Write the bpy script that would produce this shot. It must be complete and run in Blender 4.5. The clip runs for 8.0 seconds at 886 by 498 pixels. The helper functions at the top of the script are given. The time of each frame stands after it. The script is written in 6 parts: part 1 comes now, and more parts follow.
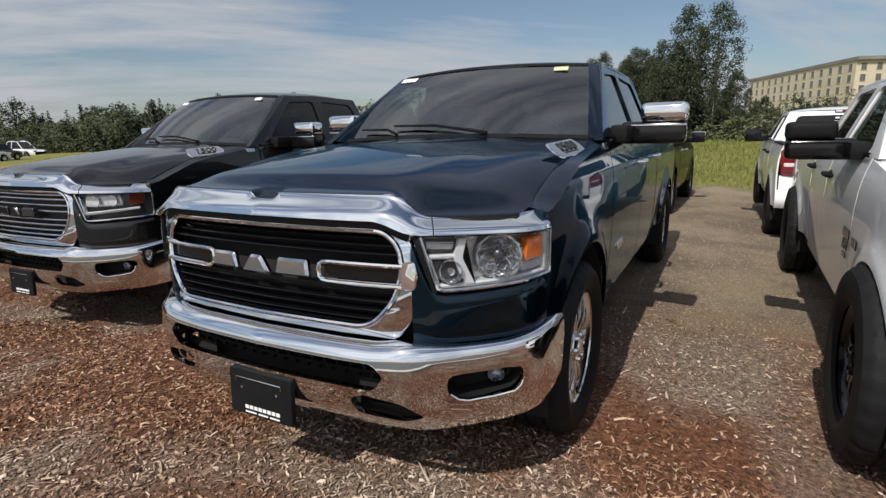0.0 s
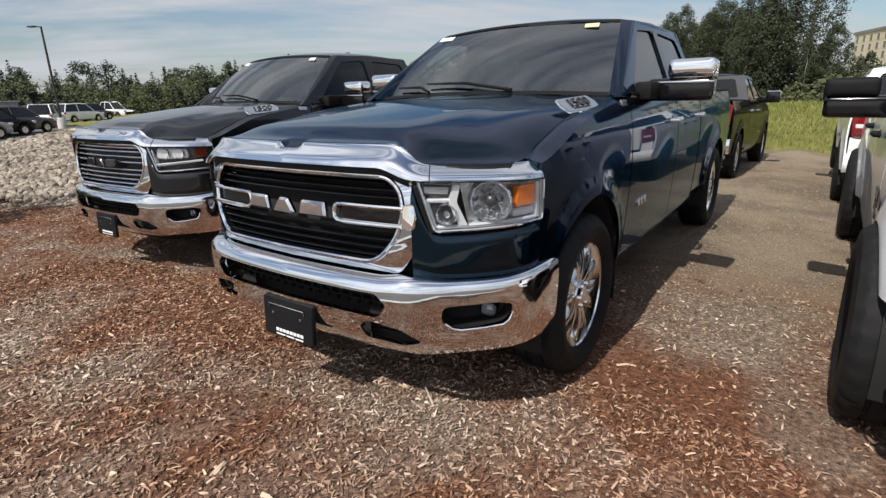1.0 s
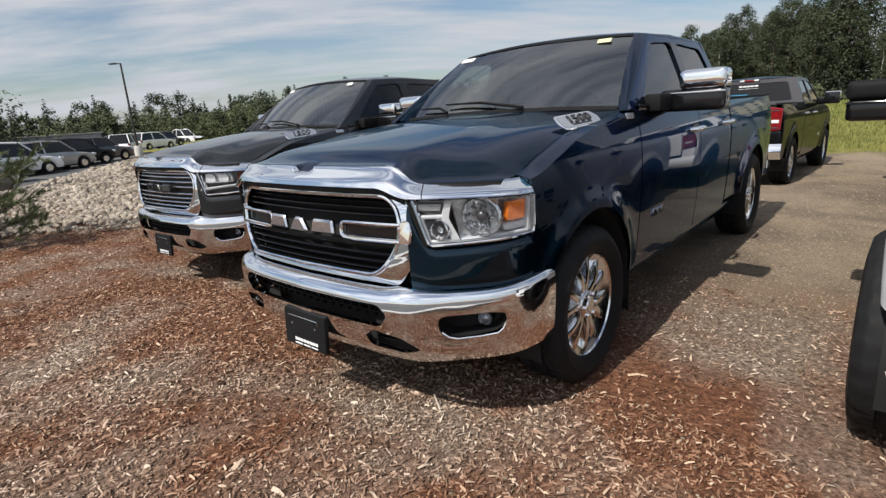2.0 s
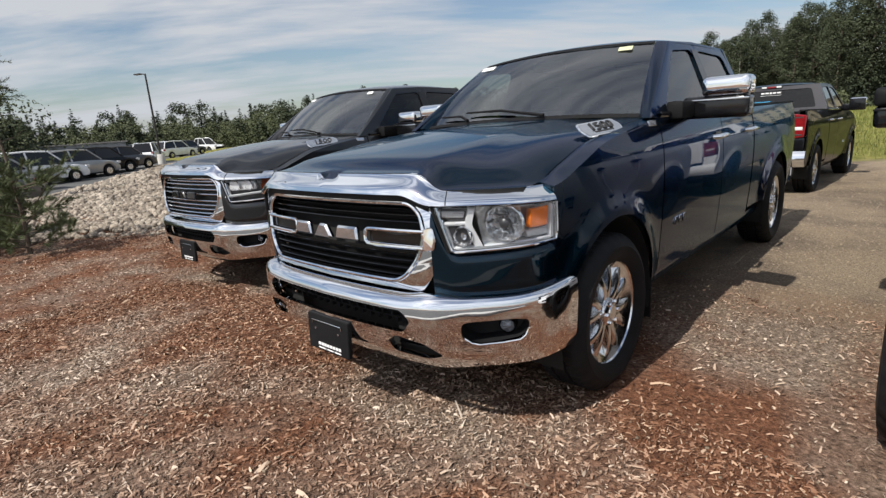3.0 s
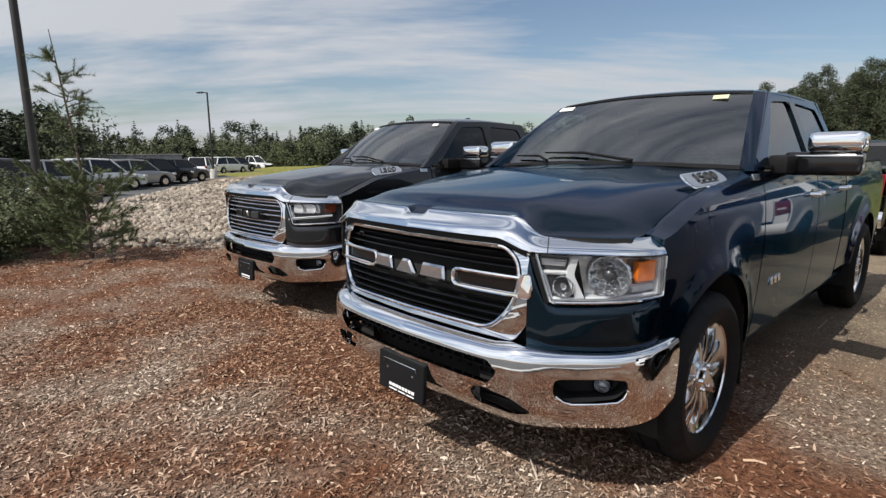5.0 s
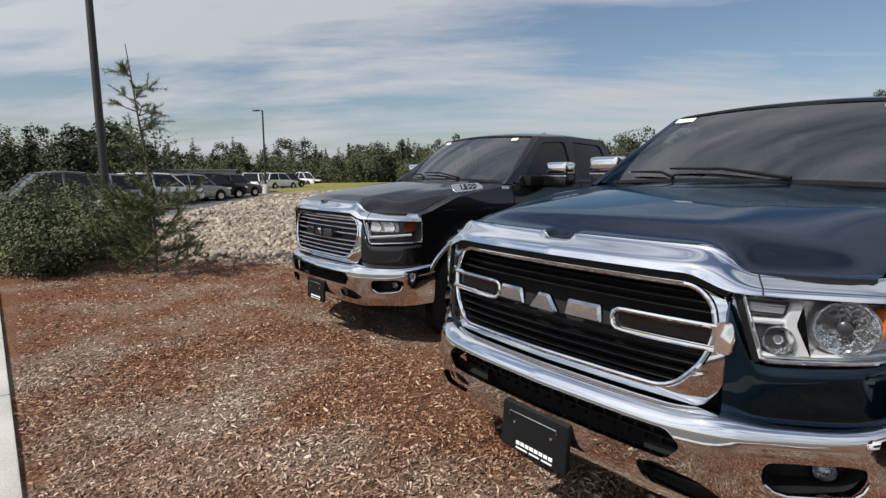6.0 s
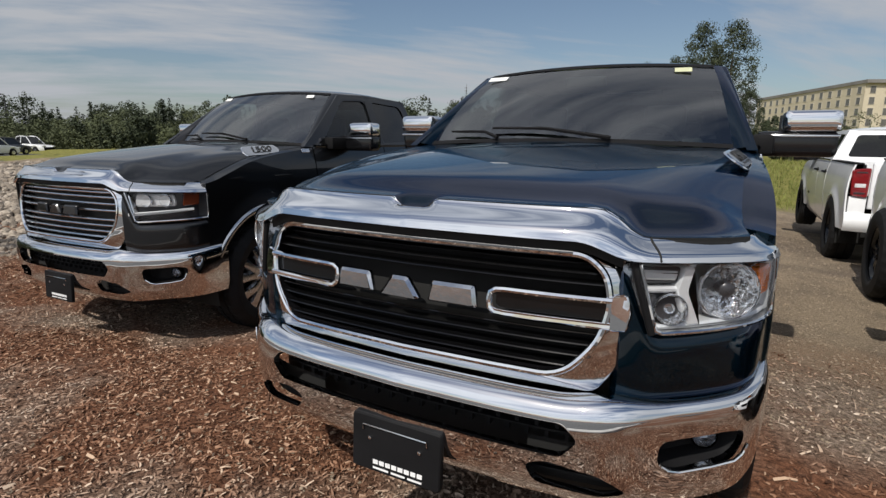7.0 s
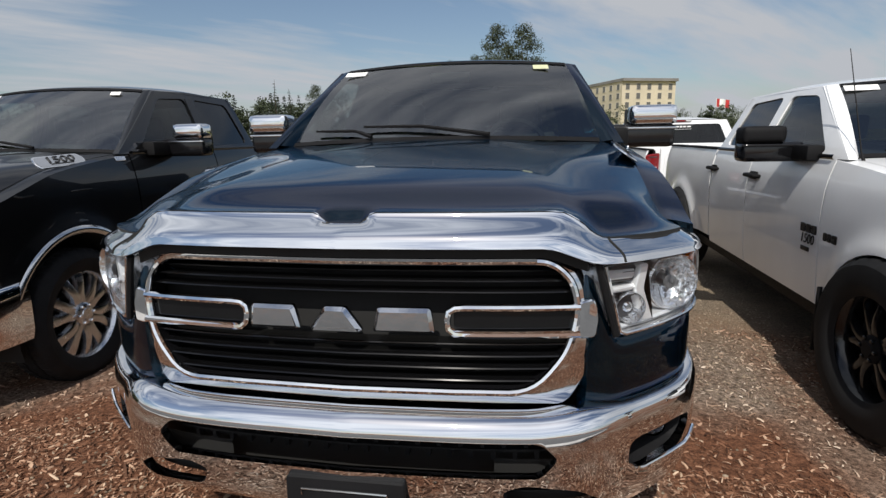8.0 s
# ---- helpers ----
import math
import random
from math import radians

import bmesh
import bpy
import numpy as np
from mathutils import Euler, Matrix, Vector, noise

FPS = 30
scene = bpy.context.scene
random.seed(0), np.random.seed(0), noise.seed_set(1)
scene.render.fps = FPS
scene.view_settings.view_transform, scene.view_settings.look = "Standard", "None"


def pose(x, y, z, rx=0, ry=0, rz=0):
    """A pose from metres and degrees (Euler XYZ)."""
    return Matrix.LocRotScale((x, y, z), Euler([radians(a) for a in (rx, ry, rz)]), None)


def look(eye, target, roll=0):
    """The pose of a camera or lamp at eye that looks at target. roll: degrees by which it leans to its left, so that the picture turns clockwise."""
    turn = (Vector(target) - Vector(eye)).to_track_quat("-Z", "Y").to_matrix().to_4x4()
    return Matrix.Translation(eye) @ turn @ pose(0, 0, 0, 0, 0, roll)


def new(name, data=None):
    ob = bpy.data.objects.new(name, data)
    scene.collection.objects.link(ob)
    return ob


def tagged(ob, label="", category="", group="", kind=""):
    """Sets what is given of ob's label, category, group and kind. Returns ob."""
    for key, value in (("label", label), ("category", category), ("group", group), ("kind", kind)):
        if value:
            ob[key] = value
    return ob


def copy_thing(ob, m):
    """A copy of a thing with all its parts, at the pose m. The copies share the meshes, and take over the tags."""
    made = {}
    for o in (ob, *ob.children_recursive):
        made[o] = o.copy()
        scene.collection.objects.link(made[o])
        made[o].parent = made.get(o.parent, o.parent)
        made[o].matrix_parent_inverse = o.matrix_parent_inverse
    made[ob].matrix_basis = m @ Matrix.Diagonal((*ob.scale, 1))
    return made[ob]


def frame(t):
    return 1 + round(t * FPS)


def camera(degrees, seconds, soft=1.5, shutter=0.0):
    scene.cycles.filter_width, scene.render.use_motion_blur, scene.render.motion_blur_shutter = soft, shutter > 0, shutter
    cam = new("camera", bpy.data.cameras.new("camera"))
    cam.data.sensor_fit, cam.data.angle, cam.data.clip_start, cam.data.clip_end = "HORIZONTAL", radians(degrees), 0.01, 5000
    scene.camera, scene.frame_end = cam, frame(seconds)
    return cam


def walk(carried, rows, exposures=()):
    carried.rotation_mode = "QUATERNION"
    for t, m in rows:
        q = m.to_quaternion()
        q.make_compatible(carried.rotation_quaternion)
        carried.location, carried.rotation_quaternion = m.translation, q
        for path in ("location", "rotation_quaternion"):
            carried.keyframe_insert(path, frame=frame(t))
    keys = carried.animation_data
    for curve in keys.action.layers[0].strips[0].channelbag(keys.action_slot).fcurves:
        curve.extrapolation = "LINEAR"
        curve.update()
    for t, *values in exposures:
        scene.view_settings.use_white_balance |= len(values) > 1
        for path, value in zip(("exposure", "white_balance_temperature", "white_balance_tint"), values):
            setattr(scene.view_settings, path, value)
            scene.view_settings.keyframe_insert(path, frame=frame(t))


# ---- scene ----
cam = camera(79.7, 8.0, soft=1.4)
PATH = [
    (0, (1.523, -1.357, 1.406), (0.582, 0.355, 0.976), -1.3),
    (0.5, (1.687, -1.419, 1.362), (0.67, 0.199, 0.772), 0.1),
    (1, (1.842, -1.42, 1.381), (0.715, 0.135, 0.822), -1.4),
    (1.2, (1.914, -1.386, 1.391), (0.758, 0.141, 0.818), -1.6),
    (2.3, (2.132, -1.374, 1.404), (0.812, 0.049, 0.921), -4.3),
    (2.5, (2.134, -1.383, 1.397), (0.821, 0.036, 0.887), -4.2),
    (3, (2.102, -1.408, 1.406), (0.756, -0.004, 0.939), -4.1),
    (3.5, (2.076, -1.42, 1.408), (0.723, -0.023, 0.94), -3.3),
    (4, (2.057, -1.424, 1.407), (0.69, -0.042, 0.933), -1.7),
    (4.2, (2.057, -1.434, 1.411), (0.638, -0.101, 0.954), -1.8),
    (5.3, (1.664, -1.519, 1.445), (0.201, -0.195, 1.116), -0.2),
    (5.5, (1.532, -1.538, 1.438), (0.036, -0.255, 1.101), -0.4),
    (6, (1.281, -1.504, 1.422), (-0.277, -0.282, 1.138), 0.1),
    (6.5, (1.05, -1.366, 1.417), (-0.349, 0.03, 1.113), -0.6),
    (7, (0.841, -1.292, 1.373), (-0.107, 0.424, 0.975), 0.6),
    (7.5, (0.656, -1.275, 1.369), (0.13, 0.597, 0.901), 0.7),
    (8, (0.472, -1.218, 1.39), (0.139, 0.711, 0.977), -1.1),
]
walk(cam, [(t, look(eye, target, roll)) for t, eye, target, roll in PATH],
     exposures=[(0.0, -0.11), (0.5, 0.06), (1.2, 0.15), (2.3, 0.2), (4.2, 0.2), (5.5, 0.1), (6.2, 0.0), (7.0, -0.22), (7.5, -0.20), (8.0, -0.08)])

# ---- place ----
# world, sun
SUN_AZ, SUN_EL = 183.0, 49.0          # where the sun stands: degrees clockwise from +y, and above the horizon


def make_world():
    w = bpy.data.worlds.new("sky")
    w.use_nodes = True
    nt = w.node_tree
    nt.nodes.clear()
    N = nt.nodes.new
    out, bg = N("ShaderNodeOutputWorld"), N("ShaderNodeBackground")
    sky = N("ShaderNodeTexSky")
    sky.sky_type, sky.sun_disc = "NISHITA", False
    sky.sun_elevation, sky.sun_rotation = radians(SUN_EL), radians(SUN_AZ)
    sky.air_density, sky.dust_density, sky.ozone_density = 1.0, 1.2, 1.5
    tc, mp = N("ShaderNodeTexCoord"), N("ShaderNodeMapping")
    sep = N("ShaderNodeSeparateXYZ")
    zc = N("ShaderNodeMath"); zc.operation = "MAXIMUM"; zc.inputs[1].default_value = 0.0
    za = N("ShaderNodeMath"); za.operation = "ADD"; za.inputs[1].default_value = 0.16
    dx = N("ShaderNodeMath"); dx.operation = "DIVIDE"
    dy = N("ShaderNodeMath"); dy.operation = "DIVIDE"
    comb = N("ShaderNodeCombineXYZ")
    n1, n2 = N("ShaderNodeTexNoise"), N("ShaderNodeTexNoise")
    n1.inputs["Scale"].default_value, n1.inputs["Detail"].default_value, n1.inputs["Roughness"].default_value = 0.62, 9, 0.58
    n1.inputs["Distortion"].default_value = 0.35
    n2.inputs["Scale"].default_value, n2.inputs["Detail"].default_value = 2.6, 6
    turn = N("ShaderNodeMapping")                       # the bands of cloud lie across the line north-west
    turn.inputs["Rotation"].default_value = (0, 0, radians(-48))
    mp.inputs["Scale"].default_value = (0.62, 1.9, 1.0)
    mp.inputs["Rotation"].default_value = (0, 0, radians(6))
    mp.inputs["Location"].default_value = (3.4, 1.2, 0)
    mix1 = N("ShaderNodeMath"); mix1.operation = "MULTIPLY_ADD"; mix1.inputs[1].default_value = 0.26
    ramp = N("ShaderNodeValToRGB")
    ramp.color_ramp.elements[0].position, ramp.color_ramp.elements[1].position = 0.535, 0.725
    ramp.color_ramp.elements[0].color, ramp.color_ramp.elements[1].color = (0.02, 0.02, 0.02, 1), (1, 1, 1, 1)
    mix = N("ShaderNodeMix"); mix.data_type = "RGBA"
    # cloud is brighter towards the sun
    az, el = radians(SUN_AZ), radians(SUN_EL)
    dot = N("ShaderNodeVectorMath"); dot.operation = "DOT_PRODUCT"
    dot.inputs[1].default_value = (math.sin(az) * math.cos(el), math.cos(az) * math.cos(el), math.sin(el))
    glow = N("ShaderNodeMapRange"); glow.interpolation_type = "SMOOTHSTEP"
    glow.inputs["From Min"].default_value, glow.inputs["From Max"].default_value = 0.0, 1.0
    glow.inputs["To Min"].default_value, glow.inputs["To Max"].default_value = 1.0, 2.05
    cl = N("ShaderNodeVectorMath"); cl.operation = "SCALE"
    cl.inputs[0].default_value = CLOUD
    nt.links.new(tc.outputs["Generated"], dot.inputs[0]); nt.links.new(dot.outputs["Value"], glow.inputs["Value"])
    nt.links.new(glow.outputs[0], cl.inputs["Scale"]); nt.links.new(cl.outputs[0], mix.inputs["B"])
    L = nt.links.new
    L(tc.outputs["Generated"], sep.inputs[0])
    L(sep.outputs["Z"], zc.inputs[0]); L(zc.outputs[0], za.inputs[0])
    L(sep.outputs["X"], dx.inputs[0]); L(za.outputs[0], dx.inputs[1])
    L(sep.outputs["Y"], dy.inputs[0]); L(za.outputs[0], dy.inputs[1])
    L(dx.outputs[0], comb.inputs[0]); L(dy.outputs[0], comb.inputs[1])
    L(comb.outputs[0], turn.inputs["Vector"]); L(turn.outputs[0], mp.inputs["Vector"])
    L(mp.outputs[0], n1.inputs["Vector"]); L(mp.outputs[0], n2.inputs["Vector"])
    L(n2.outputs[0], mix1.inputs[0]); L(n1.outputs[0], mix1.inputs[2])
    L(mix1.outputs[0], ramp.inputs[0])
    L(ramp.outputs[0], mix.inputs["Factor"]); L(sky.outputs[0], mix.inputs["A"])
    L(mix.outputs["Result"], bg.inputs[0])
    bg.inputs[1].default_value = 0.092
    L(bg.outputs[0], out.inputs[0])
    scene.world = w


CLOUD = (5.6, 5.85, 6.3)
make_world()
sun = new("sun", bpy.data.lights.new("sun", "SUN"))
sun.data.energy, sun.data.angle, sun.data.color = 4.8, radians(0.6), (1.0, 0.95, 0.87)
sun.matrix_world = look((0, 0, 0), (-math.sin(radians(SUN_AZ)) * math.cos(radians(SUN_EL)), -math.cos(radians(SUN_AZ)) * math.cos(radians(SUN_EL)), -math.sin(radians(SUN_EL))))

# materials
def mat(name, color, rough=0.5, metal=0.0, coat=0.0, vary=0.0, scale=8.0, fine=0.0, fine_scale=120.0, bump=0.0, spec=0.5, color2=None, sheen=0.0, by="object", rough_vary=0.0, random_tint=0.0, emit=0.0, coat_rough=0.03):
    """A surface with broad stains (vary, scale), a fine grain (fine, fine_scale) and relief (bump, metres)."""
    m = bpy.data.materials.new(name)
    m.use_nodes = True
    nt = m.node_tree
    N, L = nt.nodes.new, nt.links.new
    b = nt.nodes["Principled BSDF"]
    b.inputs["Roughness"].default_value, b.inputs["Metallic"].default_value = rough, metal
    b.inputs["Coat Weight"].default_value, b.inputs["Coat Roughness"].default_value = coat, coat_rough
    b.inputs["Specular IOR Level"].default_value = spec
    b.inputs["Base Color"].default_value = (*color, 1)
    if emit:
        b.inputs["Emission Color"].default_value, b.inputs["Emission Strength"].default_value = (*color, 1), emit
    tc = N("ShaderNodeTexCoord")
    big, small = N("ShaderNodeTexNoise"), N("ShaderNodeTexNoise")
    big.inputs["Scale"].default_value, big.inputs["Detail"].default_value = scale, 5
    small.inputs["Scale"].default_value, small.inputs["Detail"].default_value = fine_scale, 3
    L(tc.outputs["Object"], big.inputs["Vector"]); L(tc.outputs["Object"], small.inputs["Vector"])
    if vary or fine or color2 or random_tint:
        c2 = color2 or tuple(c * (1 - vary) for c in color)
        r = N("ShaderNodeValToRGB")
        r.color_ramp.elements[0].position, r.color_ramp.elements[1].position = 0.36, 0.64
        r.color_ramp.elements[0].color, r.color_ramp.elements[1].color = (*c2, 1), (*color, 1)
        L(big.outputs[0], r.inputs[0])
        v = N("ShaderNodeMapRange")
        v.inputs["From Min"].default_value, v.inputs["From Max"].default_value = 0.3, 0.7
        v.inputs["To Min"].default_value, v.inputs["To Max"].default_value = 1 - fine, 1 + fine
        L(small.outputs[0], v.inputs["Value"])
        last = v.outputs[0]
        if random_tint:
            g = N("ShaderNodeNewGeometry" if by == "island" else "ShaderNodeObjectInfo")
            v2 = N("ShaderNodeMapRange")
            v2.inputs["To Min"].default_value, v2.inputs["To Max"].default_value = 1 - random_tint, 1 + random_tint
            L(g.outputs["Random Per Island" if by == "island" else "Random"], v2.inputs["Value"])
            mu = N("ShaderNodeMath"); mu.operation = "MULTIPLY"
            L(last, mu.inputs[0]); L(v2.outputs[0], mu.inputs[1])
            last = mu.outputs[0]
        sc = N("ShaderNodeVectorMath"); sc.operation = "SCALE"
        L(r.outputs[0], sc.inputs[0]); L(last, sc.inputs["Scale"])
        L(sc.outputs[0], b.inputs["Base Color"])
    if rough_vary:
        rr = N("ShaderNodeMapRange")
        rr.inputs["From Min"].default_value, rr.inputs["From Max"].default_value = 0.3, 0.7
        rr.inputs["To Min"].default_value, rr.inputs["To Max"].default_value = max(0, rough - rough_vary), rough + rough_vary
        L(big.outputs[0], rr.inputs["Value"]); L(rr.outputs[0], b.inputs["Roughness"])
    if bump:
        bp = N("ShaderNodeBump")
        bp.inputs["Distance"].default_value, bp.inputs["Strength"].default_value = bump, 1.0
        L(small.outputs[0], bp.inputs["Height"]); L(bp.outputs[0], b.inputs["Normal"])
    return m


def glass(name, tint, gloss=0.02, mirror=0.05):
    """A thin pane: tinted see-through with a mirror coat after Fresnel."""
    m = bpy.data.materials.new(name)
    m.use_nodes = True
    nt = m.node_tree
    nt.nodes.clear()
    N, L = nt.nodes.new, nt.links.new
    out, tr, gl, mx, fr = N("ShaderNodeOutputMaterial"), N("ShaderNodeBsdfTransparent"), N("ShaderNodeBsdfGlossy"), N("ShaderNodeMixShader"), N("ShaderNodeLayerWeight")
    tr.inputs[0].default_value = (*tint, 1)
    gl.inputs["Roughness"].default_value, fr.inputs["Blend"].default_value = gloss, 0.5
    p5, ma = N("ShaderNodeMath"), N("ShaderNodeMath")
    p5.operation, ma.operation = "POWER", "MULTIPLY_ADD"
    p5.inputs[1].default_value, ma.inputs[1].default_value, ma.inputs[2].default_value = 4.0, 1 - mirror, mirror
    L(fr.outputs["Facing"], p5.inputs[0]); L(p5.outputs[0], ma.inputs[0]); L(ma.outputs[0], mx.inputs[0]); L(tr.outputs[0], mx.inputs[1]); L(gl.outputs[0], mx.inputs[2]); L(mx.outputs[0], out.inputs[0])
    return m


def paint(name, color, metal, rough, edge=None, coat=0.8):
    """Car paint with flakes, faint dust and a clear coat."""
    m = mat(name, color, rough, metal, coat=coat, vary=0.12, scale=1.3, fine=0.10, fine_scale=900, coat_rough=0.02, spec=0.12)
    if edge:
        m.node_tree.nodes["Principled BSDF"].inputs["Specular Tint"].default_value = (*edge, 1)
    return m


PAINT_BLUE = paint("dark blue metallic paint", (0.0026, 0.0180, 0.0335), 0.92, 0.25, (0.18, 0.46, 0.68), 0.68)
PAINT_BLACK = paint("charcoal black metallic paint", (0.030, 0.031, 0.034), 0.85, 0.30, (0.36, 0.37, 0.39), 0.9)
PAINT_DARK = paint("black metallic paint", (0.014, 0.014, 0.016), 0.85, 0.36, (0.10, 0.10, 0.11), 0.5)
PAINT_WHITE = paint("white paint", (0.84, 0.85, 0.86), 0.0, 0.35)
CHROME = mat("chrome", (0.82, 0.83, 0.85), 0.022, 1.0, vary=0.05, scale=6, rough_vary=0.012)
CHROME_SOFT = mat("satin chrome", (0.66, 0.67, 0.69), 0.20, 1.0, vary=0.08, scale=9, rough_vary=0.05)
ALLOY = mat("machined alloy", (0.62, 0.63, 0.65), 0.24, 1.0, vary=0.12, scale=12, rough_vary=0.06)
BLACK_GLOSS = mat("gloss black plastic", (0.006, 0.006, 0.007), 0.14, vary=0.1, scale=15, rough_vary=0.04)
BLACK_PLASTIC = mat("black grained plastic", (0.010, 0.010, 0.011), 0.62, spec=0.12, vary=0.2, scale=10, fine=0.2, fine_scale=400, bump=0.0006)
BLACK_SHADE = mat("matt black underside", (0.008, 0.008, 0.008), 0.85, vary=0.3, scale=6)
RUBBER = mat("tyre rubber", (0.011, 0.011, 0.012), 0.72, spec=0.25, vary=0.35, scale=9, fine=0.2, fine_scale=160, bump=0.0008)
GLASS_FRONT = glass("windscreen glass", (0.62, 0.70, 0.66), mirror=0.20)
GLASS_SIDE = glass("side window glass", (0.33, 0.36, 0.36))
GLASS_PRIVACY = glass("dark privacy glass", (0.06, 0.065, 0.07))
LENS = glass("clear lamp lens", (0.96, 0.97, 0.98), 0.02, 0.03)
LAMP_BOWL = mat("lamp reflector", (0.86, 0.87, 0.88), 0.06, 0.95, vary=0.12, scale=30, fine_scale=42, bump=0.010)
LAMP_SILVER = mat("lamp housing silver", (0.80, 0.81, 0.82), 0.24, 0.35, vary=0.12, scale=14)
LAMP_DARK = mat("lamp housing dark", (0.05, 0.05, 0.055), 0.3, 0.3, vary=0.2, scale=20)
AMBER = mat("amber reflector", (0.75, 0.17, 0.01), 0.18, vary=0.15, scale=60, fine=0.15, fine_scale=240, coat=1.0)
RED_LENS = mat("red lamp lens", (0.22, 0.010, 0.013), 0.15, vary=0.3, scale=26, coat=1.0)
WHITE_LENS = mat("white lamp lens", (0.7, 0.7, 0.7), 0.15, vary=0.2, scale=26, coat=1.0)
GRILLE_BLACK = mat("black grille plastic", (0.004, 0.004, 0.0045), 0.09, vary=0.2, scale=14, spec=0.45)
LAMP_BACK = mat("lamp housing metallised", (0.60, 0.605, 0.61), 0.22, 0.75, vary=0.35, scale=22, fine_scale=34, bump=0.004)
CLAD = mat("chrome clad wheel", (0.78, 0.79, 0.80), 0.13, 1.0, vary=0.08, scale=14, rough_vary=0.05)
FOG_BOWL = mat("fog lamp reflector", (0.30, 0.31, 0.33), 0.14, 0.9, vary=0.2, scale=30, fine_scale=42, bump=0.006)
LAMP_MID = mat("lamp housing grey chrome", (0.62, 0.63, 0.64), 0.18, 0.2, vary=0.15, scale=20, fine_scale=40, bump=0.001)
FABRIC = mat("dark seat cloth", (0.030, 0.031, 0.033), 0.9, vary=0.3, scale=12, fine=0.2)
FABRIC_GREY = mat("grey headliner cloth", (0.16, 0.16, 0.155), 0.9, vary=0.15, scale=12, fine=0.1)
STICKER_YELLOW = mat("pale yellow paper sticker", (0.55, 0.56, 0.36), 0.6, vary=0.1, scale=40)
STICKER_WHITE = mat("white paper tag", (0.78, 0.78, 0.76), 0.6, vary=0.1, scale=40)
PRINT_BLACK = mat("black print", (0.015, 0.015, 0.016), 0.5, vary=0.1, scale=40)
PRINT_WHITE = mat("white print", (0.8, 0.8, 0.8), 0.45, vary=0.08, scale=40)

# modelling helpers
def obj(name, bm, material, smooth=True, angle=38):
    """One mesh object out of a bmesh."""
    me = bpy.data.meshes.new(name)
    bmesh.ops.recalc_face_normals(bm, faces=bm.faces)
    if smooth:
        for f in bm.faces:
            f.smooth = True
        lim = radians(angle)
        for e in bm.edges:
            if len(e.link_faces) == 2 and e.calc_face_angle(0) > lim:
                e.smooth = False
    bm.to_mesh(me)
    bm.free()
    for one in (material if isinstance(material, (list, tuple)) else [material]):
        me.materials.append(one)
    return new(name, me)


def part(name, bm, material, parent, label="", smooth=True, angle=38):
    """A bmesh as one mesh object under a thing or under a part, in the parent's own space."""
    ob = obj(name, bm, material, smooth, angle)
    ob.parent = parent
    return tagged(ob, label) if label else ob


def thing(name, label, category, group=""):
    e = new(name)
    e.empty_display_size = 0.2
    return tagged(e, label, category, group)


def again(ob, m, parent):
    """The same mesh once more under a parent, at the pose m."""
    o = bpy.data.objects.new(ob.name, ob.data)
    scene.collection.objects.link(o)
    o.parent = parent
    o.matrix_basis = m
    for c in ob.children:
        again(c, c.matrix_basis, o)
    return o


def grid(fn, us, vs, bm=None, flip=False):
    """A sheet of quads over fn(u, v)."""
    bm = bm or bmesh.new()
    rows = [[bm.verts.new(fn(u, v)) for v in vs] for u in us]
    for a, b in zip(rows, rows[1:]):
        for i in range(len(vs) - 1):
            q = (a[i], b[i], b[i + 1], a[i + 1])
            try:
                bm.faces.new(q[::-1] if flip else q)
            except ValueError:
                pass
    return bm


def loops(rings, closed=True, cap=(False, False), bm=None):
    """Rings of as many points each, joined one to the next."""
    bm = bm or bmesh.new()
    vs = [[bm.verts.new(p) for p in ring] for ring in rings]
    n = len(vs[0])
    for a, b in zip(vs, vs[1:]):
        for i in range(n if closed else n - 1):
            j = (i + 1) % n
            bm.faces.new((a[i], a[j], b[j], b[i]))
    if cap[0]:
        bm.faces.new(vs[0][::-1])
    if cap[1]:
        bm.faces.new(vs[-1])
    return bm


def rpoly(pts, r, seg=5, sub=4):
    """A polygon in the plane with rounded corners; every edge cut into sub pieces."""
    n, out = len(pts), []
    rs = r if isinstance(r, (list, tuple)) else [r] * n
    arcs = []
    for i in range(n):
        p, a, b = Vector(pts[i]), Vector(pts[i - 1]), Vector(pts[(i + 1) % n])
        da, db = (a - p), (b - p)
        k = min(rs[i], da.length * 0.45, db.length * 0.45)
        s, e = p + da.normalized() * k, p + db.normalized() * k
        arcs.append([s * (1 - t) ** 2 + p * 2 * t * (1 - t) + e * t * t for t in [j / seg for j in range(seg + 1)]])
    for i in range(n):
        out += arcs[i]
        s, e = arcs[i][-1], arcs[(i + 1) % n][0]
        out += [s.lerp(e, j / sub) for j in range(1, sub)]
    return out


def shrink(pts, d):
    """A closed outline moved inwards by d."""
    n, out = len(pts), []
    area = sum(pts[i][0] * pts[(i + 1) % n][1] - pts[(i + 1) % n][0] * pts[i][1] for i in range(n))
    sg = 1 if area > 0 else -1
    for i in range(n):
        t = Vector(pts[(i + 1) % n]) - Vector(pts[i - 1])
        nn = Vector((-t.y, t.x)) * sg
        out.append(Vector(pts[i]) + (nn.normalized() * d if nn.length > 1e-9 else nn))
    return out


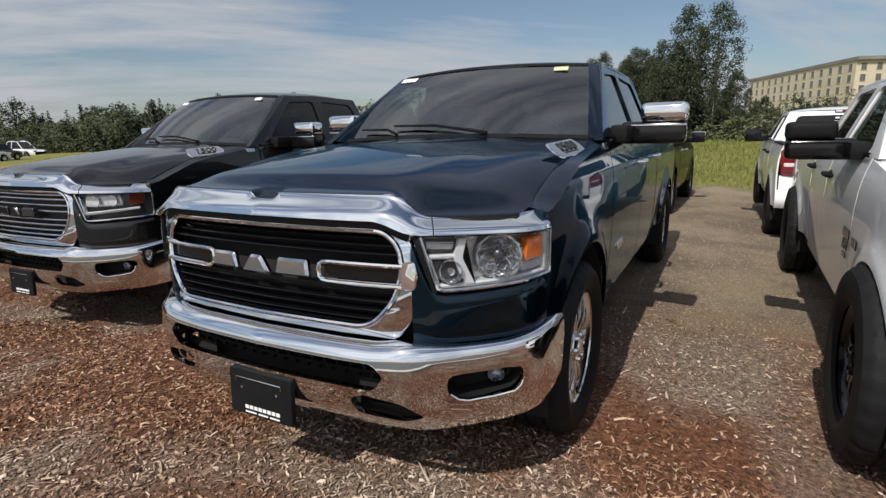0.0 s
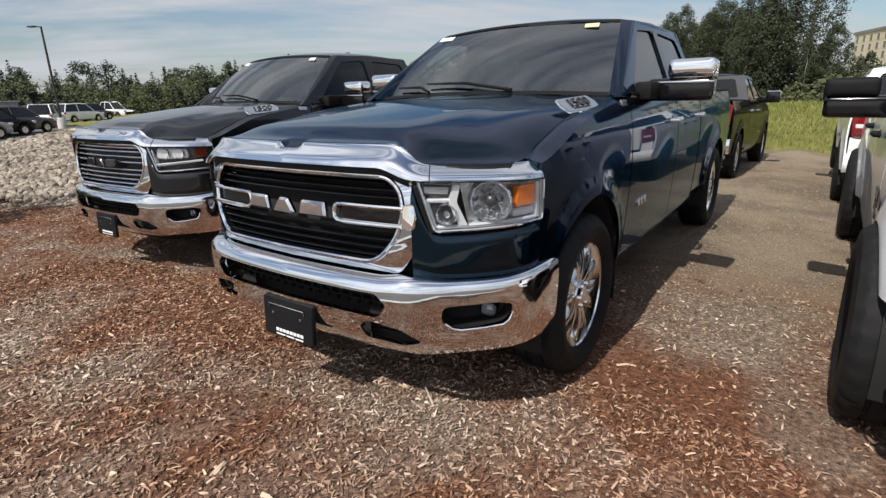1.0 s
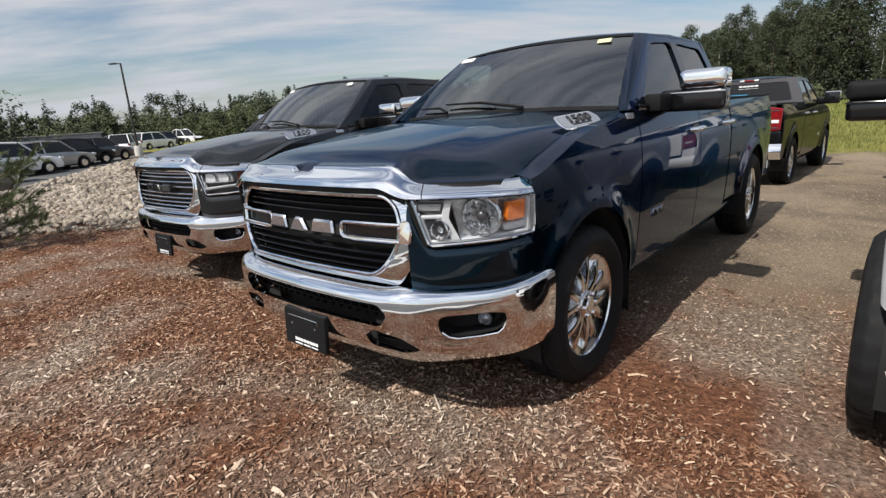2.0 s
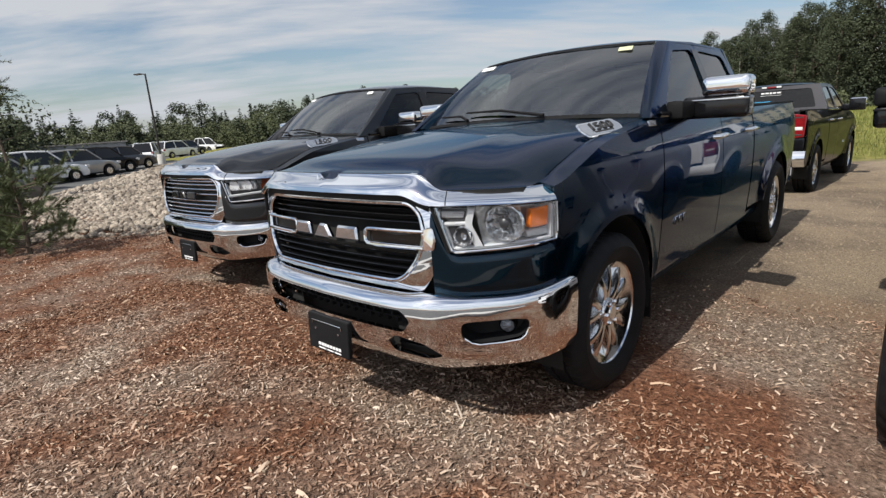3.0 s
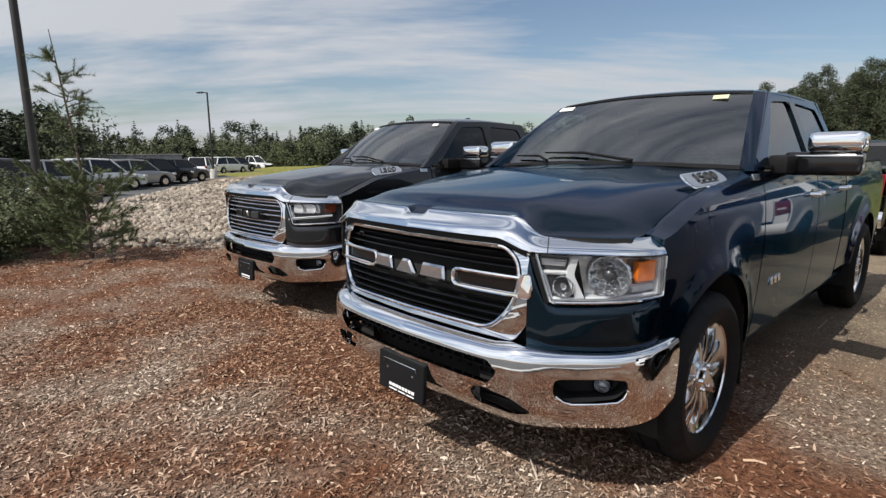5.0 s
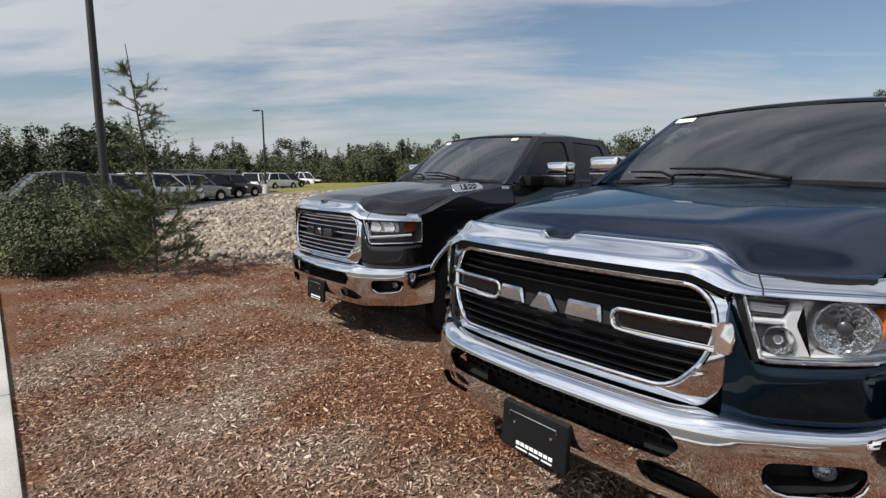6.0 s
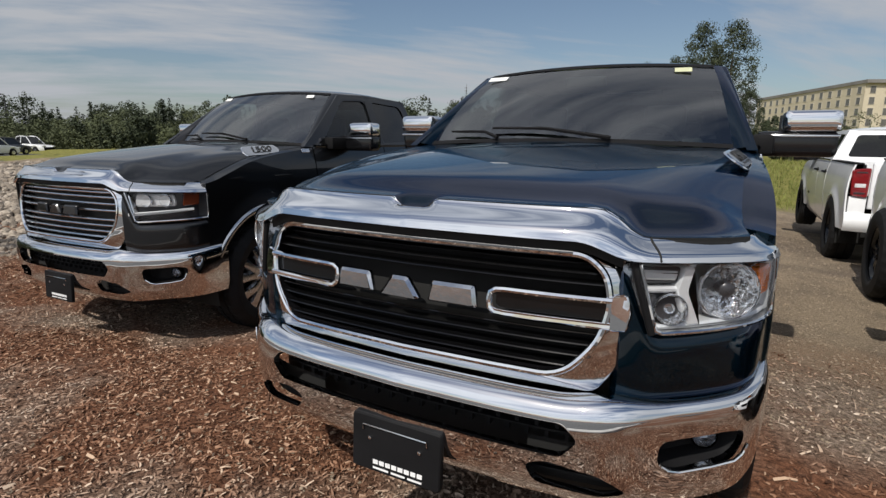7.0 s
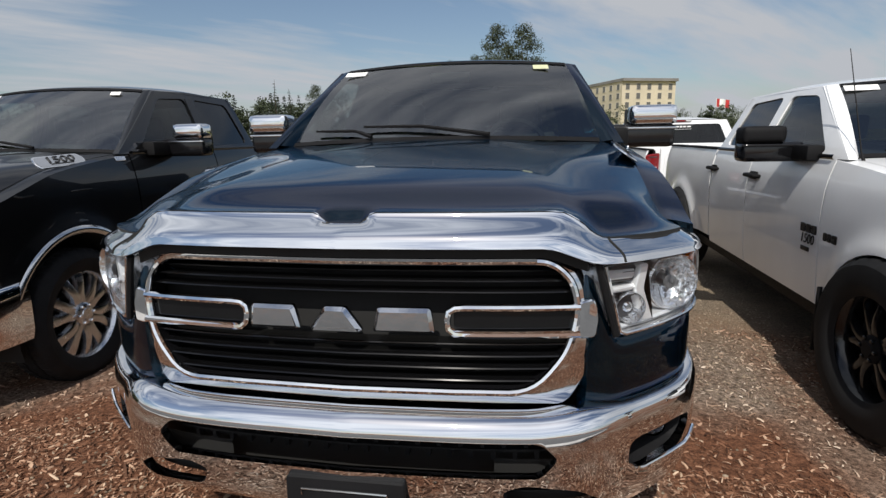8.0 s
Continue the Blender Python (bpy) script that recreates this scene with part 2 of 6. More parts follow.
def box(bm, x0, x1, y0, y1, z0, z1, bevel=0.0, seg=2):
    """A block, its edges rounded."""
    v = [bm.verts.new((x, y, z)) for x in (x0, x1) for y in (y0, y1) for z in (z0, z1)]
    fs = [bm.faces.new([v[i] for i in q]) for q in ((0, 1, 3, 2), (4, 6, 7, 5), (0, 4, 5, 1), (2, 3, 7, 6), (0, 2, 6, 4), (1, 5, 7, 3))]
    if bevel:
        es = {e for f in fs for e in f.edges}
        bmesh.ops.bevel(bm, geom=list(es), offset=bevel, segments=seg, affect="EDGES", profile=0.6)
    return bm


def blockbm(*a, **k):
    return box(bmesh.new(), *a, **k)


def tube(points, radius, n=10, bm=None, closed=False):
    """A round bar along points; radius a number or one for each point."""
    pts = [Vector(p) for p in points]
    rs = radius if isinstance(radius, (list, tuple)) else [radius] * len(pts)
    rings, side = [], None
    for i, p in enumerate(pts):
        t = (pts[min(i + 1, len(pts) - 1)] - pts[max(i - 1, 0)]).normalized()
        if side is None:
            side = t.orthogonal().normalized()
        side = (side - t * side.dot(t)).normalized()
        up = t.cross(side)
        rings.append([p + rs[i] * (math.cos(a) * side + math.sin(a) * up) for a in [2 * math.pi * j / n for j in range(n)]])
    return loops(rings, cap=(True, True), bm=bm)


def lathe(profile, n=48, axis="x", bm=None, cap=(False, False)):
    """Turns a profile of (along, radius) round the axis."""
    rings = []
    for s, r in profile:
        ring = []
        for j in range(n):
            a = 2 * math.pi * j / n
            c, d = r * math.cos(a), r * math.sin(a)
            ring.append({"x": (s, c, d), "y": (c, s, d), "z": (c, d, s)}[axis])
        rings.append(ring)
    return loops(rings, cap=cap, bm=bm)


def prism(outline, depth, place, bm=None, bevel=0.0):
    """A flat outline (u, v) made solid: place(u, v, w) gives the point, w from 0 (back) to depth (front)."""
    if bevel:
        inner = shrink(outline, bevel)
        rings = [[place(p[0], p[1], 0) for p in outline], [place(p[0], p[1], depth - bevel) for p in outline], [place(p[0], p[1], depth) for p in inner]]
    else:
        rings = [[place(p[0], p[1], 0) for p in outline], [place(p[0], p[1], depth) for p in outline]]
    return loops(rings, cap=(True, True), bm=bm)


def carve(bm, cutters, thick=0.0):
    """The sheet or solid bm, thickened, less the cutters (bmeshes)."""
    def temp(b):
        bmesh.ops.recalc_face_normals(b, faces=b.faces)
        me = bpy.data.meshes.new("temp")
        b.to_mesh(me)
        b.free()
        return new("temp", me)
    ob = temp(bm)
    cs = [temp(c) for c in cutters]
    if thick:
        so = ob.modifiers.new("s", "SOLIDIFY")
        so.thickness, so.offset = thick, -1.0
    for c in cs:
        bo = ob.modifiers.new("b", "BOOLEAN")
        bo.operation, bo.solver, bo.object = "DIFFERENCE", "EXACT", c
    dg = bpy.context.evaluated_depsgraph_get()
    me = bpy.data.meshes.new_from_object(ob.evaluated_get(dg))
    out = bmesh.new()
    out.from_mesh(me)
    for o in (ob, *cs):
        old = o.data
        bpy.data.objects.remove(o)
        bpy.data.meshes.remove(old)
    bpy.data.meshes.remove(me)
    return out


def mirrored(bm):
    """A copy of bm, the other way round in x."""
    b2 = bm.copy()
    for v in b2.verts:
        v.co.x = -v.co.x
    bmesh.ops.reverse_faces(b2, faces=b2.faces)
    return b2


def both(name, make, material, parent, label="", **k):
    """A part on either side of a thing."""
    for s in (1, -1):
        bm = make()
        part(name, bm if s > 0 else mirrored_free(bm), material, parent, label, **k)


def mirrored_free(bm):
    b2 = mirrored(bm)
    bm.free()
    return b2


def smoothstep(a, b, x):
    t = min(1.0, max(0.0, (x - a) / (b - a)))
    return t * t * (3 - 2 * t)


def curve(xs, ys):
    """A smooth curve through a few stations."""
    xs, ys = list(xs), list(ys)
    n = len(xs)
    d = [(ys[i + 1] - ys[i]) / (xs[i + 1] - xs[i]) for i in range(n - 1)]
    m = [d[0]] + [0.0 if d[i - 1] * d[i] <= 0 else 2 * d[i - 1] * d[i] / (d[i - 1] + d[i]) for i in range(1, n - 1)] + [d[-1]]

    def at(x):
        if x <= xs[0]:
            return ys[0]
        if x >= xs[-1]:
            return ys[-1]
        i = max(k for k in range(n - 1) if xs[k] <= x)
        h = xs[i + 1] - xs[i]
        t = (x - xs[i]) / h
        return (2 * t**3 - 3 * t**2 + 1) * ys[i] + (t**3 - 2 * t**2 + t) * h * m[i] + (3 * t**2 - 2 * t**3) * ys[i + 1] + (t**3 - t**2) * h * m[i + 1]
    return at


def steps(a, b, n):
    return [a + (b - a) * i / n for i in range(n + 1)]

# pickup trucks: own space has x across, y from the nose (0) to the tail, z up from the ground
HUB_F, HUB_R, HUB_Z, TYRE_R, RIM_R, TAIL = 0.985, 4.60, 0.405, 0.405, 0.272, 5.42
BELT, ROOF = 1.345, 1.815
SIDE = curve([0.30, 0.45, 0.62, 0.80, 1.00, 1.16, 1.27, 1.36], [0.900, 0.940, 0.958, 0.970, 0.976, 0.968, 0.948, 0.922])
SHOULDER = curve([0.10, 0.42, 0.52, 0.66, 0.92, 1.25, 1.62], [1.100, 1.114, 1.130, 1.176, 1.254, 1.302, 1.338])


def side_x(y, z):
    x = SIDE(z) - 0.050 * max(0.0, (0.85 - y) / 0.8) ** 1.7 - 0.03 * max(0.0, (y - 5.2) / 0.5) ** 2
    for hub in (HUB_F, HUB_R):
        d = math.hypot(y - hub, z - HUB_Z)
        x += 0.030 * math.exp(-(((d - 0.50) / 0.085) ** 2))
    return x


NOSE_W = [0, 0.5, 1.0, 1.1, 1.3, 1.5, 1.7, 1.85, 2.0]
NOSE_X = curve(NOSE_W, [0, 0.318, 0.60, 0.652, 0.752, 0.842, 0.918, 0.953, 0.968])
NOSE_Y = curve(NOSE_W, [0.010, 0.022, 0.058, 0.078, 0.145, 0.222, 0.312, 0.398, 0.50])


def plan(w, d=0.0):
    """The nose from above: w in -2..2 from one flank to the other, moved out by d."""
    def raw(w):
        s, a = (1 if w >= 0 else -1), abs(w)
        return Vector((s * NOSE_X(a), NOSE_Y(a) + max(0.0, a - 2) * 0.36))
    p = raw(w)
    if d:
        e = 1e-3
        t = raw(min(w + e, 2.6)) - raw(max(w - e, -2.6))
        if t.length > 1e-9:
            n = Vector((t.y, -t.x)).normalized()
            p = p + n * d
    return p


_PX = [plan(w / 200).x for w in range(0, 401)]
_PY = [plan(w / 200).y for w in range(0, 401)]
_PW = [w / 200 for w in range(0, 401)]


def nose_y(x):
    return float(np.interp(abs(x), _PX, _PY))


def side_grid(ys, zlow, zhigh, nz=14, lip=0.018, top=None, gap=0.004):
    """A body side panel with its edges turned in."""
    y0, y1 = ys[0], ys[-1]
    us = [(y0 + gap, lip)] + [(min(max(y, y0 + gap), y1 - gap), 0.0) for y in ys] + [(y1 - gap, lip)]
    vs = [(0.0, lip)] + [(i / nz, 0.0) for i in range(nz + 1)] + ([(1.0, lip)] if top is None else [])

    def f(u, v):
        y, z0, z1 = u[0], zlow(u[0]), zhigh(u[0])
        z = z0 + (z1 - z0) * v[0]
        return Vector((side_x(y, z) - max(u[1], v[1]), y, z))
    bm = grid(f, us, vs)
    if top:
        grid(lambda u, t: top(u[0], t, u[1]), us, steps(0, 1, 4), bm=bm)
        bmesh.ops.remove_doubles(bm, verts=bm.verts, dist=0.0004)
    return bm


def arch(hub, r, rest):
    def z(y):
        d = abs(y - hub)
        if d >= r:
            return rest(y)
        return max(rest(y), HUB_Z + math.sqrt(r * r - d * d))
    return z


def arch_steps(y0, y1, hub, r):
    ys = set(round(v, 4) for v in steps(y0, y1, int((y1 - y0) / 0.06)))
    ys |= {round(hub - r * math.cos(math.pi * i / 26), 4) for i in range(27)} | {round(hub - r - 0.002, 4), round(hub + r + 0.002, 4)}
    return sorted(y for y in ys if y0 <= y <= y1)


def green_x(z):
    t = (z - BELT) / (ROOF - BELT)
    return 0.925 - 0.178 * t - 0.012 * t * t


def hood_z(x, y, v):
    a = abs(x)
    edge = 0.60 - 0.10 * smoothstep(0.1, 1.3, y)
    inner = HOODC(y) - 0.018 * min(1.0, a / edge) ** 2
    outer_z = SHOULDER(y) + 0.014
    t = smoothstep(edge - 0.14, edge + 0.15, a)
    flank = inner - 0.010 - 0.055 * (1 - smoothstep(0.05, 0.95, y))
    rest = flank + (outer_z - flank) * min(1.0, max(0.0, (a - edge) / (0.87 - edge))) ** 3.4
    z = inner * (1 - t) + rest * t
    return z


HOODC = curve([0.05, 0.12, 0.25, 0.45, 0.75, 1.10, 1.55], [1.208, 1.238, 1.262, 1.290, 1.325, 1.358, 1.385])


def band_notch(w):
    return 0.027 * (1 - smoothstep(0.06, 0.125, abs(w)))


def band_top(w, notch=True):
    a = abs(w)
    z = 1.205 - 0.072 * smoothstep(0.88, 1.16, a) - 0.015 * max(0.0, a - 1.16)
    return z - (band_notch(w) if notch else 0.0)


def band_low(w):
    a = abs(w)
    return 1.124 - 0.042 * smoothstep(0.80, 1.08, a) - 0.022 * max(0.0, a - 1.08)


def hood_at(u, v):
    w = math.copysign(float(np.interp(abs(u) * 0.925, _PX, _PW)), u)
    front = plan(w, -0.040)
    x = front.x + (u * 0.867 - front.x) * smoothstep(0, 0.22, v)
    y = front.y + v * (1.47 + 0.10 * u * u - front.y)
    z = hood_z(x, y, v)
    if v < 0.14:
        k = smoothstep(0, 0.14, v)
        z = (band_top(w, False) + 0.004) * (1 - k) + z * k - band_notch(w) * (1 - smoothstep(0.0, 0.035, v))
    return Vector((x, y, z))


def frame_ring(outer, inner, place, deep, r_out=0.05, r_in=0.05, proud=0.0):
    a, b = rpoly(outer, r_out, 5, 6), rpoly(inner, r_in, 5, 6)
    rings = [[place(p[0], p[1], -deep) for p in a], [place(p[0], p[1], 0) for p in a],
             [place(*(Vector(p).lerp(q, 0.5)), proud) for p, q in zip(a, b)],
             [place(p[0], p[1], 0) for p in b], [place(p[0], p[1], -deep) for p in b]]
    return loops(rings)


def filled(outline, place, w=0.0):
    c = sum((Vector(p) for p in outline), Vector((0, 0))) / len(outline)
    rings = [[place(*(Vector(p).lerp(c, t)), w) for p in outline] for t in (0, 0.35, 0.7, 0.97)]
    return loops(rings, cap=(False, True))


def make_wheel(style):
    """A wheel at its hub, facing +x."""
    hub = new("wheel")
    R, w = (0.455, 0.15) if style == "black" else (TYRE_R, 0.137)
    prof = [(-w + 0.03, RIM_R - 0.01), (-w + 0.005, RIM_R + 0.02), (-w - 0.004, RIM_R + 0.07), (-w + 0.008, R - 0.035), (-w + 0.03, R - 0.010), (-w + 0.045, R),
            (-0.05, R), (-0.045, R - 0.012), (-0.035, R - 0.012), (-0.03, R), (0.03, R), (0.035, R - 0.012), (0.045, R - 0.012), (0.05, R),
            (w - 0.045, R), (w - 0.03, R - 0.010), (w - 0.008, R - 0.035), (w + 0.004, RIM_R + 0.07), (w - 0.005, RIM_R + 0.02), (w - 0.03, RIM_R - 0.01)]
    n = 120
    rings = []
    for s, r in prof:
        ring = []
        for j in range(n):
            a = 2 * math.pi * j / n
            rr = r
            if r > R - 0.034:
                k = (j + (2 if s > 0 else 0)) % 4
                rr = r - (0.011 if k == 0 and abs(s) > 0.06 else 0.0) - (0.007 if k == 2 and 0.02 < abs(s) < 0.1 else 0)
            ring.append((s, rr * math.cos(a), rr * math.sin(a)))
        rings.append(ring)
    tyre = part("tyre", loops(rings), RUBBER, hub, angle=30)
    rim_mat = {"chrome": CLAD, "silver": ALLOY, "black": BLACK_GLOSS}[style]
    barrel = lathe([(-0.10, RIM_R - 0.015), (0.06, RIM_R - 0.03), (0.10, RIM_R - 0.012), (0.118, RIM_R + 0.004), (0.108, RIM_R + 0.008)], 64)
    part("barrel", barrel, rim_mat, hub)
    part("backing", lathe([(0.0, 0.01), (0.0, RIM_R - 0.02)], 48), BLACK_SHADE, hub)
    if style == "chrome":
        part("wheel_face", lathe([(0.05, 0.05), (0.052, 0.10), (0.058, 0.16), (0.072, 0.22), (0.098, RIM_R - 0.012)], 60), rim_mat, hub)
    part("brake_disc", lathe([(0.015, 0.05), (0.02, 0.06), (0.02, 0.17), (0.008, 0.172)], 40), ALLOY if style != "black" else BLACK_PLASTIC, hub)
    count = {"chrome": 6, "silver": 6, "black": 5}[style]
    for i in range(count):
        bm = bmesh.new()
        # one forked spoke, tapering and bowed outwards
        for side in (-1, 1):
            rings = []
            for t in steps(0, 1, 6):
                r = 0.05 + t * (RIM_R - 0.062)
                off = side * (0.016 + 0.046 * smoothstep(0.2, 1.0, t))
                half = (0.025 if style == "chrome" else 0.033 if style == "silver" else 0.026) - 0.006 * math.sin(t * math.pi)
                x = 0.085 + 0.018 * math.sin(t * math.pi * 0.8) - 0.02 * t * t
                rings.append([(x - 0.035, off - half * 1.25, r), (x - 0.004, off - half, r), (x, off - half * 0.6, r), (x, off + half * 0.6, r), (x - 0.004, off + half, r), (x - 0.035, off + half * 1.25, r)])
            loops(rings, cap=(True, True), bm=bm)
        bmesh.ops.rotate(bm, verts=bm.verts, cent=(0, 0, 0), matrix=Matrix.Rotation(2 * math.pi * i / count + 0.2, 3, "X"))
        part("spoke", bm, rim_mat, hub)
        if style == "chrome":
            # flat black sheets paint the shade of a slot between the arms and a pocket beside
            for off, r0, r1, wd in ((0.0, 0.115, 0.225, 0.026), (math.pi / count, 0.10, 0.175, 0.034)):
                pocket = rpoly([(-wd * 0.35, r0), (wd * 0.35, r0), (wd, r1), (-wd, r1)], 0.012, 3, 2)
                bm = filled(pocket, lambda u, v, w: Vector((0.060 + 0.35 * max(0, v - 0.13) ** 1.4, u, v)))
                bmesh.ops.rotate(bm, verts=bm.verts, cent=(0, 0, 0), matrix=Matrix.Rotation(2 * math.pi * i / count + 0.2 + off, 3, "X"))
                part("spoke_pocket", bm, BLACK_GLOSS, hub)
    part("hub_cap", lathe([(0.06, 0.072), (0.095, 0.07), (0.104, 0.058), (0.106, 0.04), (0.112, 0.036), (0.114, 0.001)], 32, cap=(False, True)), rim_mat if style != "black" else BLACK_PLASTIC, hub)
    for i in range(6):
        bm = lathe([(0.08, 0.011), (0.112, 0.011), (0.116, 0.007)], 6, cap=(False, True))
        a = 2 * math.pi * i / 6
        bmesh.ops.translate(bm, verts=bm.verts, vec=(0, 0.057 * math.cos(a), 0.057 * math.sin(a)))
        part("lug_nut", bm, CHROME if style != "black" else BLACK_GLOSS, hub)
    return hub


def text_mesh(body, size, depth=0.002, shear=0.0):
    """Raised writing in the built-in font, centred, in the x-y plane."""
    c = bpy.data.curves.new("writing", "FONT")
    c.body, c.size, c.extrude, c.shear = body, size, depth, shear
    c.align_x, c.align_y = "CENTER", "CENTER"
    o = new("writing", c)
    dg = bpy.context.evaluated_depsgraph_get()
    me = bpy.data.meshes.new_from_object(o.evaluated_get(dg))
    bm = bmesh.new()
    bm.from_mesh(me)
    bpy.data.objects.remove(o)
    bpy.data.curves.remove(c)
    bpy.data.meshes.remove(me)
    return bm


def lay(bm, at, out, along):
    """Turns flat work from the x-y plane (z outwards) onto a surface: at a place, facing out, its x along."""
    n = Vector(out).normalized()
    x = Vector(along)
    x = (x - n * x.dot(n)).normalized()
    m = Matrix((x, n.cross(x), n)).transposed().to_4x4()
    bmesh.ops.transform(bm, matrix=Matrix.Translation(at) @ m, verts=bm.verts)
    return bm


def truck_body(T, P, o):
    """Sheet metal, roof and glass."""
    rest_f = lambda y: 0.70 if y < 0.62 else 0.455
    hood_edge = lambda y: 0.895 - 0.028 * smoothstep(0, 0.22, (y - 0.36) / 1.21)

    def fender_top(y, t, lip):
        z0 = SHOULDER(y)
        x0, x1 = side_x(y, z0), hood_edge(y) - 0.03
        return Vector((x0 + (x1 - x0) * t - lip * 0.5, y, z0 + 0.016 * math.sin(t * math.pi / 2) - (0.012 if t > 0.99 else 0) - lip))
    ys = arch_steps(0.455, 1.625, HUB_F, 0.50)
    both("fender", lambda: side_grid(ys, arch(HUB_F, 0.50, rest_f), SHOULDER, 16, top=fender_top), P, T)
    low = lambda y: 0.455
    high = lambda y: BELT
    both("front_door", lambda: side_grid(steps(1.63, 2.765, 22), low, high), P, T)
    both("rear_door", lambda: side_grid(steps(2.77, 3.63, 18), lambda y: max(0.455, arch(HUB_R, 0.0, low)(y)), high), P, T)
    bs = arch_steps(3.655, TAIL - 0.01, HUB_R, 0.49)
    both("bed_side", lambda: side_grid(bs, arch(HUB_R, 0.49, lambda y: 0.50), lambda y: BELT + 0.005, 16), P, T)
    both("rocker_panel", lambda: grid(lambda y, v: Vector((side_x(2.5, 0.455) - 0.012 - 0.05 * v * v, y, 0.455 - 0.11 * v)), steps(1.50, 4.12, 10), steps(0, 1, 4)), BLACK_PLASTIC if o.get("classic") else P, T)
    both("bed_rail_cap", lambda: blockbm(0.83, 0.935, 3.66, TAIL - 0.01, BELT + 0.002, BELT + 0.022, bevel=0.006), BLACK_PLASTIC, T)
    # bed tub and tailgate
    bm = bmesh.new()
    box(bm, -0.80, 0.80, 3.67, TAIL - 0.06, 0.78, 0.80)
    part("bed_floor", bm, BLACK_PLASTIC, T)
    both("bed_wall", lambda: blockbm(0.80, 0.84, 3.67, TAIL - 0.06, 0.78, BELT), BLACK_PLASTIC, T)
    gate = part("tailgate", blockbm(-0.745, 0.745, TAIL - 0.05, TAIL + 0.01, 0.79, BELT + 0.03, bevel=0.02, seg=3), P, T)
    part("handle_bezel", blockbm(-0.16, 0.16, TAIL + 0.005, TAIL + 0.022, 1.20, 1.29, bevel=0.012), BLACK_PLASTIC, gate)
    part("recessed_panel", frame_ring([(-0.70, 0.83), (0.70, 0.83), (0.70, 1.32), (-0.70, 1.32)], [(-0.66, 0.87), (0.66, 0.87), (0.66, 1.28), (-0.66, 1.28)], lambda x, z, w: Vector((x, TAIL + 0.010 + w, z)), 0.004, 0.05, 0.05, 0.007), P, gate)

    def tail_lamp():
        return prism(rpoly([(0.76, 0.93), (0.925, 0.95), (0.945, 1.28), (0.755, 1.31)], 0.03, 4, 2), 0.29, lambda u, v, w: Vector((min(u, side_x(TAIL - 0.1, v) + 0.016), TAIL - 0.275 + w, v)), bevel=0.012)
    for s in (1, -1):
        bm = tail_lamp()
        t = part("tail_lamp", bm if s > 0 else mirrored_free(bm), RED_LENS, T, "red plastic tail lamp")
        for z0, z1, m in ((1.06, 1.11, WHITE_LENS), (0.975, 1.0, LAMP_DARK), (1.24, 1.26, LAMP_DARK)):
            bm = blockbm(0.79, 0.90, TAIL + 0.005, TAIL + 0.019, z0, z1, bevel=0.006)
            part("lamp_segment", bm if s > 0 else mirrored_free(bm), m, t)
    both("bed_corner", lambda: blockbm(0.755, 0.935, TAIL - 0.10, TAIL - 0.012, 0.62, 0.945, bevel=0.02), P, T)
    # rear bumper
    rear = CHROME if not o.get("painted_bumper") else P
    bm = grid(lambda x, v: Vector((x, TAIL + 0.13 - 0.10 * abs(x) ** 3 - 0.05 * (2 * v - 1) ** 2, 0.50 + 0.24 * v)), steps(-0.96, 0.96, 24), steps(0, 1, 6))
    rb = part("rear_bumper", carve(bm, [], 0.03), rear, T)
    part("step_pad", blockbm(-0.62, 0.62, TAIL + 0.0, TAIL + 0.10, 0.735, 0.755, bevel=0.006), BLACK_PLASTIC, rb)
    part("number_plate_recess", blockbm(-0.20, 0.20, TAIL + 0.10, TAIL + 0.136, 0.55, 0.70, bevel=0.008), BLACK_PLASTIC, rb)
    # bonnet with its domed middle, and the cowl behind it
    us = sorted(set([round(v, 3) for v in steps(-1, 1, 40)] + [s * v for s in (-1, 1) for v in (0.02, 0.045, 0.07, 0.09, 0.68, 0.72, 0.76)]))
    part("bonnet", grid(hood_at, us, [0, 0.008, 0.016, 0.025, 0.035, 0.05, 0.07, 0.09, 0.115, 0.14] + steps(0.2, 1, 16)), P, T, angle=50)
    # turned-down front edge, blackened to draw the shaded seam above the band
    part("bonnet_lip", grid(lambda u, t: hood_at(u, 0) + Vector((0, 0.01 * t, -0.03 * t)), us, steps(0, 1, 2)), BLACK_SHADE, T)
    part("cowl", grid(lambda u, t: Vector((u * 0.80, 1.44 + 0.10 * u * u + 0.14 * t, 1.362 - 0.02 * u * u + 0.006 * t)), steps(-1, 1, 16), steps(0, 1, 3)), BLACK_PLASTIC, T)
    # windscreen, pillars, roof
    def screen(u, v):
        b = Vector((0.825 * u, 1.50 + 0.12 * u * u, 1.372 - 0.022 * u * u))
        t = Vector((0.675 * u, 2.145 + 0.09 * u * u, 1.836 - 0.022 * u * u))
        p = b.lerp(t, v)
        p.z += 0.035 * math.sin(v * math.pi)
        return p
    part("windscreen", grid(screen, steps(-1, 1, 20), steps(0, 1, 12)), GLASS_FRONT, T)
    part("windscreen_border", grid(lambda u, t: screen(u, t * 0.035) + Vector((0, -0.004, 0.003)), steps(-1, 1, 20), steps(0, 1, 1)), BLACK_PLASTIC, T)
    part("windscreen_header", grid(lambda u, t: screen(u, 1 - t * 0.05) + Vector((0, -0.004, 0.003)), steps(-1, 1, 20), steps(0, 1, 1)), BLACK_PLASTIC, T)

